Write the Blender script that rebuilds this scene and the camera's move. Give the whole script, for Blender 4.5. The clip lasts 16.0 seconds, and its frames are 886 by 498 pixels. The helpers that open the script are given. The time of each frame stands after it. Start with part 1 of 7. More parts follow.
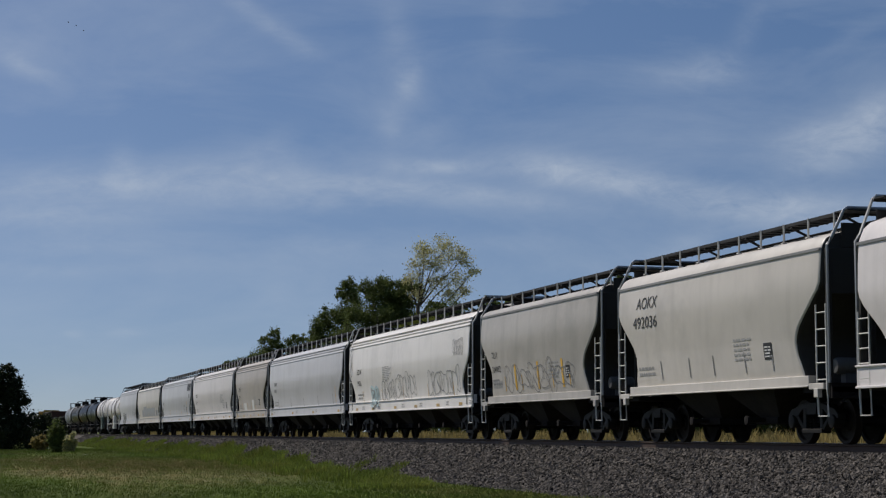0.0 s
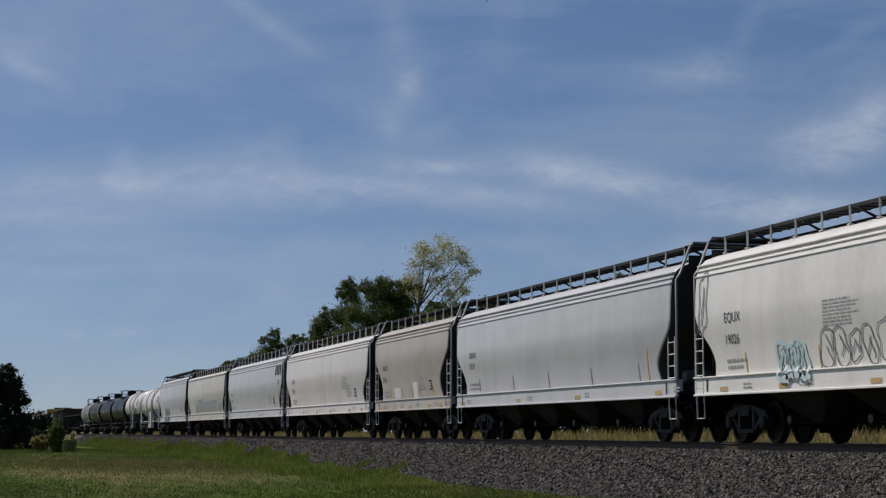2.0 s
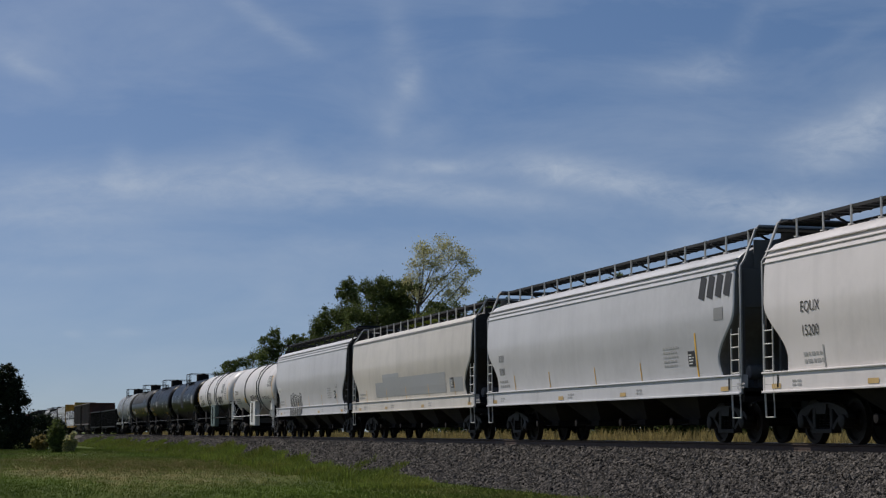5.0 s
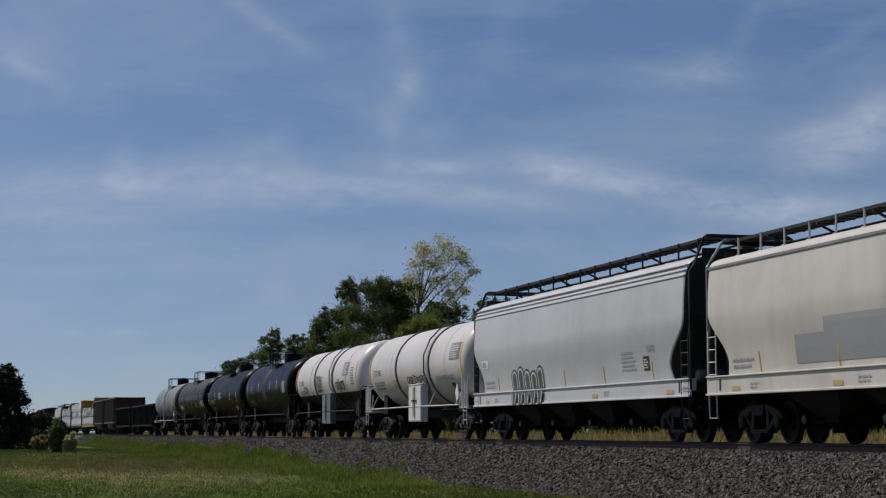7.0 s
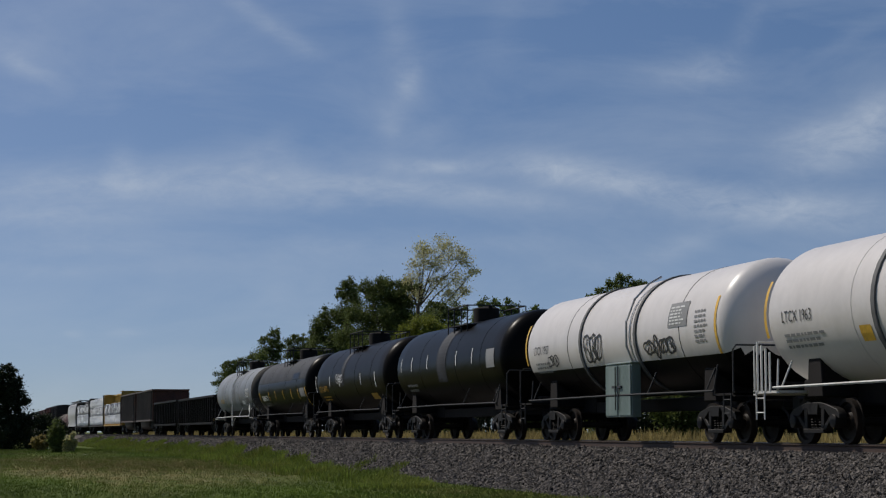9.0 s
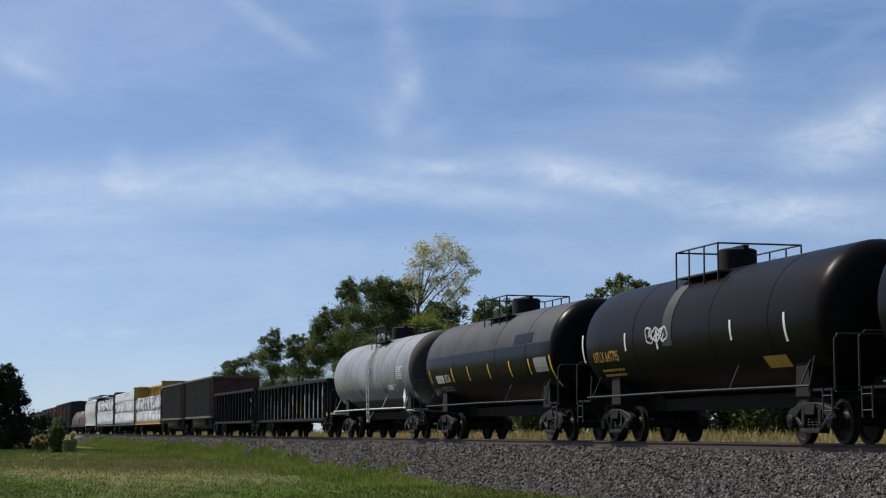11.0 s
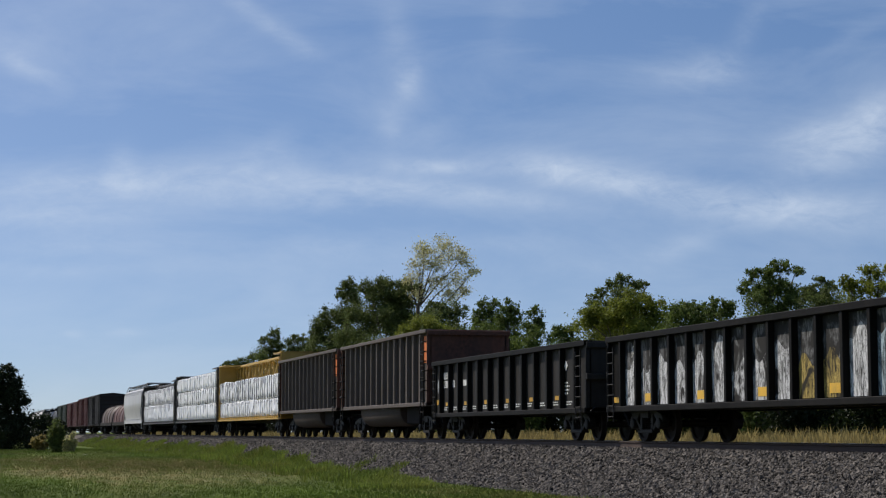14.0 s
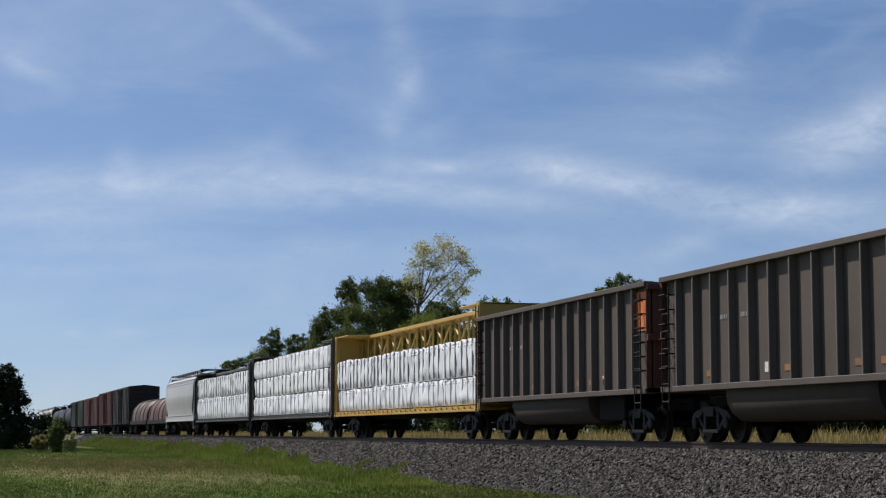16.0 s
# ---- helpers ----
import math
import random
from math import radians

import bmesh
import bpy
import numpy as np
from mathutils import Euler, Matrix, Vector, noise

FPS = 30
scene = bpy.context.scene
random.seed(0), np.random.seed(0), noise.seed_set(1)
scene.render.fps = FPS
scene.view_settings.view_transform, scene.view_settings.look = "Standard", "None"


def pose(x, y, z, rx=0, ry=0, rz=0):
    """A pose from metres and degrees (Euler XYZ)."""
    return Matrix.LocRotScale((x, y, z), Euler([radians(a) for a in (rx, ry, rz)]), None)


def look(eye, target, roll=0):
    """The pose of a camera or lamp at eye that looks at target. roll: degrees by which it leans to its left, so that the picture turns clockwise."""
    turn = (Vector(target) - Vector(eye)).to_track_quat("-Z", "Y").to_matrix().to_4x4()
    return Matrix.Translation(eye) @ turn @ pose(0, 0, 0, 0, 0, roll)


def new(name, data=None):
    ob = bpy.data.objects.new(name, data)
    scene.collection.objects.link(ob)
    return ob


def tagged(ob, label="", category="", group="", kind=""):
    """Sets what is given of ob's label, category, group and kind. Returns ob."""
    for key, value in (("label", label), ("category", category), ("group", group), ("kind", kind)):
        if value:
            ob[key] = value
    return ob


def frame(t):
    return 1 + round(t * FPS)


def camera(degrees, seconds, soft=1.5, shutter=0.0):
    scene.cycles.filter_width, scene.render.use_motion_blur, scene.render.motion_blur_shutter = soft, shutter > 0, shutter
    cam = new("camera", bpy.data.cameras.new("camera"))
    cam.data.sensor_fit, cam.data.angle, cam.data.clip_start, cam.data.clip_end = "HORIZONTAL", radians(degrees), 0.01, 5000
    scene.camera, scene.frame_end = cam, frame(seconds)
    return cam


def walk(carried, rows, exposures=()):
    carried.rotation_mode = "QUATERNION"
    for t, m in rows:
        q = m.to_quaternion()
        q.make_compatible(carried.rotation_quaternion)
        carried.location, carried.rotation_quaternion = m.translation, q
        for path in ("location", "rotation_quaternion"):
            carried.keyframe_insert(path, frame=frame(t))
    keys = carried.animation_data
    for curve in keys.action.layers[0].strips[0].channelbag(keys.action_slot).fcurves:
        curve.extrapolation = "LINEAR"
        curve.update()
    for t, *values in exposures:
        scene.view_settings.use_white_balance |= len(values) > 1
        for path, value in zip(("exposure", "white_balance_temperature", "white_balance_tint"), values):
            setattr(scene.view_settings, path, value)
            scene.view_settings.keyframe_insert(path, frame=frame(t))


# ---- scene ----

# ---------------------------------------------------------------- camera
# Rail tops lie at z = 0, the track runs along x, its centre line at y = 17.9.
cam = camera(27.53, 16.0, soft=1.2)
STAND = pose(0, 0, 0.24, 95.784, 0, 74.988)
walk(cam, [(0, STAND), (16, STAND)], exposures=[(0, 0.0), (9.2, 0.0), (11.3, 0.66), (12.5, 0.61), (13.5, 0.51), (16, 0.49)])

TRACK_Y = 17.9
SPEED, SLOW, FADE = 18.9615, -0.013474, -0.003725


def travel(t):
    """Metres that the train has gone since the start."""
    def s(u):
        return SPEED * u + SLOW * u * u / 2 + FADE * u ** 3 / 6
    return s(t - 8) - s(-8)


# ---------------------------------------------------------------- light
SUN_DIR = Vector((-0.50, -0.42, 0.76)).normalized()
sun_data = bpy.data.lights.new("sun", "SUN")
sun_data.energy, sun_data.angle, sun_data.color = 3.6, radians(0.53), (1.0, 0.93, 0.84)
sun = new("sun", sun_data)
sun.matrix_world = look(SUN_DIR * 100, (0, 0, 0))

world = bpy.data.worlds.new("sky")
scene.world = world
world.use_nodes = True
wt = world.node_tree
wt.nodes.clear()


def wn(kind, **sets):
    n = wt.nodes.new(kind)
    for k, v in sets.items():
        setattr(n, k, v)
    return n


def wlink(a, b):
    wt.links.new(a, b)


def wmath(op, a, b=None, c=None, clamp=False):
    n = wn("ShaderNodeMath", operation=op, use_clamp=clamp)
    for i, v in enumerate((a, b, c)):
        if v is None:
            continue
        if isinstance(v, (int, float)):
            n.inputs[i].default_value = v
        else:
            wlink(v, n.inputs[i])
    return n.outputs[0]


def wdot(a, vec):
    n = wn("ShaderNodeVectorMath", operation="DOT_PRODUCT")
    wlink(a, n.inputs[0])
    n.inputs[1].default_value = vec
    return n.outputs["Value"]


def build_sky():
    geo = wn("ShaderNodeTexCoord")
    d = geo.outputs["Generated"]
    lift = wn("ShaderNodeVectorMath", operation="MULTIPLY_ADD")
    wlink(d, lift.inputs[0])
    lift.inputs[1].default_value = (1, 1, 3.6)
    lift.inputs[2].default_value = (0, 0, 0.06)
    norm = wn("ShaderNodeVectorMath", operation="NORMALIZE")
    wlink(lift.outputs[0], norm.inputs[0])
    sky = wn("ShaderNodeTexSky", sky_type="NISHITA", sun_disc=False)
    sky.sun_elevation = math.asin(SUN_DIR.z)
    sky.sun_rotation = math.atan2(SUN_DIR.x, SUN_DIR.y)
    sky.air_density, sky.dust_density, sky.ozone_density = 1.0, 0.5, 1.0
    wlink(norm.outputs[0], sky.inputs["Vector"])
    # cirrus: place on the sky by bearing (right) and height (up), both as slopes
    m = STAND.to_3x3()
    right, up, ahead = m @ Vector((1, 0, 0)), m @ Vector((0, 1, 0)), m @ Vector((0, 0, -1))
    fwd = wmath("MAXIMUM", wdot(d, ahead), 0.08)
    u = wmath("DIVIDE", wdot(d, right), fwd)
    v = wmath("DIVIDE", wdot(d, up), fwd)
    pos = wn("ShaderNodeCombineXYZ")
    wlink(u, pos.inputs[0])
    wlink(v, pos.inputs[1])

    def fbm(scale, detail, rough, sx, sy, turn, off, distort=0.0):
        mp = wn("ShaderNodeMapping")
        wlink(pos.outputs[0], mp.inputs[0])
        mp.inputs["Location"].default_value = (off, off * 0.7, off)
        mp.inputs["Rotation"].default_value = (0, 0, radians(turn))
        mp.inputs["Scale"].default_value = (sx, sy, 1)
        nz = wn("ShaderNodeTexNoise")
        wlink(mp.outputs[0], nz.inputs["Vector"])
        nz.inputs["Scale"].default_value, nz.inputs["Detail"].default_value = scale, detail
        nz.inputs["Roughness"].default_value, nz.inputs["Distortion"].default_value = rough, distort
        return nz.outputs[0]

    wisp = fbm(17, 9, 0.62, 1.0, 2.4, -8, 1.3, 0.6)
    fine = fbm(55, 8, 0.65, 1.0, 2.0, 12, 4.1, 0.9)
    veil = fbm(6, 7, 0.6, 1.0, 3.2, 5, 7.7, 0.4)

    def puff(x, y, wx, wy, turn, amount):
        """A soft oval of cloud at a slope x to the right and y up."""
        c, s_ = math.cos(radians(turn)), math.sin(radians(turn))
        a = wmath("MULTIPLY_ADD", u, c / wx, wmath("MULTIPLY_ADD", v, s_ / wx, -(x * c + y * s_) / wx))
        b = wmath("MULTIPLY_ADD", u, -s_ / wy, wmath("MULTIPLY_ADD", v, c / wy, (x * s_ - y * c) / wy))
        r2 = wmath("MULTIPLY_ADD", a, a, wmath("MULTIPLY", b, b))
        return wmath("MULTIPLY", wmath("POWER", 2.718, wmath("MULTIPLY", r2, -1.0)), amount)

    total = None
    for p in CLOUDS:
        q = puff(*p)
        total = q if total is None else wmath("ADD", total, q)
    grain = wmath("ADD", wmath("MULTIPLY", wisp, 1.3), wmath("MULTIPLY", fine, 0.7))
    grain = wmath("MULTIPLY_ADD", grain, 1.8, -1.25, clamp=True)
    base = wmath("MULTIPLY", wmath("MULTIPLY_ADD", veil, 2.4, -0.95, clamp=True), 0.32)
    mask = wmath("ADD", wmath("MULTIPLY", total, wmath("MULTIPLY_ADD", grain, 0.8, 0.25)), base, clamp=True)
    mix = wn("ShaderNodeMixRGB")
    wlink(mask, mix.inputs[0])
    tone = wn("ShaderNodeHueSaturation")
    tone.inputs["Saturation"].default_value = 1.22
    tone.inputs["Value"].default_value = 1.13
    wlink(sky.outputs[0], tone.inputs["Color"])
    # pale haze that thickens toward the horizon
    height = wn("ShaderNodeSeparateXYZ")
    wlink(d, height.inputs[0])
    rise = wmath("MAXIMUM", height.outputs[2], 0.0)
    thick = wmath("MULTIPLY", wmath("POWER", 2.718, wmath("MULTIPLY", rise, -10.0)), 0.84)
    hazy = wn("ShaderNodeMixRGB")
    wlink(thick, hazy.inputs[0])
    wlink(tone.outputs[0], hazy.inputs[1])
    hazy.inputs[2].default_value = HAZE_COLOR
    wlink(hazy.outputs[0], mix.inputs[1])
    mix.inputs[2].default_value = CLOUD_COLOR
    bg = wn("ShaderNodeBackground")
    wlink(mix.outputs[0], bg.inputs[0])
    bg.inputs[1].default_value = SKY_STRENGTH
    out = wn("ShaderNodeOutputWorld")
    wlink(bg.outputs[0], out.inputs[0])


SKY_STRENGTH = 0.08
CLOUD_COLOR = (5.4, 6.2, 7.4, 1)
HAZE_COLOR = (3.65, 4.2, 4.95, 1)
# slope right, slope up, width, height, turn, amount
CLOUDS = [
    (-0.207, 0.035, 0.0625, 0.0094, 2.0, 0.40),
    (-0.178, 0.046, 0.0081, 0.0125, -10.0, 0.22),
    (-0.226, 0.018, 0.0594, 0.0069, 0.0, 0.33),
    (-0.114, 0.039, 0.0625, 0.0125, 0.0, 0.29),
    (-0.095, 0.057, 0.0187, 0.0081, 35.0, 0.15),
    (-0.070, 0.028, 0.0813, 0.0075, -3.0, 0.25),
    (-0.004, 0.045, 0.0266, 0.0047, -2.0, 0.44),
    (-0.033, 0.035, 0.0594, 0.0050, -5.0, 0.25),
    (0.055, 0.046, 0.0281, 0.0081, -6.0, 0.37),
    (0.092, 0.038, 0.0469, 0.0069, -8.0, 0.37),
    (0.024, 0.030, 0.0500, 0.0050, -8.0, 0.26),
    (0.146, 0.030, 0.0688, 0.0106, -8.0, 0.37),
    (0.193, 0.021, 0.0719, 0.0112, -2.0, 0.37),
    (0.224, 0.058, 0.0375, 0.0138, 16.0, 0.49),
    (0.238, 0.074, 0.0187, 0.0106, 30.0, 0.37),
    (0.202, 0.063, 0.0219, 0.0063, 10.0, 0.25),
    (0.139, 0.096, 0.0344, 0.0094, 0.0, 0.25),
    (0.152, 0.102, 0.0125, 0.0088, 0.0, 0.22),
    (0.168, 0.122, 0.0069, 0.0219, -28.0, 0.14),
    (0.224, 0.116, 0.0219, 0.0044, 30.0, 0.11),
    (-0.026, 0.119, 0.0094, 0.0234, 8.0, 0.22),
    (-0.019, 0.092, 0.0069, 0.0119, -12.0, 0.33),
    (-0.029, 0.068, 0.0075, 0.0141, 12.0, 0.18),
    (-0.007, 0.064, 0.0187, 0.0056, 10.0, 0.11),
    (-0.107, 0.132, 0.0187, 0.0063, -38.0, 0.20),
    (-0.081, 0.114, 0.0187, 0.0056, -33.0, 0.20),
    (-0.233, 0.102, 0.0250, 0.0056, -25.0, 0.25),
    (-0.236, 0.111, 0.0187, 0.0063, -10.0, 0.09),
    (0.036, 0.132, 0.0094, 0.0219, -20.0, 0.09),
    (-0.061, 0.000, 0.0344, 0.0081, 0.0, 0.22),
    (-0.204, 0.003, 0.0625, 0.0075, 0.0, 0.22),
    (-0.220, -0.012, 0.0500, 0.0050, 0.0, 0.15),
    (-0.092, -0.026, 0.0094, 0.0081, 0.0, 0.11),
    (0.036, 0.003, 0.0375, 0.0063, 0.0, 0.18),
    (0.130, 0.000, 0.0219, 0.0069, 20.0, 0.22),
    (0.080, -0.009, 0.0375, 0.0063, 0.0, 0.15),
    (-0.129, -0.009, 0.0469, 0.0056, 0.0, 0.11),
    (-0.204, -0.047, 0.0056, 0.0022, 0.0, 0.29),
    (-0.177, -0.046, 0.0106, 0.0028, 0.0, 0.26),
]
build_sky()

# ---------------------------------------------------------------- materials


def material(name, color, rough=0.6, metal=0.0, vary=0.12, scale=3.0, streak=0.0, streak_color=(0.08, 0.05, 0.03),
             dirt=0.0, dirt_color=(0.06, 0.055, 0.05), bump=0.0, bump_scale=30.0, per_object=0.0, per_island=0.0, spec=0.5, thin=0.0):
    """A painted, worn or mineral surface: blotches at two scales, upright streaks, dirt patches and relief."""
    mat = bpy.data.materials.new(name)
    mat.use_nodes = True
    nt = mat.node_tree
    bsdf = nt.nodes["Principled BSDF"]
    bsdf.inputs["Roughness"].default_value, bsdf.inputs["Metallic"].default_value = rough, metal
    bsdf.inputs["Specular IOR Level"].default_value = spec
    co = nt.nodes.new("ShaderNodeTexCoord").outputs["Object"]
    info = nt.nodes.new("ShaderNodeObjectInfo")
    shift = nt.nodes.new("ShaderNodeVectorMath")
    shift.operation = "MULTIPLY_ADD"
    nt.links.new(info.outputs["Random"], shift.inputs[0])
    shift.inputs[1].default_value = (37, 23, 11)
    nt.links.new(co, shift.inputs[2])
    co = shift.outputs[0]

    def noise_at(sc, detail=4, stretch=None):
        n = nt.nodes.new("ShaderNodeTexNoise")
        src = co
        if stretch:
            mp = nt.nodes.new("ShaderNodeMapping")
            mp.inputs["Scale"].default_value = stretch
            nt.links.new(co, mp.inputs[0])
            src = mp.outputs[0]
        nt.links.new(src, n.inputs["Vector"])
        n.inputs["Scale"].default_value, n.inputs["Detail"].default_value = sc, detail
        return n.outputs[0]

    def ramp(src, lo, hi):
        n = nt.nodes.new("ShaderNodeMapRange")
        nt.links.new(src, n.inputs[0])
        n.inputs[1].default_value, n.inputs[2].default_value = lo, hi
        return n.outputs[0]

    def mixed(fac, a, b, mode="MIX"):
        n = nt.nodes.new("ShaderNodeMixRGB")
        n.blend_type = mode
        for sock, val in zip(n.inputs, (fac, a, b)):
            if isinstance(val, (int, float)):
                sock.default_value = val
            elif isinstance(val, tuple):
                sock.default_value = (*val[:3], 1)
            else:
                nt.links.new(val, sock)
        return n.outputs[0]

    dark = tuple(c * (1 - vary * 1.6) for c in color)
    light = tuple(min(1, c * (1 + vary)) for c in color)
    col = mixed(ramp(noise_at(scale * 0.25, 3), 0.3, 0.7), dark, light)
    col = mixed(ramp(noise_at(scale * 4, 5), 0.35, 0.75), col, tuple(min(1, c * (1 + vary * 0.7)) for c in color))
    if streak:
        st = noise_at(1.0, 5, (2.2, 2.2, 0.18))
        f = nt.nodes.new("ShaderNodeMath")
        f.operation = "MULTIPLY"
        nt.links.new(ramp(st, 0.5, 0.8), f.inputs[0])
        f.inputs[1].default_value = streak
        col = mixed(f.outputs[0], col, streak_color)
    if dirt:
        f = nt.nodes.new("ShaderNodeMath")
        f.operation = "MULTIPLY"
        nt.links.new(ramp(noise_at(scale * 0.6, 8), 0.48, 0.72), f.inputs[0])
        f.inputs[1].default_value = dirt
        col = mixed(f.outputs[0], col, dirt_color)
    for amount, src in ((per_object, info.outputs["Random"]), (per_island, None)):
        if amount:
            if src is None:
                src = nt.nodes.new("ShaderNodeNewGeometry").outputs["Random Per Island"]
            n = nt.nodes.new("ShaderNodeMapRange")
            nt.links.new(src, n.inputs[0])
            n.inputs[3].default_value, n.inputs[4].default_value = 1 - amount, 1 + amount
            vm = nt.nodes.new("ShaderNodeVectorMath")
            vm.operation = "SCALE"
            nt.links.new(col, vm.inputs[0])
            nt.links.new(n.outputs[0], vm.inputs["Scale"])
            col = vm.outputs[0]
    nt.links.new(col, bsdf.inputs["Base Color"])
    if thin:
        # leaves and blades let part of the light through
        through_leaf = nt.nodes.new("ShaderNodeBsdfTranslucent")
        nt.links.new(col, through_leaf.inputs["Color"])
        both = nt.nodes.new("ShaderNodeMixShader")
        both.inputs[0].default_value = thin
        nt.links.new(bsdf.outputs[0], both.inputs[1])
        nt.links.new(through_leaf.outputs[0], both.inputs[2])
        nt.links.new(both.outputs[0], nt.nodes["Material Output"].inputs["Surface"])
    if bump:
        b = nt.nodes.new("ShaderNodeBump")
        b.inputs["Strength"].default_value, b.inputs["Distance"].default_value = 1.0, bump
        nt.links.new(noise_at(bump_scale, 5), b.inputs["Height"])
        nt.links.new(b.outputs[0], bsdf.inputs["Normal"])
    return mat


FIELD_Z = -1.25
RUST = (0.11, 0.055, 0.03)
GRIME = (0.07, 0.06, 0.05)


def car_paint(name, color, streak=0.25, dirt=0.25, rough=0.42, spec=0.4):
    return material(name, color, rough, 0, 0.05, 1.2, streak, tuple(c * 0.55 for c in color), dirt, tuple(c * 0.6 for c in color), 0.004, 1.1, spec=spec)


def lawn_material(name, green, fresh, tan, per_island=0.0, bump=0.0):
    """Mown grass in soft mower-wide bands of green, worn to dry tan in patches."""
    mat = bpy.data.materials.new(name)
    mat.use_nodes = True
    nt = mat.node_tree
    bsdf = nt.nodes["Principled BSDF"]
    bsdf.inputs["Roughness"].default_value = 0.85
    bsdf.inputs["Specular IOR Level"].default_value = 0.05
    co = nt.nodes.new("ShaderNodeTexCoord").outputs["Object"]

    def field(scale, stretch, off, lo, hi, detail=5):
        mp = nt.nodes.new("ShaderNodeMapping")
        mp.inputs["Scale"].default_value = stretch
        mp.inputs["Location"].default_value = off
        nt.links.new(co, mp.inputs[0])
        n = nt.nodes.new("ShaderNodeTexNoise")
        n.inputs["Scale"].default_value, n.inputs["Detail"].default_value = scale, detail
        nt.links.new(mp.outputs[0], n.inputs["Vector"])
        r = nt.nodes.new("ShaderNodeMapRange")
        nt.links.new(n.outputs[0], r.inputs[0])
        r.inputs[1].default_value, r.inputs[2].default_value = lo, hi
        return r.outputs[0]

    def mixed(fac, a, b):
        n = nt.nodes.new("ShaderNodeMixRGB")
        nt.links.new(fac, n.inputs[0])
        for sock, val in zip(n.inputs[1:], (a, b)):
            if isinstance(val, tuple):
                sock.default_value = (*val, 1)
            else:
                nt.links.new(val, sock)
        return n.outputs[0]

    # worn stretch of the lawn: a long soft oval, broken up by noise
    mp = nt.nodes.new("ShaderNodeMapping")
    mp.vector_type = "TEXTURE"
    mp.inputs["Location"].default_value = (-82, 7.0, FIELD_Z)
    mp.inputs["Scale"].default_value = (34, 7.5, 20)
    nt.links.new(co, mp.inputs[0])
    ball = nt.nodes.new("ShaderNodeTexGradient")
    ball.gradient_type = "SPHERICAL"
    nt.links.new(mp.outputs[0], ball.inputs[0])
    worn = nt.nodes.new("ShaderNodeMath")
    worn.operation = "MULTIPLY_ADD"
    nt.links.new(ball.outputs["Fac"], worn.inputs[0])
    worn.inputs[1].default_value = 1.5
    nt.links.new(field(0.10, (0.5, 2.2, 1), (3, 7, 0), 0.46, 0.85, 6), worn.inputs[2])
    worn.use_clamp = True
    rough = nt.nodes.new("ShaderNodeMath")
    rough.operation = "MULTIPLY"
    nt.links.new(worn.outputs[0], rough.inputs[0])
    nt.links.new(field(0.7, (0.6, 2.5, 1), (1, 4, 0), 0.3, 0.62, 6), rough.inputs[1])
    col = mixed(field(0.22, (0.4, 1.6, 1), (9, 2, 0), 0.35, 0.65), green, fresh)
    col = mixed(rough.outputs[0], col, tan)
    if per_island:
        n = nt.nodes.new("ShaderNodeMapRange")
        nt.links.new(nt.nodes.new("ShaderNodeNewGeometry").outputs["Random Per Island"], n.inputs[0])
        n.inputs[3].default_value, n.inputs[4].default_value = 1 - per_island, 1 + per_island
        vm = nt.nodes.new("ShaderNodeVectorMath")
        vm.operation = "SCALE"
        nt.links.new(col, vm.inputs[0])
        nt.links.new(n.outputs[0], vm.inputs["Scale"])
        col = vm.outputs[0]
    nt.links.new(col, bsdf.inputs["Base Color"])
    if bump:
        b = nt.nodes.new("ShaderNodeBump")
        b.inputs["Distance"].default_value = bump
        nt.links.new(field(9, (1, 1, 1), (0, 0, 0), 0, 1), b.inputs["Height"])
        nt.links.new(b.outputs[0], bsdf.inputs["Normal"])
    return mat


def sprayed_material(name, paint, under, cover):
    """Old spray paint, run and scoured into upright smears over a dark steel panel."""
    mat = bpy.data.materials.new(name)
    mat.use_nodes = True
    nt = mat.node_tree
    bsdf = nt.nodes["Principled BSDF"]
    bsdf.inputs["Roughness"].default_value = 0.75
    bsdf.inputs["Specular IOR Level"].default_value = 0.2
    co = nt.nodes.new("ShaderNodeTexCoord").outputs["Object"]
    fac = None
    for scale, stretch, lo, hi in ((1.6, (1.2, 1, 0.75), cover, cover + 0.10), (5.0, (1.6, 1, 0.35), 0.33, 0.55), (22.0, (1.5, 1, 0.5), 0.30, 0.55)):
        mp = nt.nodes.new("ShaderNodeMapping")
        mp.inputs["Scale"].default_value = stretch
        nt.links.new(co, mp.inputs[0])
        n = nt.nodes.new("ShaderNodeTexNoise")
        n.inputs["Scale"].default_value, n.inputs["Detail"].default_value, n.inputs["Distortion"].default_value = scale, 6, 1.6
        nt.links.new(mp.outputs[0], n.inputs["Vector"])
        r = nt.nodes.new("ShaderNodeMapRange")
        nt.links.new(n.outputs[0], r.inputs[0])
        r.inputs[1].default_value, r.inputs[2].default_value = lo, hi
        if fac is None:
            fac = r.outputs[0]
        else:
            m = nt.nodes.new("ShaderNodeMath")
            m.operation = "MULTIPLY"
            nt.links.new(fac, m.inputs[0])
            nt.links.new(r.outputs[0], m.inputs[1])
            fac = m.outputs[0]
    mix = nt.nodes.new("ShaderNodeMixRGB")
    nt.links.new(fac, mix.inputs[0])
    mix.inputs[1].default_value, mix.inputs[2].default_value = (*under, 1), (*paint, 1)
    nt.links.new(mix.outputs[0], bsdf.inputs["Base Color"])
    return mat


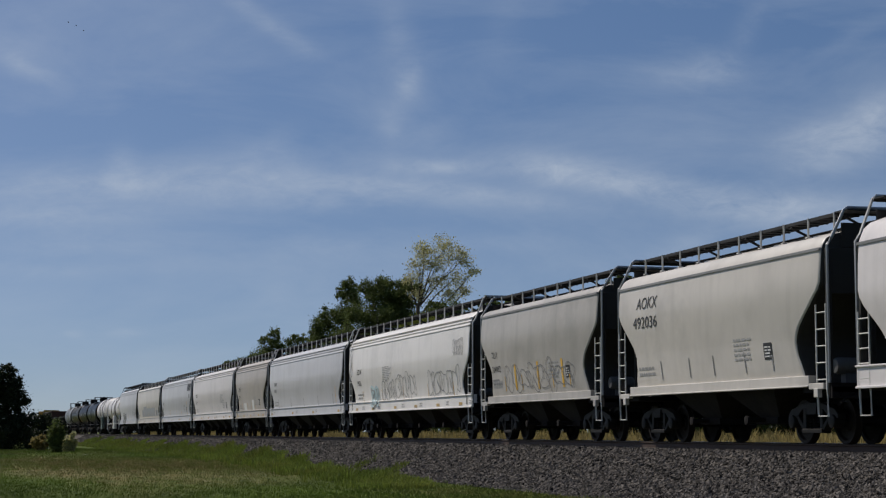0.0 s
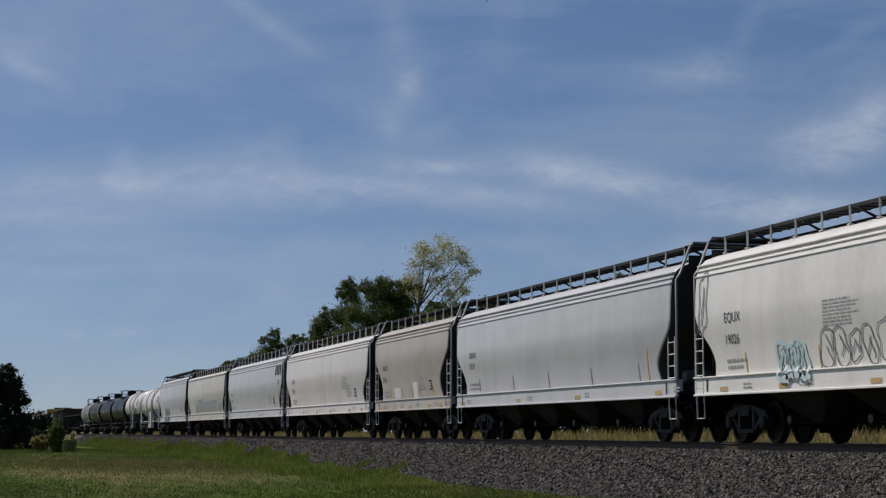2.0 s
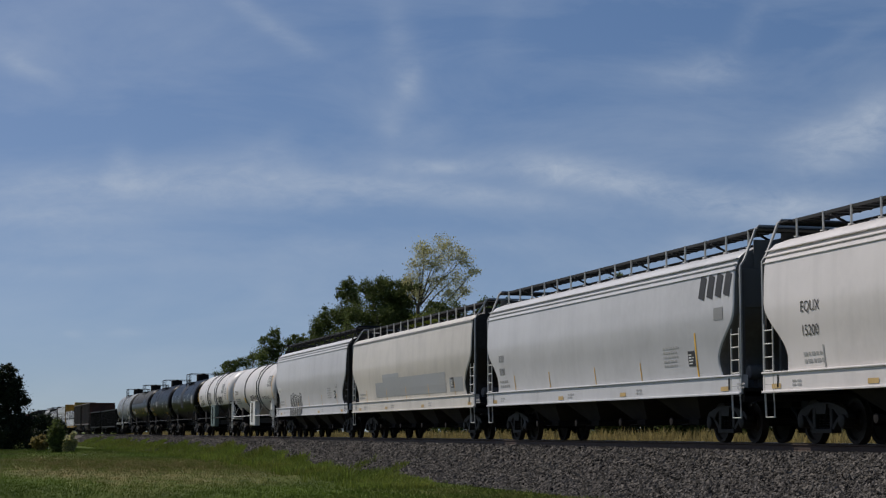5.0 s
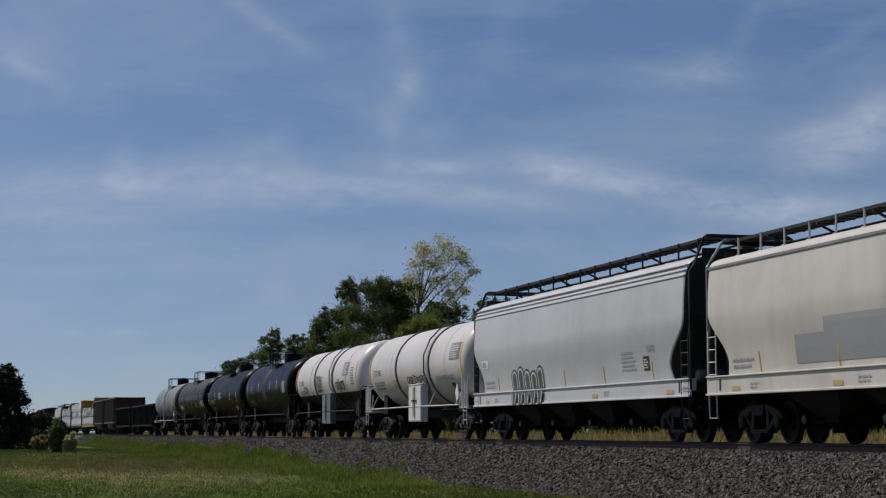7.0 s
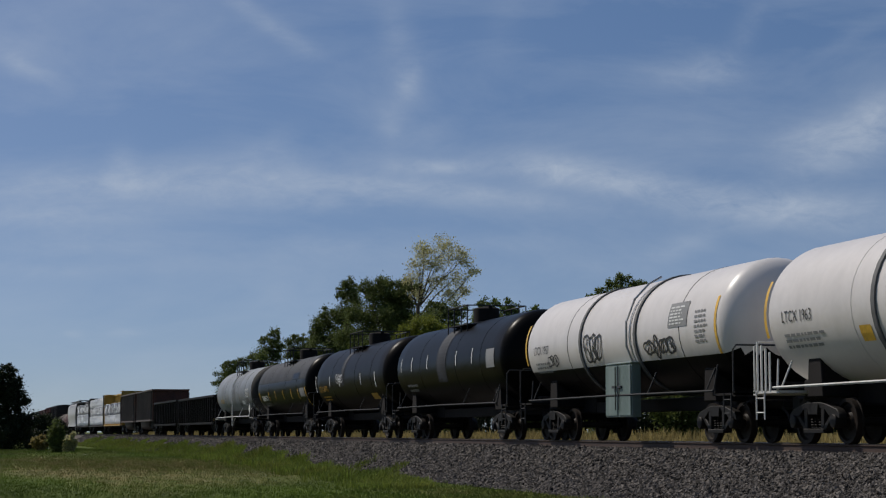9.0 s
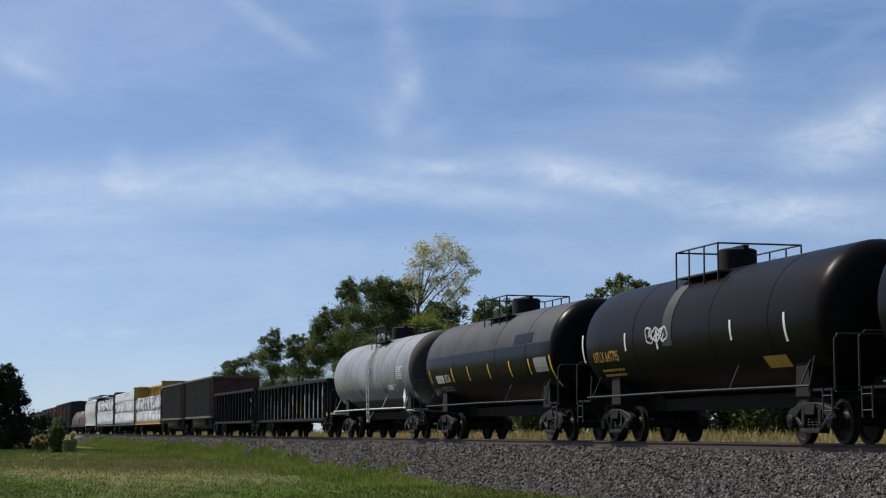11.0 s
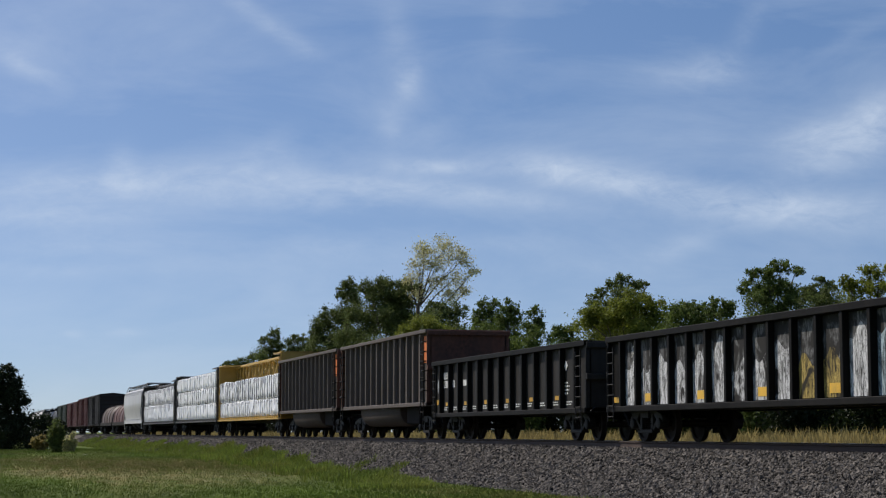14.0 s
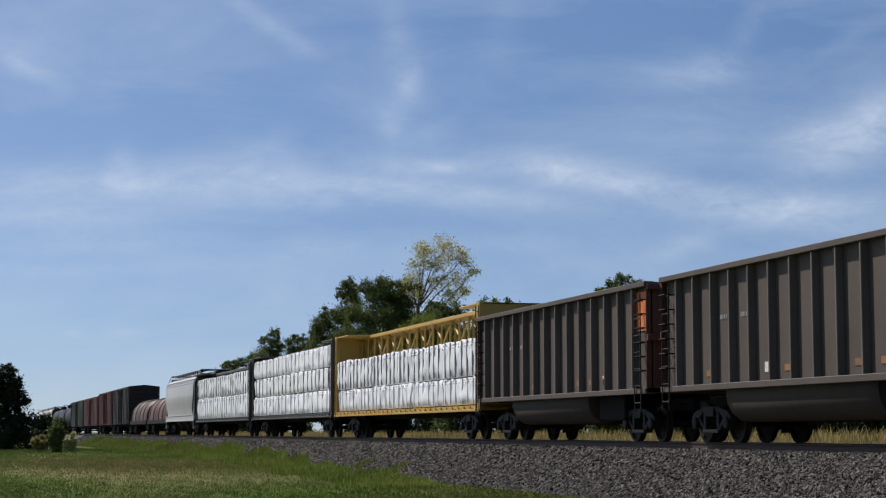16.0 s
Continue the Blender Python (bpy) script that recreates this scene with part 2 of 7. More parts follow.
M = {
    "white": car_paint("white_car_paint", (0.655, 0.615, 0.60)),
    "bright_white": car_paint("bright_white_car_paint", (0.74, 0.71, 0.68)),
    "cream": car_paint("cream_car_paint", (0.575, 0.535, 0.485), 0.3, 0.35),
    # darker, more streaked copy of the cream, with shade put into it
    "cream_dirty_shaded": car_paint("soiled_shaded_cream_car_paint", (0.44, 0.41, 0.375), 0.5, 0.5),
    "beige": car_paint("beige_car_paint", (0.455, 0.41, 0.37), 0.35, 0.35),
    "grey_paint": car_paint("light_grey_car_paint", (0.44, 0.43, 0.43), 0.25, 0.3),
    "bluegrey": car_paint("pale_blue_grey_car_paint", (0.535, 0.53, 0.545), 0.2, 0.25),
    "tank_white": car_paint("tank_white_paint", (0.60, 0.565, 0.54), 0.2, 0.2, 0.38),
    "tank_black": car_paint("tank_black_paint", (0.0035, 0.0033, 0.0033), 0.2, 0.3, 0.32, 0.05),
    "tank_brown": car_paint("tank_sooty_brown_paint", (0.0055, 0.0043, 0.0038), 0.3, 0.4, 0.36, 0.05),
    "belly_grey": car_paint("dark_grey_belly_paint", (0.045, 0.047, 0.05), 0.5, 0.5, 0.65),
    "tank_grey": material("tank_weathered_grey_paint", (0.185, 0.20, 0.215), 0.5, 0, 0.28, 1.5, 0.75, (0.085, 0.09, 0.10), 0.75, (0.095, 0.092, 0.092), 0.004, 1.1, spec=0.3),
    "tank_greyed": material("streaked_grey_black_paint", (0.034, 0.036, 0.042), 0.65, 0, 0.15, 2.0, 0.6, (0.010, 0.010, 0.012), 0.6, (0.014, 0.014, 0.016), spec=0.2),
    "iron": material("sooty_cast_iron", (0.0105, 0.0092, 0.0085), 0.6, 0, 0.3, 6, 0, RUST, 0.5, (0.016, 0.013, 0.011), 0.004, 25, spec=0.2),
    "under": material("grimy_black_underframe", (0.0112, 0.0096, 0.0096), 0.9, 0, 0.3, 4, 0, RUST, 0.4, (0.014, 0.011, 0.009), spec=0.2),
    "end_black": material("dark_end_tone", (0.036, 0.034, 0.032), 0.75, 0, 0.2, 2, 0.4, (0.03, 0.027, 0.024), 0.3, (0.03, 0.024, 0.02), spec=0.2),
    "end_grey": material("dark_grey_streaked", (0.10, 0.10, 0.10), 0.7, 0, 0.2, 2, 0.4, (0.05, 0.045, 0.04), 0.3, (0.05, 0.04, 0.035)),
    "bay": material("dark_dusty_hopper_bay", (0.0224, 0.0192, 0.0176), 0.9, 0, 0.3, 2, 0.5, (0.05, 0.042, 0.034), 0.4, (0.006, 0.006, 0.006), spec=0.2),
    "wheel": material("worn_wheel_steel", (0.0165, 0.0128, 0.0105), 0.6, 0, 0.25, 5, 0, RUST, 0.5, (0.026, 0.016, 0.011), 0.003, 20, spec=0.12),
    "tread": material("polished_tread_steel", (0.35, 0.34, 0.33), 0.3, 0.9, 0.1, 8),
    "rail_bare": material("safety_rail_white", (0.56, 0.55, 0.52), 0.5, 0, 0.1, 5, 0, RUST, 0.4, (0.25, 0.2, 0.16)),
    "rail_grey": material("galvanised_rail", (0.36, 0.36, 0.36), 0.5, 0.3, 0.1, 5),
    "walk": material("galvanised_walkway_grating", (0.030, 0.030, 0.031), 0.7, 0, 0.2, 9, spec=0.2),
    "letter_black": material("black_lettering", (0.02, 0.02, 0.022), 0.6, 0, 0.2, 5),
    "letter_white": material("white_lettering", (0.62, 0.62, 0.60), 0.6, 0, 0.15, 5, 0, RUST, 0.35, (0.25, 0.24, 0.23)),
    "graf_dark": material("dark_grey_spray_paint", (0.075, 0.075, 0.08), 0.6, 0, 0.3, 4, 0.3, (0.14, 0.14, 0.14)),
    "letter_faint": material("washed_out_lettering", (0.34, 0.335, 0.33), 0.6, 0, 0.1, 5),
    "letter_grey": material("faded_grey_lettering_and_eave_shade", (0.20, 0.20, 0.20), 0.6, 0, 0.2, 5),
    "yellow_mark": material("yellow_reflective_stripe", (0.65, 0.38, 0.04), 0.5, 0, 0.15, 5, 0, RUST, 0.5, (0.3, 0.2, 0.06)),
    "rust_mark": material("rusty_orange_mark", (0.26, 0.11, 0.03), 0.8, 0, 0.3, 5, 0, RUST, 0.6, (0.09, 0.07, 0.06)),
    "amber_faded": material("faded_amber_lettering", (0.25, 0.19, 0.09), 0.7, 0, 0.2, 5, 0.5, (0.17, 0.17, 0.17), 0.6, (0.17, 0.17, 0.17)),
    "yellow_faded": material("faded_yellow_stripe", (0.46, 0.31, 0.12), 0.6, 0, 0.2, 5, 0, RUST, 0.6, (0.4, 0.34, 0.24)),
    "amber": material("amber_lettering", (0.45, 0.25, 0.03), 0.6, 0, 0.2, 5),
    "orange": material("orange_rotary_end_panel", (0.62, 0.16, 0.04), 0.6, 0, 0.12, 3, 0.4, (0.25, 0.09, 0.04)),
    "coal_side": car_paint("weathered_brown_grey_steel", (0.076, 0.058, 0.048), 0.35, 0.4, 0.65),
    "coal_rib": car_paint("lighter_grey_rib_steel", (0.125, 0.104, 0.090), 0.35, 0.4, 0.65),
    "tub": car_paint("dusty_tub_steel", (0.062, 0.047, 0.039), 0.4, 0.4, 0.75, 0.2),
    "rusty_inside": material("rusty_inner_wall", (0.09, 0.035, 0.022), 0.85, 0, 0.3, 2, 0.4, (0.03, 0.018, 0.014), 0.4, (0.03, 0.02, 0.017)),
    "gon_black": material("sooty_black_gondola_paint", (0.0095, 0.0082, 0.0072), 0.6, 0, 0.3, 2, 0.5, (0.022, 0.019, 0.016), 0.5, (0.006, 0.006, 0.006), spec=0.08),
    "gon_grey": material("faded_charcoal_gondola_paint", (0.018, 0.0155, 0.0135), 0.6, 0, 0.3, 2, 0.5, (0.05, 0.044, 0.038), 0.5, (0.010, 0.010, 0.010), spec=0.22),
    "chalk": material("chalky_white_graffiti", (0.46, 0.46, 0.46), 0.8, 0, 0.3, 3, 0.5, (0.06, 0.06, 0.06), 0.9, (0.05, 0.05, 0.05)),
    "spray_white": sprayed_material("scoured_white_spray", (0.62, 0.62, 0.62), (0.018, 0.017, 0.016), 0.35),
    "spray_thin": sprayed_material("faint_grey_spray", (0.17, 0.17, 0.17), (0.018, 0.017, 0.016), 0.46),
    "spray_blue": sprayed_material("scoured_blue_grey_spray", (0.36, 0.45, 0.49), (0.016, 0.016, 0.016), 0.36),
    "spray_mustard": sprayed_material("scoured_mustard_spray", (0.42, 0.31, 0.09), (0.020, 0.017, 0.012), 0.36),
    "beam_yellow": car_paint("yellow_centerbeam_paint", (0.42, 0.26, 0.05), 0.4, 0.45, 0.55),
    "beam_dark": car_paint("dark_centerbeam_paint", (0.05, 0.047, 0.045), 0.3, 0.4, 0.6),
    "wrap": material("white_lumber_wrap", (0.79, 0.79, 0.80), 0.42, 0, 0.05, 2, 0.08, (0.5, 0.5, 0.52), 0.12, (0.5, 0.5, 0.52), 0.05, 1.6),
    "wrap_print": material("grey_printing_on_wrap", (0.22, 0.22, 0.24), 0.5, 0, 0.3, 4),
    "strap": material("dark_strap", (0.05, 0.05, 0.055), 0.6),
    "box_red": car_paint("oxide_red_boxcar_paint", (0.075, 0.014, 0.013), 0.4, 0.4, 0.6),
    "box_green": car_paint("dark_green_boxcar_paint", (0.018, 0.028, 0.018), 0.4, 0.4, 0.6),
    "box_black": car_paint("dark_brown_boxcar_paint", (0.016, 0.011, 0.010), 0.4, 0.4, 0.6),
    "hood_pink": car_paint("faded_red_hood_paint", (0.095, 0.042, 0.034), 0.4, 0.4, 0.6),
    "hood_tan": car_paint("tan_hood_paint", (0.09, 0.06, 0.05), 0.4, 0.4, 0.6),
    "cyan_spray": material("pale_cyan_spray_paint", (0.42, 0.54, 0.56), 0.7, 0, 0.12, 2),
    "grey_patch": material("grey_overpaint", (0.29, 0.295, 0.30), 0.5, 0, 0.06, 2),
    "white_patch": material("white_overpaint", (0.66, 0.66, 0.64), 0.5, 0, 0.05, 2),
    "cabinet": material("white_cabinet_paint", (0.66, 0.65, 0.61), 0.45, 0, 0.06, 2, 0.2, (0.4, 0.38, 0.34)),
    "cabinet_green": material("weathered_grey_green_cabinet", (0.11, 0.15, 0.135), 0.5, 0, 0.2, 2, 0.3, (0.35, 0.38, 0.36)),
    "steel_rail": material("rusty_rail_side", (0.05, 0.03, 0.022), 0.7, 0.3, 0.2, 5),
    "tie": material("creosoted_tie", (0.07, 0.055, 0.045), 0.9, 0, 0.3, 4, 0, RUST, 0.4, (0.14, 0.12, 0.1), 0.01, 30),
    "ballast": material("crushed_stone_bed", (0.10, 0.089, 0.079), 0.95, 0, 0.5, 9, 0, RUST, 0.8, (0.03, 0.026, 0.023), 0.06, 14, spec=0.1),
    "stone": material("crushed_granite_stone", (0.082, 0.072, 0.064), 0.85, 0, 0.2, 20, per_island=0.9, spec=0.2),
    "soil": lawn_material("lawn_soil_and_thatch", (0.060, 0.078, 0.016), (0.080, 0.110, 0.018), (0.20, 0.160, 0.070), 0, 0.03),
    "grass": lawn_material("mown_grass", (0.105, 0.140, 0.026), (0.140, 0.195, 0.030), (0.29, 0.24, 0.10), 0.28),
    "weed": material("green_weeds", (0.115, 0.155, 0.028), 0.7, 0, 0.3, 0.6, 0, RUST, 0.5, (0.17, 0.15, 0.04), per_island=0.4, spec=0.08, thin=0.4),
    "dry": material("dry_tan_grass", (0.27, 0.215, 0.085), 0.8, 0, 0.25, 1.0, per_island=0.35, spec=0.08, thin=0.4),
    "bark": material("grey_brown_bark", (0.075, 0.058, 0.045), 0.9, 0, 0.3, 3, bump=0.02, bump_scale=8),
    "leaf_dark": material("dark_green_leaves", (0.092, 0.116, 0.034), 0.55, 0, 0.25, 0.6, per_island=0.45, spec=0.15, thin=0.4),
    "leaf_mid": material("green_leaves", (0.100, 0.135, 0.032), 0.55, 0, 0.25, 0.6, per_island=0.4, spec=0.15, thin=0.4),
    "leaf_light": material("yellow_green_leaves", (0.15, 0.17, 0.026), 0.55, 0, 0.2, 0.6, per_island=0.35, spec=0.15, thin=0.4),
    "leaf_yellow": material("pale_yellowing_leaves", (0.42, 0.395, 0.19), 0.55, 0, 0.2, 0.6, per_island=0.4, spec=0.15, thin=0.4),
    "leaf_shade": material("shade_dark_leaves", (0.016, 0.024, 0.009), 0.6, 0, 0.25, 0.6, per_island=0.4, spec=0.15, thin=0.2),
    "bird": material("black_feathers", (0.02, 0.02, 0.022), 0.7),
    "metal_load": material("scrap_metal_load", (0.16, 0.15, 0.14), 0.6, 0.4, 0.4, 3),
}


# ---------------------------------------------------------------- mesh tools


class Geo:
    """Vertices and faces of one mesh, gathered piece by piece."""

    def __init__(self):
        self.v, self.f, self.m = [], [], []

    def face(self, ids, slot=0):
        self.f.append(tuple(ids))
        self.m.append(slot)

    def box(self, x0, x1, y0, y1, z0, z1, slot=0):
        n = len(self.v)
        self.v += [(x, y, z) for z in (z0, z1) for y in (y0, y1) for x in (x0, x1)]
        for q in ((0, 2, 3, 1), (4, 5, 7, 6), (0, 1, 5, 4), (2, 6, 7, 3), (0, 4, 6, 2), (1, 3, 7, 5)):
            self.face([n + i for i in q], slot)
        return self

    def rings(self, rings, closed=True, cap=True, slot=0):
        """Skin rings of equally many points."""
        n, k = len(self.v), len(rings[0])
        for r in rings:
            self.v += [tuple(p) for p in r]
        for i in range(len(rings) - 1):
            for j in range(k if closed else k - 1):
                a, b = n + i * k + j, n + i * k + (j + 1) % k
                self.face((a, b, b + k, a + k), slot)
        if cap:
            self.face([n + j for j in range(k)][::-1], slot)
            self.face([n + (len(rings) - 1) * k + j for j in range(k)], slot)
        return self

    def tube(self, pts, r, seg=6, slot=0, r_end=None):
        """A round bar along a line of points."""
        pts = [Vector(p) for p in pts]
        rings = []
        for i, p in enumerate(pts):
            a = pts[max(i - 1, 0)]
            b = pts[min(i + 1, len(pts) - 1)]
            d = (b - a).normalized()
            side = d.cross(Vector((0, 0, 1)) if abs(d.z) < 0.9 else Vector((1, 0, 0))).normalized()
            up = side.cross(d)
            rr = r if r_end is None else r + (r_end - r) * i / (len(pts) - 1)
            rings.append([p + (side * math.cos(t) + up * math.sin(t)) * rr for t in [2 * math.pi * j / seg for j in range(seg)]])
        return self.rings(rings, slot=slot)

    def turned(self, profile, centre, seg=20, axis="y", slot=0):
        """A turned body: profile of (along, radius) round an axis through centre."""
        rings = []
        for a, r in profile:
            ring = []
            for j in range(seg):
                t = 2 * math.pi * j / seg
                c, s = r * math.cos(t), r * math.sin(t)
                p = {"x": (a, c, s), "y": (c, a, s), "z": (c, s, a)}[axis]
                ring.append((centre[0] + p[0], centre[1] + p[1], centre[2] + p[2]))
            rings.append(ring)
        return self.rings(rings, slot=slot)

    def prism(self, outline, y0, y1, slot=0):
        """An outline in x and z, drawn out from y0 to y1."""
        return self.rings([[(x, y0, z) for x, z in outline], [(x, y1, z) for x, z in outline]], slot=slot)

    def mesh(self, name, mats, smooth=None, bevel=0.0):
        me = bpy.data.meshes.new(name)
        me.from_pydata(self.v, [], self.f)
        for m in mats if isinstance(mats, (list, tuple)) else [mats]:
            me.materials.append(m)
        me.polygons.foreach_set("material_index", self.m)
        bm = bmesh.new()
        bm.from_mesh(me)
        bmesh.ops.recalc_face_normals(bm, faces=bm.faces)
        if bevel:
            edges = [e for e in bm.edges if len(e.link_faces) == 2 and e.calc_face_angle(0) > 0.6]
            bmesh.ops.bevel(bm, geom=edges, offset=bevel, segments=1, affect="EDGES", clamp_overlap=True)
        if smooth is not None:
            for f in bm.faces:
                f.smooth = True
            for e in bm.edges:
                e.smooth = e.calc_face_angle(3.0) < radians(smooth)
        bm.to_mesh(me)
        bm.free()
        return me


def put(name, me, parent=None, at=None, label=""):
    """One object on a mesh, under a thing or part."""
    ob = new(name, me)
    if parent is not None:
        ob.parent = parent
    if at is not None:
        ob.matrix_basis = at
    if label:
        ob["label"] = label
    return ob


def part(name, geo, mats, parent, label="", smooth=None, bevel=0.0, at=None):
    return put(name, geo.mesh(name, mats, smooth, bevel), parent, at, label)


def interp(table, z):
    for (a, va), (b, vb) in zip(table, table[1:]):
        if z <= b:
            k = max(0.0, (z - a) / (b - a))
            return va + (vb - va) * k
    return table[-1][1]


def words(text, size, mat, parent, x, z, skin, name="lettering", squeeze=0.8, label="", slant=0.0):
    """Painted letters that lie on the near skin of a car; x, z: the lower left corner, size: the height of capitals."""
    cu = bpy.data.curves.new("letters", "FONT")
    cu.body, cu.size, cu.shear, cu.resolution_u = text, size * 1.4, slant, 3
    tmp = bpy.data.objects.new("letters", cu)
    scene.collection.objects.link(tmp)
    me = bpy.data.meshes.new_from_object(tmp.evaluated_get(bpy.context.evaluated_depsgraph_get()))
    bpy.data.objects.remove(tmp)
    me.materials.clear()
    me.materials.append(mat)
    for v in me.vertices:
        xx, zz = x + v.co.x * squeeze, z + v.co.y
        v.co = (xx, -skin(zz) - 0.012, zz)
    return put(name, me, parent, None, label)


def decal(rects, mat, parent, skin, name="stencil", label="", off=0.009):
    """Painted bars on the near skin: rects of x0, x1, z0, z1."""
    if name != "stencil" and len(rects) > 1:
        return [decal([q], mat, parent, skin, name, label, off) for q in rects]
    g = Geo()
    for x0, x1, z0, z1 in rects:
        n = max(1, int((z1 - z0) / 0.12))
        for i in range(n):
            a, b = z0 + (z1 - z0) * i / n, z0 + (z1 - z0) * (i + 1) / n
            k = len(g.v)
            g.v += [(x0, -skin(a) - off, a), (x1, -skin(a) - off, a), (x1, -skin(b) - off, b), (x0, -skin(b) - off, b)]
            g.face((k, k + 1, k + 2, k + 3))
    ob = part(name, g, mat, parent, label)
    return tagged(ob, label, kind="stuff") if len(rects) > 1 else ob


def small_print(rng, x0, x1, z0, z1, rows, fill=0.75):
    """Bars in place of lines of writing too small to read."""
    out = []
    h = (z1 - z0) / rows
    for i in range(rows):
        x = x0
        end = x0 + (x1 - x0) * rng.uniform(0.7, 1.0)
        while x < end - 0.03:
            w = min(rng.uniform(0.08, 0.25), end - x)
            out.append((x, x + w, z0 + i * h, z0 + i * h + h * 0.5 * fill / 0.75))
            x += w + 0.05
    return out


def stroke_mesh(lines, width, skin, off):
    """Spray-can strokes: each line a list of x, z."""
    g = Geo()
    for pts in lines:
        k = len(g.v)
        for i, (x, z) in enumerate(pts):
            a, b = pts[max(i - 1, 0)], pts[min(i + 1, len(pts) - 1)]
            dx, dz = b[0] - a[0], b[1] - a[1]
            L = math.hypot(dx, dz) or 1
            for sgn in (-1, 1):
                xx, zz = x - dz / L * width / 2 * sgn, z + dx / L * width / 2 * sgn
                g.v.append((xx, -skin(zz) - off, zz))
        for i in range(len(pts) - 1):
            g.face((k + 2 * i, k + 2 * i + 1, k + 2 * i + 3, k + 2 * i + 2))
    return g


def graffiti(rng, parent, x0, x1, z0, z1, letters, mat, skin, width=0.05, fill=None, name="graffiti", label=""):
    """Bubble-shaped scrawl: looped outlines, with no readable word."""
    lines = []
    step = (x1 - x0) / letters
    for i in range(letters):
        cx, cz = x0 + step * (i + 0.5), (z0 + z1) / 2
        rx, rz = step * rng.uniform(0.42, 0.62), (z1 - z0) / 2 * rng.uniform(0.75, 1.1)
        k1, k2, p1, p2 = rng.uniform(0.1, 0.3), rng.uniform(0.05, 0.2), rng.uniform(0, 6), rng.uniform(0, 6)
        ring = []
        for j in range(29):
            t = 2 * math.pi * j / 28
            r = 1 + k1 * math.sin(2 * t + p1) + k2 * math.sin(4 * t + p2)
            c, s = math.cos(t), math.sin(t)
            sq = 1 / max(abs(c), abs(s)) ** 0.5
            ring.append((cx + rx * c * r * sq, cz + rz * s * r * sq))
        lines.append(ring)
        for _ in range(2):
            a, b = rng.uniform(-0.4, 0.4), rng.uniform(-0.5, 0.5)
            ln = [(cx + rx * (a + 0.35 * math.sin(3 * q + a * 5)), cz + rz * (b - 0.6 + 1.1 * q)) for q in [h / 8 for h in range(9)]]
            lines.append(ln)
    if fill:
        g = Geo()
        for ring in lines[::3]:
            k = len(g.v)
            mx, mz = sum(p[0] for p in ring) / len(ring), sum(p[1] for p in ring) / len(ring)
            g.v.append((mx, -skin(mz) - 0.010, mz))
            g.v += [(x, -skin(z) - 0.010, z) for x, z in ring]
            for j in range(len(ring) - 1):
                g.face((k, k + 1 + j, k + 2 + j))
        part(name, g, fill, parent, label)
    return part(name, stroke_mesh(lines, width, skin, 0.016), mat, parent, label)


# ---------------------------------------------------------------- running gear (shared meshes)
WHEEL_R = 0.457
WHEELSETS = []


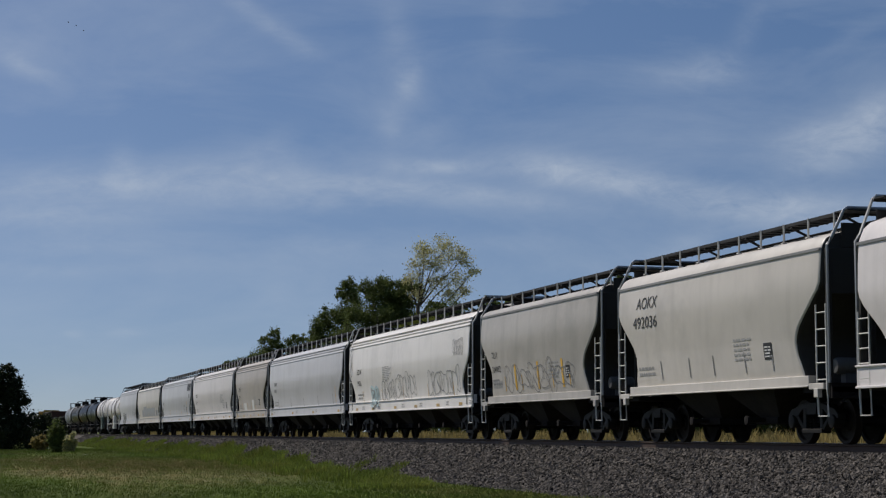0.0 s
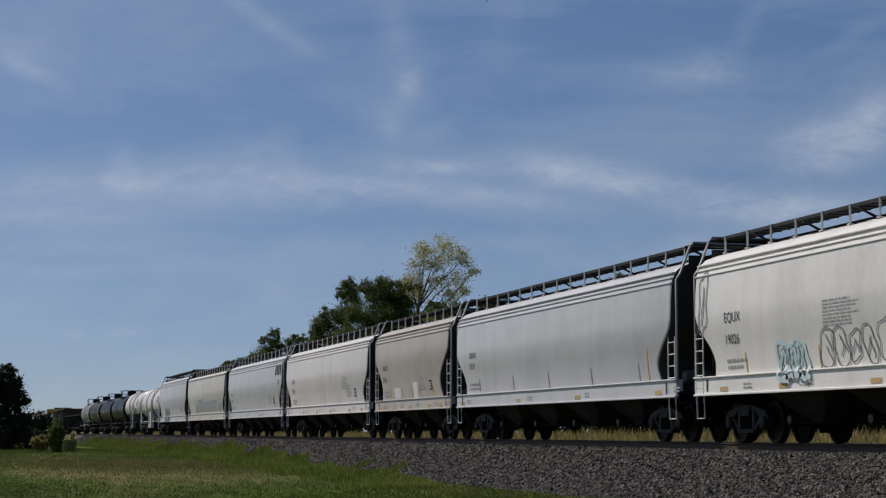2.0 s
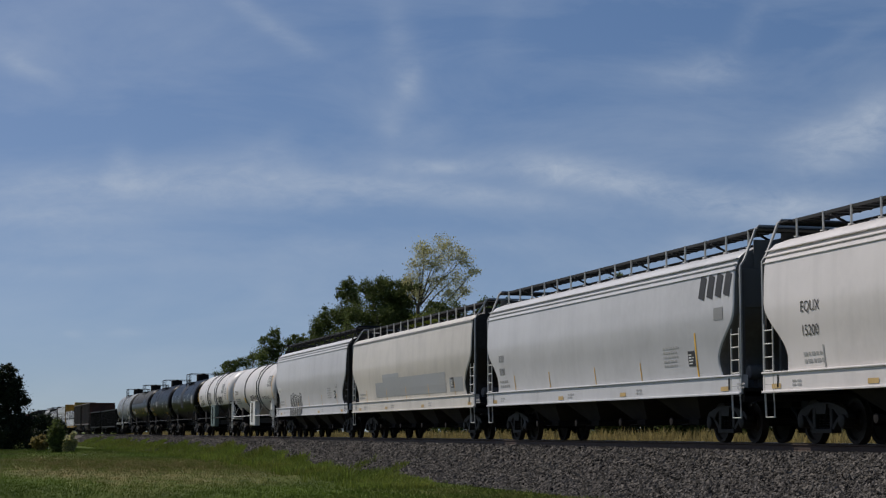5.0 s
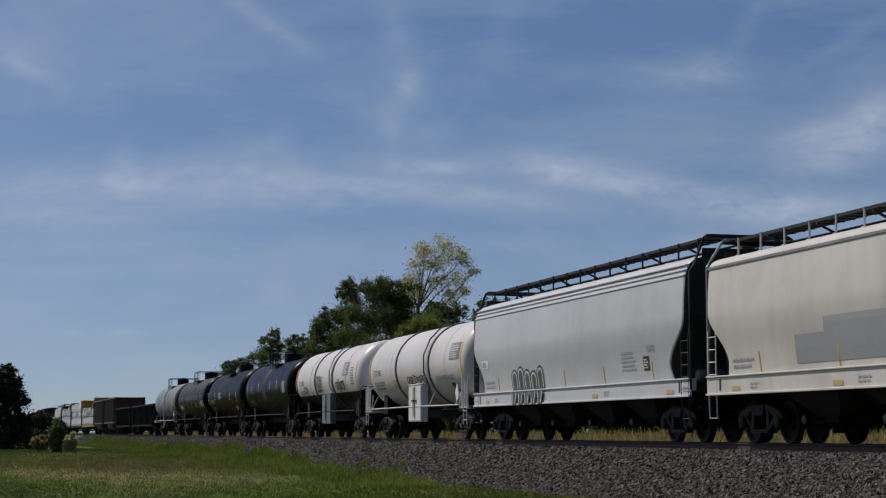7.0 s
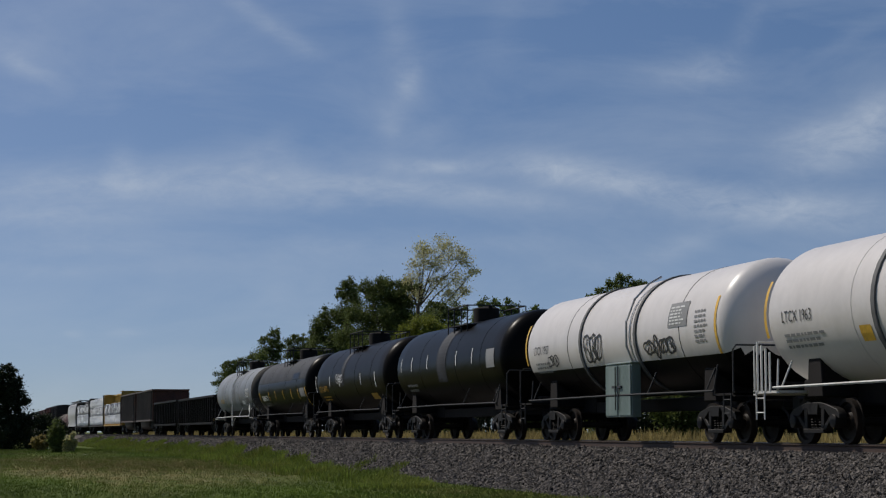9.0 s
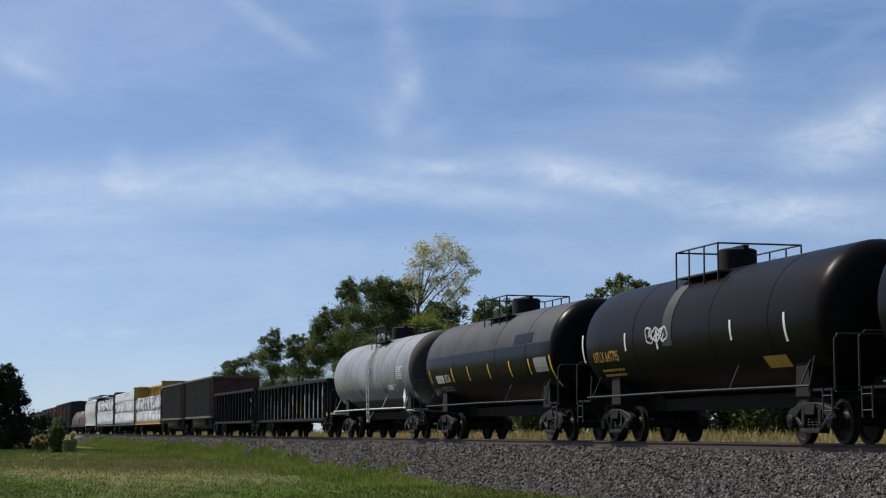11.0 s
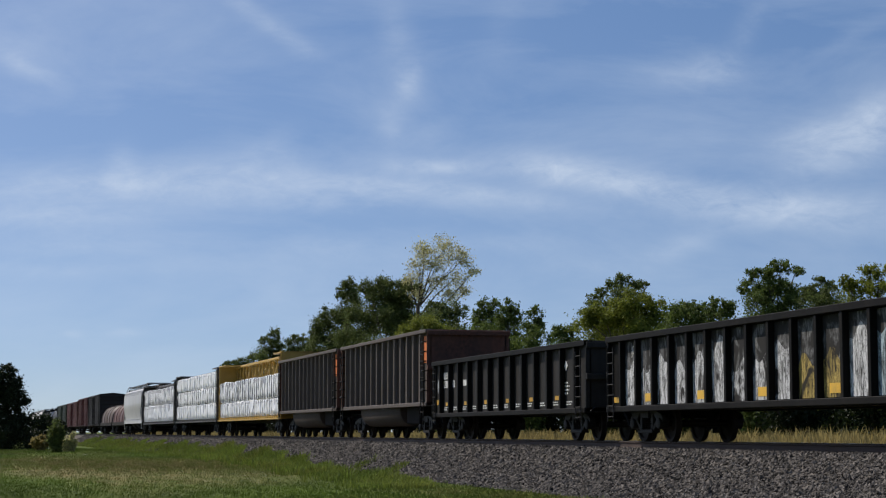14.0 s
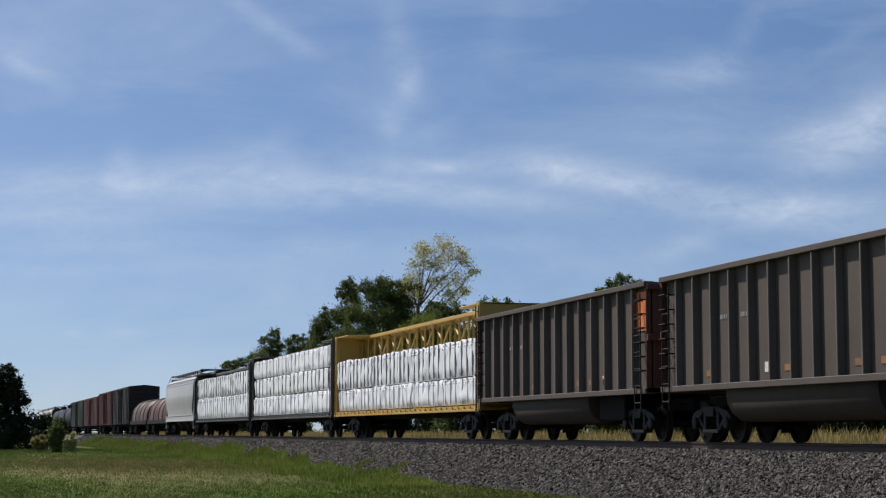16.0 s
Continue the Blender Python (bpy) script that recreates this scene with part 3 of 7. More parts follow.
def gear_meshes():
    g = Geo()
    for s in (-1, 1):
        prof = [(-0.03, 0.10), (-0.045, 0.16), (0.0, 0.20), (-0.012, 0.36), (-0.07, 0.385), (-0.07, 0.457), (0.035, 0.462), (0.045, 0.485),
                (0.072, 0.485), (0.072, 0.39), (0.03, 0.36), (0.03, 0.18), (0.05, 0.13), (0.05, 0.10)]
        prof = [(-a * s, r) for a, r in prof]
        g.turned(prof, (0, 0.752 * s, 0), 22)
    g.tube([(0, -1.02, 0), (0, -0.7, 0), (0, 0.7, 0), (0, 1.02, 0)], 0.085, 10)
    for s in (-1, 1):
        for k in range(3):
            a = 2 * math.pi * k / 3
            g.box(0.05 * math.cos(a) - 0.018, 0.05 * math.cos(a) + 0.018, 1.02 * s - 0.03, 1.02 * s + 0.03, 0.05 * math.sin(a) - 0.018, 0.05 * math.sin(a) + 0.018)
    wheel = g.mesh("wheelset", M["wheel"], 40)
    # cast side frame: arched top member, dipped tension member, bearing adapters at the ends
    g = Geo()
    top = [(-1.10, 0.60), (-0.98, 0.70), (-0.55, 0.80), (-0.30, 0.84), (0.30, 0.84), (0.55, 0.80), (0.98, 0.70), (1.10, 0.60)]
    low = [(1.10, 0.50), (0.92, 0.56), (0.66, 0.56), (0.46, 0.70), (0.30, 0.72), (-0.30, 0.72), (-0.46, 0.70), (-0.66, 0.56), (-0.92, 0.56), (-1.10, 0.50)]
    g.prism(top + low, -0.09, 0.09)
    for s in (-1, 1):
        g.prism([(s * 0.30, 0.74), (s * 0.44, 0.72), (s * 0.44, 0.36), (s * 0.30, 0.28)], -0.085, 0.085)
        g.prism([(s * 0.44, 0.40), (s * 0.70, 0.60), (s * 0.80, 0.56), (s * 0.46, 0.27), (s * 0.30, 0.24)], -0.08, 0.08)
        g.turned([(-0.14, 0.10), (-0.13, 0.14), (0.10, 0.14), (0.10, 0.09)], (s * 0.889, 0, WHEEL_R), 14)
    g.prism([(-0.44, 0.22), (0.44, 0.22), (0.44, 0.31), (-0.44, 0.31)], -0.11, 0.11)
    frame_mesh = g.mesh("side_frame", M["iron"], 35, 0.012)
    g = Geo()
    for x in (-0.17, 0.0, 0.17):
        for k in range(4):
            g.turned([(0.315 + 0.055 * k, 0.055), (0.33 + 0.055 * k, 0.07), (0.345 + 0.055 * k, 0.055)], (x, 0, 0), 8, "z")
    spring_mesh = g.mesh("spring_nest", M["iron"], 50)
    g = Geo()
    g.prism([(-0.20, 0.60), (0.20, 0.60), (0.24, 0.80), (-0.24, 0.80)], -1.12, 1.12)
    g.turned([(0.80, 0.2), (0.90, 0.2)], (0, 0, 0), 14, "z")
    for s in (-1, 1):
        g.tube([(0.52 * s, -0.75, 0.42), (0.50 * s, 0.75, 0.42)], 0.05, 6)
        g.tube([(0.50 * s, 0, 0.42), (0.05 * s, 0.1, 0.62)], 0.03, 5)
        for y in (-0.752, 0.752):
            g.box(0.40 * s - 0.04, 0.40 * s + 0.04, y - 0.06, y + 0.06, 0.30, 0.62)
    bolster_mesh = g.mesh("truck", M["iron"], 35)
    # coupler with knuckle, shank and the hose beside it
    g = Geo()
    g.box(-0.55, 0.0, -0.10, 0.10, 0.74, 0.96)
    g.prism([(0.0, 0.70), (0.26, 0.68), (0.34, 0.74), (0.34, 0.96), (0.26, 1.02), (0.0, 1.0)], -0.20, -0.04)
    g.prism([(0.0, 0.70), (0.20, 0.70), (0.20, 1.0), (0.0, 1.0)], -0.06, 0.18)
    g.turned([(0.72, 0.08), (0.98, 0.08)], (0.25, -0.02, 0), 10, "z")
    g.tube([(-0.2, -0.35, 0.78), (0.05, -0.36, 0.66), (0.22, -0.34, 0.42), (0.42, -0.30, 0.40)], 0.03, 6)
    g.tube([(-0.05, 0.2, 0.92), (-0.02, -0.5, 0.94), (-0.05, -1.2, 0.92), (0.02, -1.38, 0.80)], 0.02, 5)
    coupler_mesh = g.mesh("coupler", M["iron"], 35)
    return wheel, frame_mesh, spring_mesh, bolster_mesh, coupler_mesh


GEAR = gear_meshes()


def running_gear(car, length, centres, over=0.46):
    """Two trucks and two couplers under a car; centres: metres between the trucks."""
    wheel, frame_mesh, spring_mesh, bolster_mesh, coupler_mesh = GEAR
    for s in (-1, 1):
        truck = put("truck", bolster_mesh, car, pose(s * centres / 2, 0, 0))
        for y in (-1.0, 1.0):
            put("side_frame", frame_mesh, truck, pose(0, y, 0))
            put("spring_nest", spring_mesh, truck, pose(0, y, 0))
        for x in (-0.889, 0.889):
            w = put("wheelset", wheel, truck)
            w.matrix_parent_inverse = pose(x, 0, WHEEL_R)
            WHEELSETS.append(w)
        put("coupler", coupler_mesh, car, pose(s * (length / 2 + 0.12), 0, 0, 0, 0, 0 if s > 0 else 180))
    g = Geo()
    g.box(-length / 2 + 0.05, length / 2 - 0.05, -0.33, 0.33, 0.78, 1.08)
    part("center_sill", g, M["under"], car)


def thing(name, label, category, group):
    ob = new(name)
    ob.empty_display_size = 0.5
    return tagged(ob, label, category, group)


CARS = []          # (object, place of its centre along the train)


def ladder_geo(g, x, y, z0, z1, w=0.40, n=5, r=0.018, along="x"):
    a, b = (-w / 2, w / 2)
    for q in (a, b):
        p = (x + q, y) if along == "x" else (x, y + q)
        g.tube([(p[0], p[1], z0), (p[0], p[1], z1)], r, 5)
    for i in range(n):
        z = z0 + (z1 - z0) * (i + 0.5) / n
        if along == "x":
            g.tube([(x + a, y, z), (x + b, y, z)], r * 0.8, 5)
        else:
            g.tube([(x, y + a, z), (x, y + b, z)], r * 0.8, 5)


# ---------------------------------------------------------------- covered hoppers
HOPPER_W = [(1.2, 1.44), (1.55, 1.50), (1.9, 1.545), (2.4, 1.59), (2.9, 1.60), (3.4, 1.585), (3.85, 1.55), (4.2, 1.5)]


def hopper_skin(z):
    return interp(HOPPER_W, z)


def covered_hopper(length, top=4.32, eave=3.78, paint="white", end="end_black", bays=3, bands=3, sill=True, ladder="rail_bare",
                   label="", seed=0, hatches=None, sill_paint=None):
    """A covered hopper: bulged side sheets, end slope sheets, roof with hatches and walkways."""
    rng = random.Random(seed)
    car = thing("covered_hopper", label, "freight car", "cars of the freight train")
    h = length / 2
    short = length < 15
    cut = [(1.15, 1.05), (1.5, 1.10), (1.75, 1.2), (1.95, 1.15), (2.15, 0.97), (2.35, 0.72), (2.55, 0.46), (2.7, 0.30), (2.85, 0.22), (9, 0.22)] if not short else [(1.15, 1.15), (1.5, 1.22), (1.75, 1.34), (2.05, 1.38), (2.3, 1.25), (2.55, 0.95), (2.8, 0.62), (3.05, 0.32), (3.2, 0.22), (9, 0.22)]

    def ring(z, w, inset, n=5, rad=0.10):
        e = h - inset
        pts = []
        for cx, cy, a0 in ((e - rad, w - rad, 0), (-e + rad, w - rad, 90), (-e + rad, -w + rad, 180), (e - rad, -w + rad, 270)):
            for k in range(n):
                a = radians(a0 + 90 * k / (n - 1))
                pts.append((cx + rad * math.cos(a), cy + rad * math.sin(a), z))
        return pts

    zs = [1.22, 1.36, 1.5, 1.64, 1.78, 1.92, 2.06, 2.2, 2.34, 2.48, 2.62, 2.76, 2.9, 3.04, 3.18, 3.4, 3.6, eave]
    g = Geo()
    g.rings([ring(z, hopper_skin(z), interp(cut, z)) for z in zs])
    # end slopes take their shade as dark colour; the sides keep the car's paint
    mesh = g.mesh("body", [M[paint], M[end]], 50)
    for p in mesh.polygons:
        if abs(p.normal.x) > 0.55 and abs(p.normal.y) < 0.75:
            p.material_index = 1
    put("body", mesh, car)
    g = Geo()
    prof = [(eave, hopper_skin(eave)), (eave + 0.06, hopper_skin(eave) - 0.02), (eave + 0.28 * (top - eave) / 0.54, 1.44), (eave + 0.40 * (top - eave) / 0.54, 1.30), (top - 0.03, 1.0), (top, 0.6), (top + 0.02, 0.2)]
    g.rings([ring(z, w, 0.22, 5, 0.08) for z, w in prof])
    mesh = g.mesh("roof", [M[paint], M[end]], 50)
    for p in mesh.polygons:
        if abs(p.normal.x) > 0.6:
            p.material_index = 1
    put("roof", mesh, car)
    # eave mouldings
    for s in (-1, 1):
        if bands == 1:
            g = Geo()
            y = s * (hopper_skin(eave) + 0.03)
            g.box(-h + 0.25, h - 0.25, min(y, y - s * 0.14), max(y, y - s * 0.14), eave - 0.035, eave + 0.02)
            # grey, not car paint: the moulding's shadow line put into its colour
            part("eave_rail", g, M["letter_grey"], car)
        else:
            for k in range(bands):
                z = eave - 0.02 + k * 0.125
                w = hopper_skin(eave) + 0.026 - 0.03 * k
                g = Geo()
                g.prism([(-h + 0.24, z), (h - 0.24, z), (h - 0.24, z + 0.028), (-h + 0.24, z + 0.028)], s * (w - 0.12), s * w)
                part("eave_rail", g, M[paint], car, bevel=0.006)
    # end sheets, stiffened
    for s in (-1, 1):
        g = Geo()
        x = s * (h - 0.2)
        g.box(min(x, x + s * 0.03), max(x, x + s * 0.03), -1.46, 1.46, 2.95, eave + 0.02)
        g.box(min(x, x + s * 0.03), max(x, x + s * 0.03), -1.12, 1.12, eave + 0.02, top + 0.12)
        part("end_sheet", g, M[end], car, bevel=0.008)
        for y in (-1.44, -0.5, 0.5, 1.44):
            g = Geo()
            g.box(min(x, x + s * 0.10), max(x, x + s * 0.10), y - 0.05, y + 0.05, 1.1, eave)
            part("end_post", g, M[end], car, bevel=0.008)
        # end platform and end sill
        g = Geo()
        g.box(min(s * (h - 1.3), s * h), max(s * (h - 1.3), s * h), -1.45, 1.45, 1.02, 1.12)
        g.box(min(s * (h - 0.14), s * h), max(s * (h - 0.14), s * h), -1.48, 1.48, 0.90, 1.20)
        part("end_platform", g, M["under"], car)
        g = Geo()
        g.turned([(-0.35, 0.0), (-0.33, 0.14), (-0.28, 0.17), (0.28, 0.17), (0.33, 0.14), (0.35, 0.0)], (s * (h - 0.65), -0.75, 1.55), 14, "y")
        g.box(s * (h - 0.65) - 0.1, s * (h - 0.65) + 0.1, -0.9, -0.6, 1.12, 1.4)
        part("brake_reservoir", g, M["end_grey"], car, smooth=40)
    # side sills
    for s in (-1, 1):
        g = Geo()
        y0, y1 = sorted((s * 1.36, s * 1.53))
        if sill:
            g.box(-h + 0.05, h - 0.05, y0, y1, 1.06, 1.48)
            g.box(-h + 0.05, h - 0.05, min(s * 1.50, s * 1.57), max(s * 1.50, s * 1.57), 1.05, 1.10)
            g.box(-h + 0.05, h - 0.05, min(s * 1.50, s * 1.57), max(s * 1.50, s * 1.57), 1.45, 1.49)
        else:
            g.box(-h + 0.9, h - 0.9, y0, y1, 1.14, 1.36)
            g.box(-h + 0.9, h - 0.9, min(s * 1.45, s * 1.56), max(s * 1.45, s * 1.56), 1.13, 1.165)
            for e in (-1, 1):
                g.box(e * (h - 0.55) - 0.32, e * (h - 0.55) + 0.32, min(s * 1.38, s * 1.55), max(s * 1.38, s * 1.55), 1.08, 1.20)
                g.box(e * (h - 0.55) - 0.09, e * (h - 0.55) + 0.09, min(s * 1.46, s * 1.56), max(s * 1.46, s * 1.56), 0.92, 1.10)
        part("side_sill", g, M[sill_paint or paint], car, bevel=0.01)
    # hopper bays below the sill, much darker than the body
    n = bays
    span = length - 5.6
    for i in range(n):
        x = -span / 2 + span * (i + 0.5) / n
        w = span / n * 0.48
        g = Geo()
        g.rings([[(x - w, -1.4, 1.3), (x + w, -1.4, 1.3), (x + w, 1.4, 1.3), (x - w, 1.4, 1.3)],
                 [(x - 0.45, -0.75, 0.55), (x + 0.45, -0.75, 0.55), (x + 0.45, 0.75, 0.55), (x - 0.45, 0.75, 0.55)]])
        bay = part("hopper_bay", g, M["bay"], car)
        g = Geo()
        g.box(x - 0.55, x + 0.55, -0.85, 0.85, 0.42, 0.56)
        g.tube([(x - 0.1, -1.25, 0.50), (x - 0.1, 1.25, 0.50)], 0.055, 8)
        g.turned([(-1.30, 0.03), (-1.29, 0.10), (-1.24, 0.10), (-1.23, 0.03)], (x - 0.1, 0, 0.50), 10, "y")
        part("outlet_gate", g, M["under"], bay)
    # roof hatches
    n = hatches or int(length / 1.7)
    g = Geo()
    g.turned([(0, 0.0), (0, 0.38), (0.10, 0.38), (0.16, 0.30), (0.18, 0.0)], (0, 0, 0), 16, "z")
    g.box(-0.42, 0.42, -0.04, 0.04, 0.15, 0.21)
    hatch = g.mesh("roof_hatch", M[paint], 40)
    for i in range(n):
        put("roof_hatch", hatch, car, pose(-h + length * (i + 0.5) / n, 0, top))
    # walkways with stanchions
    wz = top + 0.37
    for s in (-1, 1):
        g = Geo()
        y0, y1 = sorted((s * 0.42, s * 0.98))
        g.box(-h + 0.45, h - 0.45, y0, y1, wz - 0.03, wz)
        g.box(-h + 0.45, h - 0.45, min(s * 0.95, s * 0.985), max(s * 0.95, s * 0.985), wz - 0.05, wz + 0.015)
        g.box(-h + 0.45, h - 0.45, min(s * 0.42, s * 0.45), max(s * 0.42, s * 0.45), wz - 0.04, wz + 0.015)
        for k in range(int(length / 0.45)):
            x = -h + 0.6 + k * 0.45
            if x < h - 0.6:
                g.box(x - 0.02, x + 0.02, y0, y1, wz - 0.055, wz - 0.02)
        part("running_board", g, M["walk"], car)
        g = Geo()
        g.tube([(0, s * 1.0, -0.40), (0, s * 1.0, 0.0)], 0.026, 6)
        g.box(-0.05, 0.05, s * 1.0 - 0.05, s * 1.0 + 0.05, -0.41, -0.385)
        post = g.mesh("stanchion", M[ladder], 40)
        g = Geo()
        g.tube([(0, s * 0.98, -0.08), (0, s * 0.5, -0.30)], 0.03, 5)
        brace = g.mesh("walkway_bracket", M["walk"])
        k = max(8, int(length / 1.15))
        for i in range(k):
            x = -h + 0.7 + (length - 1.4) * i / (k - 1)
            put("stanchion", post, car, pose(x, 0, wz + 0.02))
            if i % 2:
                put("walkway_bracket", brace, car, pose(x + 0.3, 0, wz))
    for s in (-1, 1):
        g = Geo()
        x0, x1 = sorted((s * (h - 0.48), s * (h + 0.05)))
        g.box(x0, x1, -1.1, 1.1, wz - 0.03, wz)
        g.box(x0 - 0.005, x0 + 0.03, -1.1, 1.1, wz - 0.06, wz - 0.01)
        part("crossover_board", g, M["walk"], car)
        # pipe that climbs the corner and bends over to the walkway
        for y in (-1, 1):
            g = Geo()
            e = s * (h - 0.06)
            g.tube([(e, y * 1.50, 1.2), (e, y * 1.50, 2.6), (e, y * 1.50, eave + 0.06), (e, y * 1.40, eave + 0.2), (e, y * 1.12, wz - 0.02), (e, y * 1.04, wz + 0.04), (e, 0.0, wz + 0.04)], 0.032, 6)
            part("corner_handrail", g, M["rail_grey" if ladder == "rail_bare" else ladder], car, smooth=40)
            g = Geo()
            lx = s * (h - 0.34)
            ladder_geo(g, lx, y * 1.52, 1.1, 2.75 if short else 2.5, 0.42, 5, 0.019)
            g.tube([(lx - 0.21, y * 1.52, 1.1), (lx - 0.21, y * 1.50, 0.55), (lx + 0.21, y * 1.50, 0.55), (lx + 0.21, y * 1.52, 1.1)], 0.022, 5)
            part("ladder", g, M[ladder], car)
    running_gear(car, length, length - (3.7 if not short else 3.3))
    return car, rng


def hopper_marks(car, rng, length, mark=None, number=None, x=None, ink="letter_black", panel=True, stripe="yellow_mark"):
    """Reporting mark, data lines and tack boards on a hopper's near side."""
    h = length / 2
    x = -h + 1.5 if x is None else x
    if mark:
        words(mark, 0.22, M[ink], car, x, 2.64, hopper_skin, squeeze=1.0)
    if number:
        words(number, 0.22, M[ink], car, x, 2.16, hopper_skin, squeeze=1.0)
    decal(small_print(rng, x, x + 1.1, 1.62, 1.9, 2), M["letter_faint"], car, hopper_skin)
    if panel:
        decal(small_print(rng, h - 4.4, h - 3.4, 1.78, 2.3, 5), M["letter_faint"], car, hopper_skin)
        decal([(h - 2.9, h - 2.5, 1.75, 2.1)], M["letter_black"], car, hopper_skin, "tack_board")
        decal(small_print(rng, h - 2.85, h - 2.55, 1.8, 2.06, 4), M["letter_white"], car, hopper_skin, off=0.014)
    for k in range(5):
        xx = -h + 3 + (length - 5.5) * k / 4 + rng.uniform(-0.2, 0.2)
        decal([(xx, xx + 0.05, 1.5, 1.95)], M[stripe], car, hopper_skin, "reflective_stripe")


def sill_marks(car, rng, length, n=6):
    def face(z):
        return 1.532
    for k in range(n):
        x = -length / 2 + 1 + (length - 2.2) * k / (n - 1) + rng.uniform(-0.5, 0.5)
        decal([(x, x + 0.42, 1.14, 1.24)], M["yellow_faded"], car, face, "reflective_stripe")
        x += rng.uniform(0.7, 1.3)
        decal(small_print(rng, x, x + 0.5, 1.18, 1.34, 2), M["letter_faint"], car, face)
    for x in (-length / 2 + 0.75, length / 2 - 0.7):
        decal([(x, x + 0.08, 1.16, 1.42)], M["letter_black"], car, face, "stencil")


def hopper_face(z):
    """The near face, with the side sill standing proud below."""
    return 1.575 if z < 1.495 else hopper_skin(z)


def filled(ring, mat, parent, off=0.010, name="graffiti", label=""):
    g = Geo()
    mx, mz = sum(p[0] for p in ring) / len(ring), sum(p[1] for p in ring) / len(ring)
    g.v.append((mx, -hopper_face(mz) - off, mz))
    g.v += [(x, -hopper_face(z) - off, z) for x, z in ring]
    for j in range(len(ring) - 1):
        g.face((0, 1 + j, 2 + j))
    return part(name, g, mat, parent, label)


def block_letters(car, x0, x1, n):
    """Dark arches outlined in white, over side and sill."""
    w = (x1 - x0) / n
    for k in range(n):
        x = x0 + w * k
        top = 2.12 + 0.08 * math.sin(k * 1.7)
        arch = [(x - 0.04, 1.5)] + [(x + w / 2 - w * 0.55 * math.cos(a), top - 0.22 + 0.24 * math.sin(a)) for a in [math.pi * q / 8 for q in range(9)]] + [(x + w + 0.04, 1.5), (x - 0.04, 1.5)]
        filled(arch, M["graf_dark"], car, 0.008 + 0.001 * (k % 2))
        ins = [(x + 0.10, 1.54)] + [(x + w / 2 - w * 0.36 * math.cos(a), top - 0.26 + 0.18 * math.sin(a)) for a in [math.pi * q / 8 for q in range(9)]] + [(x + w - 0.10, 1.54)]
        part("graffiti", stroke_mesh([ins], 0.06, hopper_face, 0.015), M["letter_white"], car)
        low = [(x + 0.1, 1.07), (x + 0.06, 1.46), (x + w + 0.02, 1.46), (x + w - 0.12, 1.07), (x + 0.1, 1.07)]
        filled(low, M["graf_dark"], car, 0.008)
        part("graffiti", stroke_mesh([[(x + 0.22, 1.08), (x + 0.16, 1.42)], [(x + w - 0.2, 1.1), (x + w - 0.08, 1.43)]], 0.05, hopper_face, 0.015), M["letter_white"], car)


def place(car, left, length):
    CARS.append((car, left + length / 2))


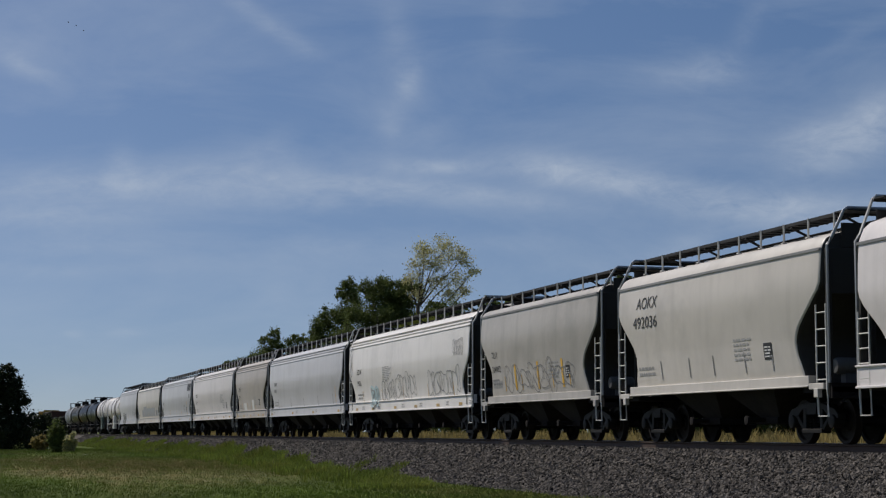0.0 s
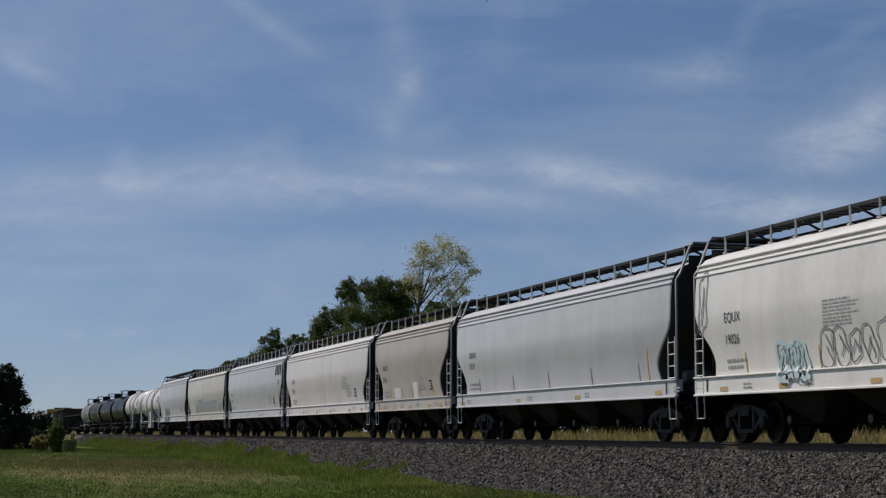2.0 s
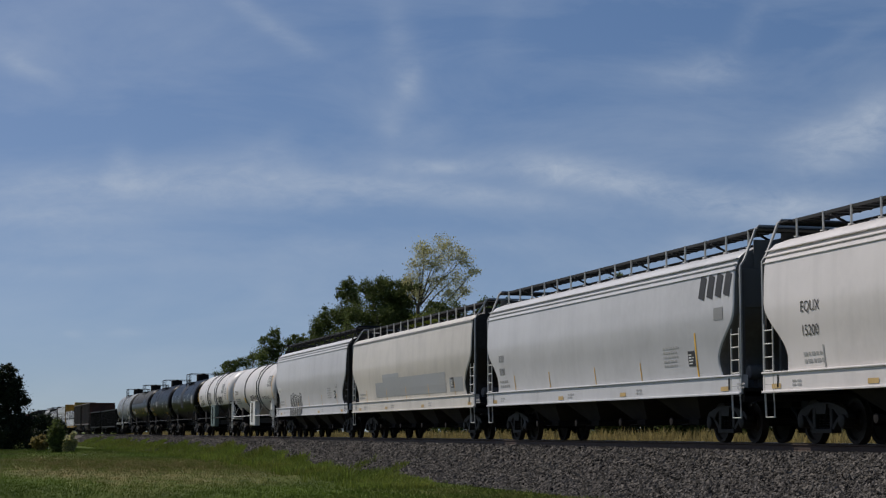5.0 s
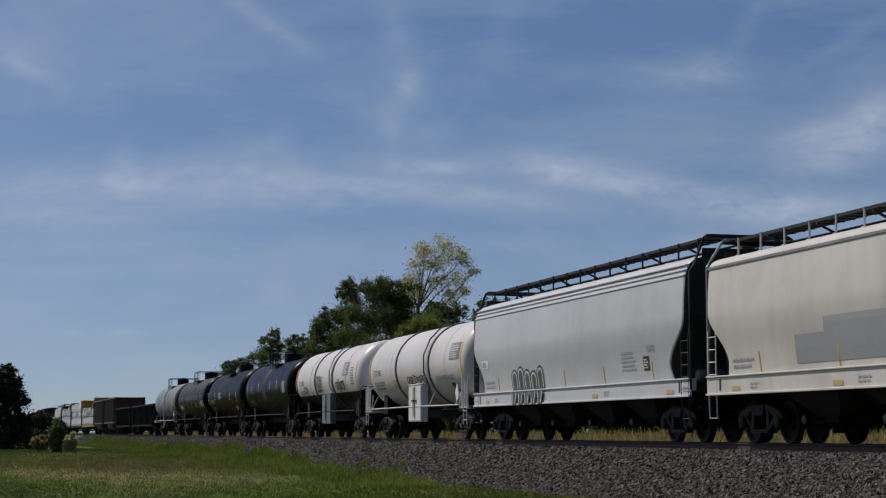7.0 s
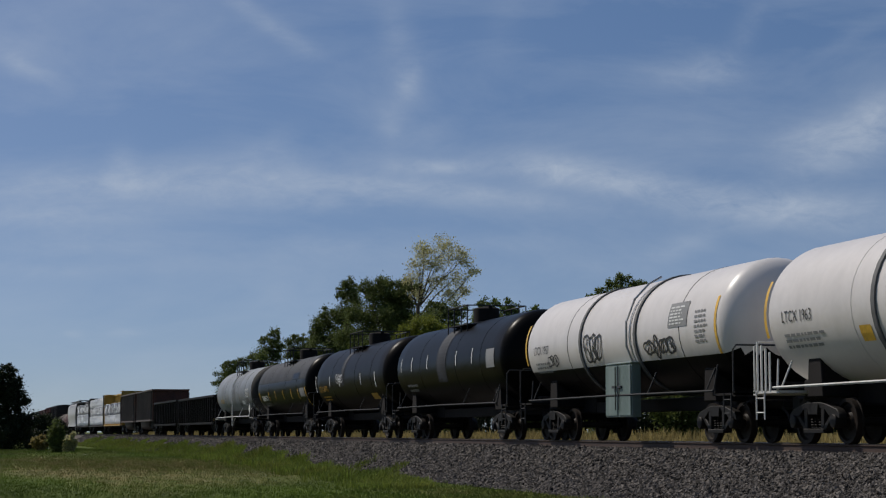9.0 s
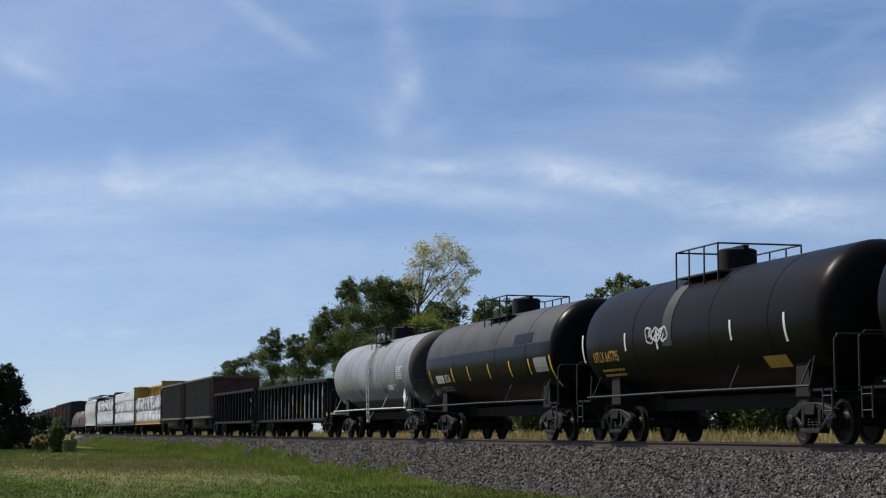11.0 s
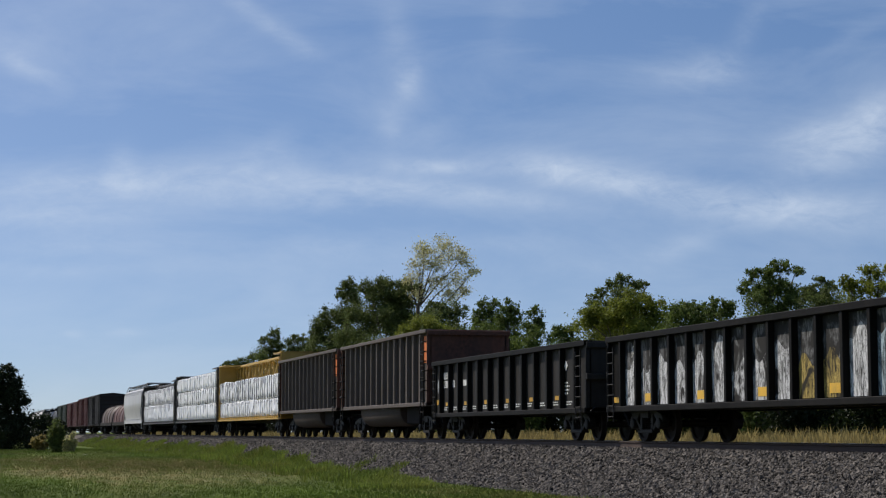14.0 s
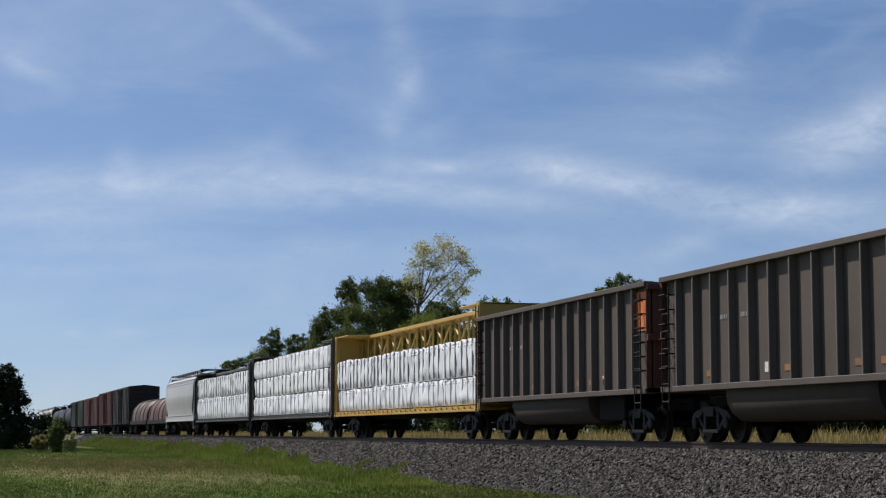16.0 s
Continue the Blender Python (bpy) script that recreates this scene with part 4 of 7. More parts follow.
def hoppers():
    lab = "{} covered grain hopper car with roof walkways, rolling on the track"
    c, r = covered_hopper(19.4, paint="white", bands=1, label=lab.format("off-white"), seed=1)
    decal([(-8.15, -7.95, 1.5, 2.5)], M["yellow_mark"], c, hopper_skin, "reflective_stripe")
    hopper_marks(c, r, 19.4)
    place(c, -31.0, 19.4)
    c, r = covered_hopper(11.7, top=4.24, eave=3.84, paint="cream", bands=1, bays=2, sill=False, label="short cream two-bay covered hopper car with black lettering", seed=2)
    words("AOKX", 0.29, M["letter_black"], c, -4.31, 3.26, hopper_skin, squeeze=1.15, slant=0.2)
    words("492036", 0.29, M["letter_black"], c, -4.5, 2.79, hopper_skin, squeeze=1.3)
    hopper_marks(c, r, 11.7, x=-4.3, stripe="letter_grey")
    place(c, -43.75, 11.7)
    c, r = covered_hopper(11.5, top=4.20, eave=3.92, paint="cream_dirty_shaded", bands=1, bays=2, sill=False, label="short cream two-bay covered hopper car, dirty and shaded darker throughout", seed=3)
    graffiti(r, c, -2.9, 3.6, 1.5, 2.2, 8, M["letter_grey"], hopper_skin, 0.028)
    words("TILX", 0.2, M["letter_black"], c, -4.2, 2.54, hopper_skin, squeeze=1.1)
    words("334992", 0.2, M["letter_black"], c, -4.2, 2.1, hopper_skin, squeeze=1.1)
    decal(small_print(r, -4.2, -3.2, 1.7, 1.95, 2), M["letter_grey"], c, hopper_skin)
    for x in (-1.9, 0.3, 2.5):
        decal([(x, x + 0.16, 1.5, 2.3)], M["yellow_mark"], c, hopper_skin, "rust_streak")
    hopper_marks(c, r, 11.5)
    place(c, -56.4, 11.5)
    c, r = covered_hopper(19.4, paint="bright_white", bays=4, label="long white covered hopper car with outlined graffiti", seed=4)
    hopper_marks(c, r, 19.4, "EQUX", "19026", -7.79, panel=False)
    graffiti(r, c, -5.2, -3.9, 1.32, 2.05, 3, M["cyan_spray"], hopper_face, 0.10, label="pale cyan spray paint")
    graffiti(r, c, -5.1, -4.0, 1.35, 2.0, 2, M["letter_grey"], hopper_face, 0.025)
    graffiti(r, c, 7.5, 8.8, 2.85, 3.4, 5, M["letter_faint"], hopper_skin, 0.03)
    decal(small_print(r, -3.1, -1.6, 2.3, 2.85, 8), M["letter_faint"], c, hopper_skin)
    graffiti(r, c, -3.3, -1.0, 1.55, 2.2, 4, M["letter_grey"], hopper_skin, 0.035)
    graffiti(r, c, -0.9, 2.2, 1.52, 2.45, 4, M["letter_grey"], hopper_skin, 0.03)
    graffiti(r, c, 4.1, 8.2, 1.52, 2.4, 5, M["letter_grey"], hopper_skin, 0.03)
    graffiti(r, c, -9.2, -8.7, 2.6, 3.7, 1, M["letter_grey"], hopper_skin, 0.04)
    sill_marks(c, r, 19.4)
    place(c, -76.7, 19.4)
    c, r = covered_hopper(19.5, paint="bluegrey", bays=4, label="long pale blue-grey covered hopper car with yellow stripes", seed=5)
    hopper_marks(c, r, 19.5, None, None, -8.0, panel=False, stripe="letter_grey")
    decal([(7.9, 7.96, 1.5, 2.3)], M["yellow_mark"], c, hopper_skin, "reflective_stripe")
    decal(small_print(r, -7.9, -7.1, 2.3, 3.0, 2), M["letter_grey"], c, hopper_skin)
    sill_marks(c, r, 19.5, 4)
    place(c, -97.2, 19.5)
    c, r = covered_hopper(11.7, paint="beige", bays=2, end="end_black", label="short beige covered hopper car with white repaint patches", seed=6)
    hopper_marks(c, r, 11.7, "SHQX", "2749", -4.18)
    decal([(-2.41, -1.41, 1.52, 1.92), (0.6, 1.27, 1.5, 2.08)], M["white_patch"], c, hopper_skin, "paint_patch")
    sill_marks(c, r, 11.7, 5)
    place(c, -109.6, 11.7)
    c, r = covered_hopper(19.4, paint="white", bays=4, label="long clean white covered hopper car with black lettering", seed=7)
    hopper_marks(c, r, 19.4, "EQUX", "15200", -7.7, stripe="letter_faint")
    decal(small_print(r, 4.4, 5.7, 2.1, 2.7, 8), M["letter_faint"], c, hopper_skin)
    sill_marks(c, r, 19.4)
    place(c, -130.0, 19.4)
    c, r = covered_hopper(19.5, paint="bluegrey", bays=4, end="end_grey", label="long pale grey covered hopper car with a black owner mark", seed=8)
    # owner's mark: four leaning bars
    for k in range(4):
        x = 7.60 + 0.46 * k
        g = stroke_mesh([[(x + 0.15, 3.24), (x + 0.21, 3.5), (x + 0.27, 3.74)]], 0.32, hopper_skin, 0.012)
        part("owner_mark", g, M["letter_black"], c)
    decal([(8.45, 8.95, 2.72, 3.0)], M["letter_grey"], c, hopper_skin, "stencil")
    decal(small_print(r, -8.2, -7.5, 2.0, 2.8, 2), M["letter_grey"], c, hopper_skin)
    decal([(7.3, 7.38, 1.5, 2.5)], M["yellow_mark"], c, hopper_skin, "reflective_stripe")
    hopper_marks(c, r, 19.5, panel=True)
    sill_marks(c, r, 19.5, 4)
    place(c, -150.5, 19.5)
    c, r = covered_hopper(19.0, top=4.2, eave=3.92, paint="cream", bays=4, bands=1, label="cream covered hopper car with grey overpainted patch", seed=9)
    decal([(-4.9, -3.6, 1.62, 2.2), (-3.6, -0.9, 1.62, 2.5), (-0.9, 5.9, 1.62, 2.32), (6.4, 8.1, 1.62, 2.1)], M["grey_patch"], c, hopper_skin, "paint_patch", off=0.007)
    hopper_marks(c, r, 19.0)
    sill_marks(c, r, 19.0, 4)
    place(c, -170.9, 19.0)
    c, r = covered_hopper(18.2, top=4.42, eave=3.90, paint="bluegrey", bays=4, ladder="walk", label="pale grey covered hopper car with dark block graffiti", seed=10)
    words("PLASTIC", 0.15, M["letter_grey"], c, 6.5, 2.2, hopper_skin, squeeze=0.7)
    block_letters(c, -4.8, -1.7, 5)
    decal([(-7.9, -7.2, 2.25, 2.5)], M["white_patch"], c, hopper_skin, "paint_patch")
    words("ASOX", 0.16, M["letter_black"], c, -7.85, 2.29, hopper_skin, squeeze=0.7)
    hopper_marks(c, r, 18.2, x=-7.6)
    sill_marks(c, r, 18.2, 4)
    place(c, -190.0, 18.2)
    c, r = covered_hopper(17.9, paint="grey_paint", bays=3, label="plain light grey covered hopper car behind the lumber cars", seed=11)
    place(c, -450.3, 17.9)
    for k, left in enumerate((-651.5, -673.6, -695.0)):
        c, r = covered_hopper(20.6, paint="white", bays=4, label="white covered hopper car far down the track", seed=12 + k)
        place(c, left, 20.6)


# ---------------------------------------------------------------- tank cars
TANK_Z, TANK_R = 2.72, 1.50


def tank_skin_for(r, zc):
    def skin(z):
        return math.sqrt(max(0.04, r * r - (z - zc) ** 2))
    return skin


def tank_car(length, r=1.5, zc=2.72, upper="tank_black", lower=None, split=0.0, frame="under", rail="walk", rings=(), dome=True, platform_x=0.0,
             ladder_x=None, label="", seed=0, shell=None, cage=True, head=None):
    """A tank car: barrel with dished heads on stub sills, manway platform, ladders and handrails."""
    rng = random.Random(seed)
    car = thing("tank_car", label, "tank car", "cars of the freight train")
    h = length / 2
    b = shell or h - 0.30
    g = Geo()
    prof = [(-b + 0.62 * (1 - math.cos(math.pi / 2 * k / 7)), max(0.02, r * math.sin(math.pi / 2 * k / 7) ** 0.75)) for k in range(8)]
    n = 14
    prof += [(-b + 0.62 + (2 * b - 1.24) * k / n, r) for k in range(1, n)]
    prof += [(-a, q) for a, q in prof[:8][::-1]]
    g.turned(prof, (0, 0, zc), 40, "x")
    mesh = g.mesh("barrel", [M[upper], M[lower or upper], M[head or upper]], 40)
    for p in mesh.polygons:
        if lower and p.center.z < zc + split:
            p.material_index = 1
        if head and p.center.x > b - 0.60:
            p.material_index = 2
    put("barrel", mesh, car)
    for x in rings:
        g = Geo()
        g.turned([(-0.07, r - 0.02), (-0.07, r + 0.045), (0.07, r + 0.045), (0.07, r - 0.02)], (x, 0, zc), 40, "x")
        # hoops dark grey: the shadow along them is put into their colour
        part("hoop", g, M["end_grey"], car, smooth=30)
    for x in (-b * 0.45, b * 0.2, b * 0.62):
        g = Geo()
        g.turned([(-0.012, r - 0.01), (-0.012, r + 0.006), (0.012, r + 0.006), (0.012, r - 0.01)], (x, 0, zc), 40, "x")
        part("weld_band", g, M[lower or upper] if lower else M[upper], car)
    # saddles and stub sills
    for s in (-1, 1):
        g = Geo()
        x = s * (h - 2.2)
        g.prism([(x - 0.35, 0.95), (x + 0.35, 0.95), (x + 0.25, 2.0), (x - 0.25, 2.0)], -1.15, 1.15)
        g.box(min(s * (h - 3.6), s * (h - 0.1)), max(s * (h - 3.6), s * (h - 0.1)), -0.35, 0.35, 0.80, 1.35)
        part("saddle", g, M["under"], car, bevel=0.02)
        g = Geo()
        x0, x1 = sorted((s * (h - 1.25), s * (h - 0.02)))
        g.box(x0, x1, -1.5, 1.5, 1.05, 1.10)
        g.box(s * (h - 0.07) - 0.05, s * (h - 0.07) + 0.05, -1.5, 1.5, 1.02, 1.12)
        part("end_platform", g, M[rail] if rail != "walk" else M["under"], car)
        # end rail and brackets
        g = Geo()
        e = s * (h - 0.1)
        for y in (-1, 1):
            g.tube([(e, y * 1.5, 1.1), (e, y * 1.5, 2.05), (e - s * 0.05, y * 1.4, 2.15)], 0.022, 5)
            g.tube([(e - s * 1.1, y * 1.5, 1.1), (e - s * 1.0, y * 1.42, 1.75)], 0.022, 5)
            ladder_geo(g, e - s * 0.3, y * 1.51, 0.5, 1.1, 0.4, 2, 0.02)
        g.tube([(e - s * 0.05, -1.4, 2.15), (e - s * 0.05, 1.4, 2.15)], 0.022, 5)
        part("end_handrail", g, M["walk"] if dome else M[rail], car)
    for y in (-1, 1):
        g = Geo()
        g.tube([(-h + 1.1, y * 1.54, 1.16), (0, y * 1.54, 1.18), (h - 1.1, y * 1.54, 1.16)], 0.03, 6)
        for x in (-h + 1.5, 0.35 * h, h - 1.5):
            g.tube([(x, y * 1.54, 1.17), (x, y * 1.3, 1.7)], 0.02, 5)
        part("side_handrail", g, M[rail], car)
    if dome:
        top = zc + r
        g = Geo()
        g.turned([(-0.10, 0.46), (0.42, 0.46), (0.46, 0.40), (0.48, 0.0)], (platform_x, 0, top), 18, "z")
        g.box(platform_x - 0.5, platform_x + 0.5, -0.07, 0.07, top + 0.40, top + 0.52)
        part("manway", g, M["under"], car, smooth=35)
        g = Geo()
        for y in (-1, 1):
            g.box(platform_x - 1.25, platform_x + 1.25, min(y * 0.52, y * 1.05), max(y * 0.52, y * 1.05), top - 0.20, top - 0.16)
        part("dome_platform", g, M["walk"], car)
        if cage:
            g = Geo()
            for y in (-1.05, 1.05):
                for x in (-1.25, -0.45, 0.45, 1.25):
                    g.tube([(platform_x + x, y, top - 0.45), (platform_x + x, y, top + 0.46)], 0.022, 5)
                g.tube([(platform_x - 1.25, y, top + 0.46), (platform_x + 1.25, y, top + 0.46)], 0.022, 5)
            for x in (-1.25, 1.25):
                g.tube([(platform_x + x, -1.05, top + 0.46), (platform_x + x, 1.05, top + 0.46)], 0.022, 5)
            part("safety_railing", g, M[rail] if rail != "rail_bare" else M["walk"], car)
    if ladder_x is not None:
        g = Geo()
        for s in (-0.19, 0.19):
            pts = [(ladder_x + s, -1.56, 0.62), (ladder_x + s, -1.58, 1.2), (ladder_x + s, -1.60, zc)]
            pts += [(ladder_x + s, -math.cos(a) * (r + 0.1), zc + math.sin(a) * (r + 0.1)) for a in (0.3, 0.6, 0.85)]
            g.tube(pts, 0.022, 5)
        for k in range(7):
            z = 0.7 + 0.33 * k
            g.tube([(ladder_x - 0.19, -1.58, z), (ladder_x + 0.19, -1.58, z)], 0.018, 5)
        for a in (0.15, 0.4, 0.62, 0.82):
            g.tube([(ladder_x - 0.19, -math.cos(a) * (r + 0.1), zc + math.sin(a) * (r + 0.1)), (ladder_x + 0.19, -math.cos(a) * (r + 0.1), zc + math.sin(a) * (r + 0.1))], 0.018, 5)
        g.tube([(ladder_x + 0.19, -1.57, 0.75), (ladder_x + 0.75, -1.5, 1.1)], 0.02, 5)
        part("side_ladder", g, M[rail], car)
    running_gear(car, length, length - 4.0)
    return car, rng, tank_skin_for(r, zc)


def tanks():
    lab = "{} tank car rolling on the track"
    # two cryogenic cars
    for kind, left in ((0, -206.4), (1, -223.0)):
        L = 15.7
        if kind == 0:
            c, r, skin = tank_car(L, 1.50, 2.68, "tank_white", rings=(-2.48, 2.5), dome=False, rail="rail_bare", label="white insulated cryogenic tank car with a white valve cabinet", seed=30)
        else:
            c, r, skin = tank_car(L, 1.50, 2.68, "tank_white", "tank_black", -0.62, rings=(-2.28, 1.84), dome=False, rail="walk", label="white insulated tank car with a black belly and grey-green cabinet", seed=31)
        # vertical pipe beside the second hoop
        g = Geo()
        x = 2.02 if kind == 0 else 1.35
        g.tube([(x, -math.cos(a) * 1.58, 2.72 + math.sin(a) * 1.58) for a in (-0.6, -0.2, 0.2, 0.6, 0.95, 1.2)], 0.03, 6)
        part("vent_pipe", g, M["end_grey"] if kind == 0 else M["rail_grey"], c, smooth=40)
        # cabinet with two doors
        cx = 0.68 if kind == 0 else 0.70
        g = Geo()
        g.box(cx - 0.94, cx + 0.94, -1.52, -1.28, 0.62, 1.97)
        g.box(cx - 0.97, cx + 0.97, -1.55, -1.28, 1.97, 2.01)
        cab = part("valve_cabinet", g, M["cabinet" if kind == 0 else "cabinet_green"], c, bevel=0.01)
        for s in (-1, 1):
            g = Geo()
            x0, x1 = sorted((cx + s * 0.04, cx + s * 0.90))
            g.box(x0, x1, -1.55, -1.525, 0.66, 1.93)
            door = part("cabinet_door", g, M["cabinet" if kind == 0 else "cabinet_green"], cab, bevel=0.006)
        g = Geo()
        for s in (-1, 1):
            g.tube([(cx + s * 0.10, -1.58, 0.8), (cx + s * 0.10, -1.58, 1.9)], 0.016, 5)
            g.box(cx + s * 0.2 - 0.12, cx + s * 0.2 + 0.12, -1.60, -1.56, 1.36, 1.42)
        part("latch", g, M["letter_black"], cab)
        words("LTCX 1963" if kind == 0 else "LTCX 1957", 0.24, M["letter_black"], c, -6.41, 2.48, skin, squeeze=0.85)
        decal(small_print(r, -6.4, -4.6, 1.95, 2.3, 3), M["letter_grey"], c, skin)
        decal([(5.35 if kind == 0 else 4.0, 6.6 if kind == 0 else 5.15, 2.72, 3.3)], M["letter_grey"], c, skin, "data_plate", off=0.012)
        decal(small_print(r, 5.45 if kind == 0 else 4.1, 6.5 if kind == 0 else 5.05, 2.78, 3.25, 6), M["letter_white"], c, skin, off=0.02)
        decal([(-7.22, -7.1, 2.2, 3.4), (6.75, 6.87, 2.0, 3.3)], M["yellow_mark"], c, skin, "reflective_stripe")
        if kind == 0:
            words("ARGON REFRIGERATED LIQUID", 0.17, M["letter_black"], c, 3.3, 2.06, skin, squeeze=0.72)
            decal([(-3.2, -2.75, 1.95, 2.25)], M["yellow_mark"], c, skin, "placard")
            graffiti(r, c, -0.8, 1.9, 2.02, 2.3, 7, M["letter_black"], skin, 0.05)
            decal([(5.0, 5.45, 1.68, 1.95)], M["box_red"], c, skin, "placard")
            g = Geo()
            g.prism([(5.8, 1.2), (6.02, 1.58), (5.8, 1.95), (5.58, 1.58)], -skin(1.9) - 0.06, -skin(1.9) - 0.03)
            part("placard_holder", g, M["cabinet"], c)
            for k in range(4):
                for x in (-7.6, 6.95):
                    g = Geo()
                    g.tube([(x + 0.2 * k, -1.5, 1.1), (x + 0.2 * k - 0.1, -1.45, 2.15 - 0.08 * k)], 0.024, 5)
                    part("guard_post", g, M["cabinet"], c)
        else:
            graffiti(r, c, -1.96, -0.7, 2.15, 2.8, 3, M["letter_black"], skin, 0.06)
            graffiti(r, c, 2.5, 4.3, 2.12, 2.5, 4, M["letter_black"], skin, 0.06)
            graffiti(r, c, -5.2, -4.3, 2.12, 2.4, 2, M["letter_black"], skin, 0.04)
            decal(small_print(r, 5.6, 6.4, 2.3, 3.1, 7), M["letter_grey"], c, skin)
        place(c, left, L)
    # three black ones
    c, r, skin = tank_car(15.4, 1.50, 2.62, "tank_black", label=lab.format("dull black"), seed=32, platform_x=0.3)
    decal([(-0.9, 0.3, 2.0, 4.0)], M["tank_greyed"], c, skin, "dust_streak", off=0.008)
    decal([(5.3, 6.2, 2.3, 2.9)], M["letter_grey"], c, skin, "data_plate", off=0.012)
    for x in (-6.2, -4.6, -2.3, 1.6, 3.6):
        decal([(x, x + 0.07, 2.5, 3.0)], M["letter_white"], c, skin, "reflective_stripe")
    decal(small_print(r, -5.6, -3.9, 1.75, 2.1, 2), M["letter_grey"], c, skin)
    place(c, -239.6, 15.4)
    c, r, skin = tank_car(15.3, 1.50, 2.62, "tank_brown", label=lab.format("sooty brown-black"), seed=33, platform_x=-0.2)
    words("UTLX 647795", 0.27, M["amber"], c, -6.31, 2.08, skin, squeeze=0.85)
    decal(small_print(r, -6.0, -4.2, 1.7, 1.95, 2), M["amber"], c, skin)
    decal([(-7.1, -7.0, 2.1, 2.85), (-3.9, -3.8, 2.3, 2.75), (-1.75, -1.65, 2.25, 2.7), (2.6, 2.7, 2.25, 2.7), (5.3, 5.4, 2.1, 2.7)], M["letter_white"], c, skin, "reflective_stripe")
    decal([(-1.35, -0.75, 2.3, 3.95)], M["tank_greyed"], c, skin, "dust_streak", off=0.008)
    graffiti(r, c, -2.4, -1.0, 2.4, 2.8, 3, M["chalk"], skin, 0.05)
    decal([(3.9, 5.0, 1.6, 1.85)], M["amber"], c, skin, "data_plate", off=0.012)
    place(c, -255.7, 15.3)
    c, r, skin = tank_car(15.9, 1.50, 2.62, "tank_greyed", "tank_black", 0.34, label="black tank car with a grey upper half and yellow dashes", seed=34, platform_x=0.2, head="tank_black")
    # owner's mark and number: a bar in place of the mark
    decal([(-5.9 + 0.25 * k, -5.9 + 0.25 * k + 0.19, 1.95, 2.22) for k in range(4)], M["letter_white"], c, skin, "owner_mark")
    words("68516", 0.27, M["letter_white"], c, -4.82, 1.96, skin, squeeze=0.75)
    decal(small_print(r, -5.6, -4.0, 1.68, 1.86, 2), M["letter_grey"], c, skin)
    for x in (-6.7, -3.75, -1.74, 0.66, 2.97, 4.93):
        decal([(x, x + 0.10, 1.95, 2.42)], M["yellow_mark"], c, skin, "reflective_stripe")
    decal([(6.94, 7.06, 1.55, 2.45)], M["yellow_mark"], c, skin, "reflective_stripe")
    decal([(5.5, 6.7, 2.0, 2.42)], M["letter_grey"], c, skin, "data_plate", off=0.012)
    decal([(3.5, 5.3, 2.9, 3.2)], M["tank_black"], c, skin, "paint_patch", off=0.01)
    place(c, -273.0, 15.9)
    # head: the end turned from the sun, its shade put into dark colour
    c, r, skin = tank_car(15.7, 1.50, 2.62, "tank_grey", "belly_grey", -0.98, label="weathered grey tank car with a dark belly and white rails", seed=35, rail="rail_bare", platform_x=0.0, ladder_x=0.37, head="end_black")
    decal(small_print(r, -5.46, -3.7, 2.05, 2.55, 1), M["amber_faded"], c, skin, "lettering", off=0.008)
    for x in (-6.9, -4.7, -2.6, -0.3, 2.4, 6.1):
        decal([(x, x + 0.06, 2.0, 2.55)], M["amber_faded"], c, skin, "reflective_stripe")
    decal([(-2.2, -1.7, 1.78, 1.98), (2.1, 2.8, 1.78, 1.98), (5.0, 5.8, 2.0, 2.25)], M["end_grey"], c, skin, "overpaint")
    decal([(3.2, 4.0, 1.9, 2.1), (4.2, 4.6, 1.82, 2.1)], M["letter_white"], c, skin, "data_plate", off=0.011)
    decal(small_print(r, 4.9, 5.9, 2.3, 2.8, 6), M["letter_white"], c, skin)
    decal([(4.26, 4.54, 1.86, 2.06)], M["letter_black"], c, skin, "stencil", off=0.017)
    g = Geo()
    g.prism([(6.0, 1.3), (6.23, 1.6), (6.0, 1.9), (5.77, 1.6)], -1.42, -1.39)
    g.tube([(6.0, -1.4, 1.3), (6.0, -1.4, 1.1)], 0.03, 5)
    part("placard_holder", g, M["cabinet"], c)
    place(c, -289.6, 15.7)
    # far ones
    for k, left in enumerate((-593.0, -611.3, -629.6)):
        c, r, skin = tank_car(17.2, 1.5, 2.62, ("tank_greyed", "tank_black", "tank_greyed")[k], label="dark tank car far down the track", seed=40 + k)
        place(c, left, 17.2)


# ---------------------------------------------------------------- gondolas


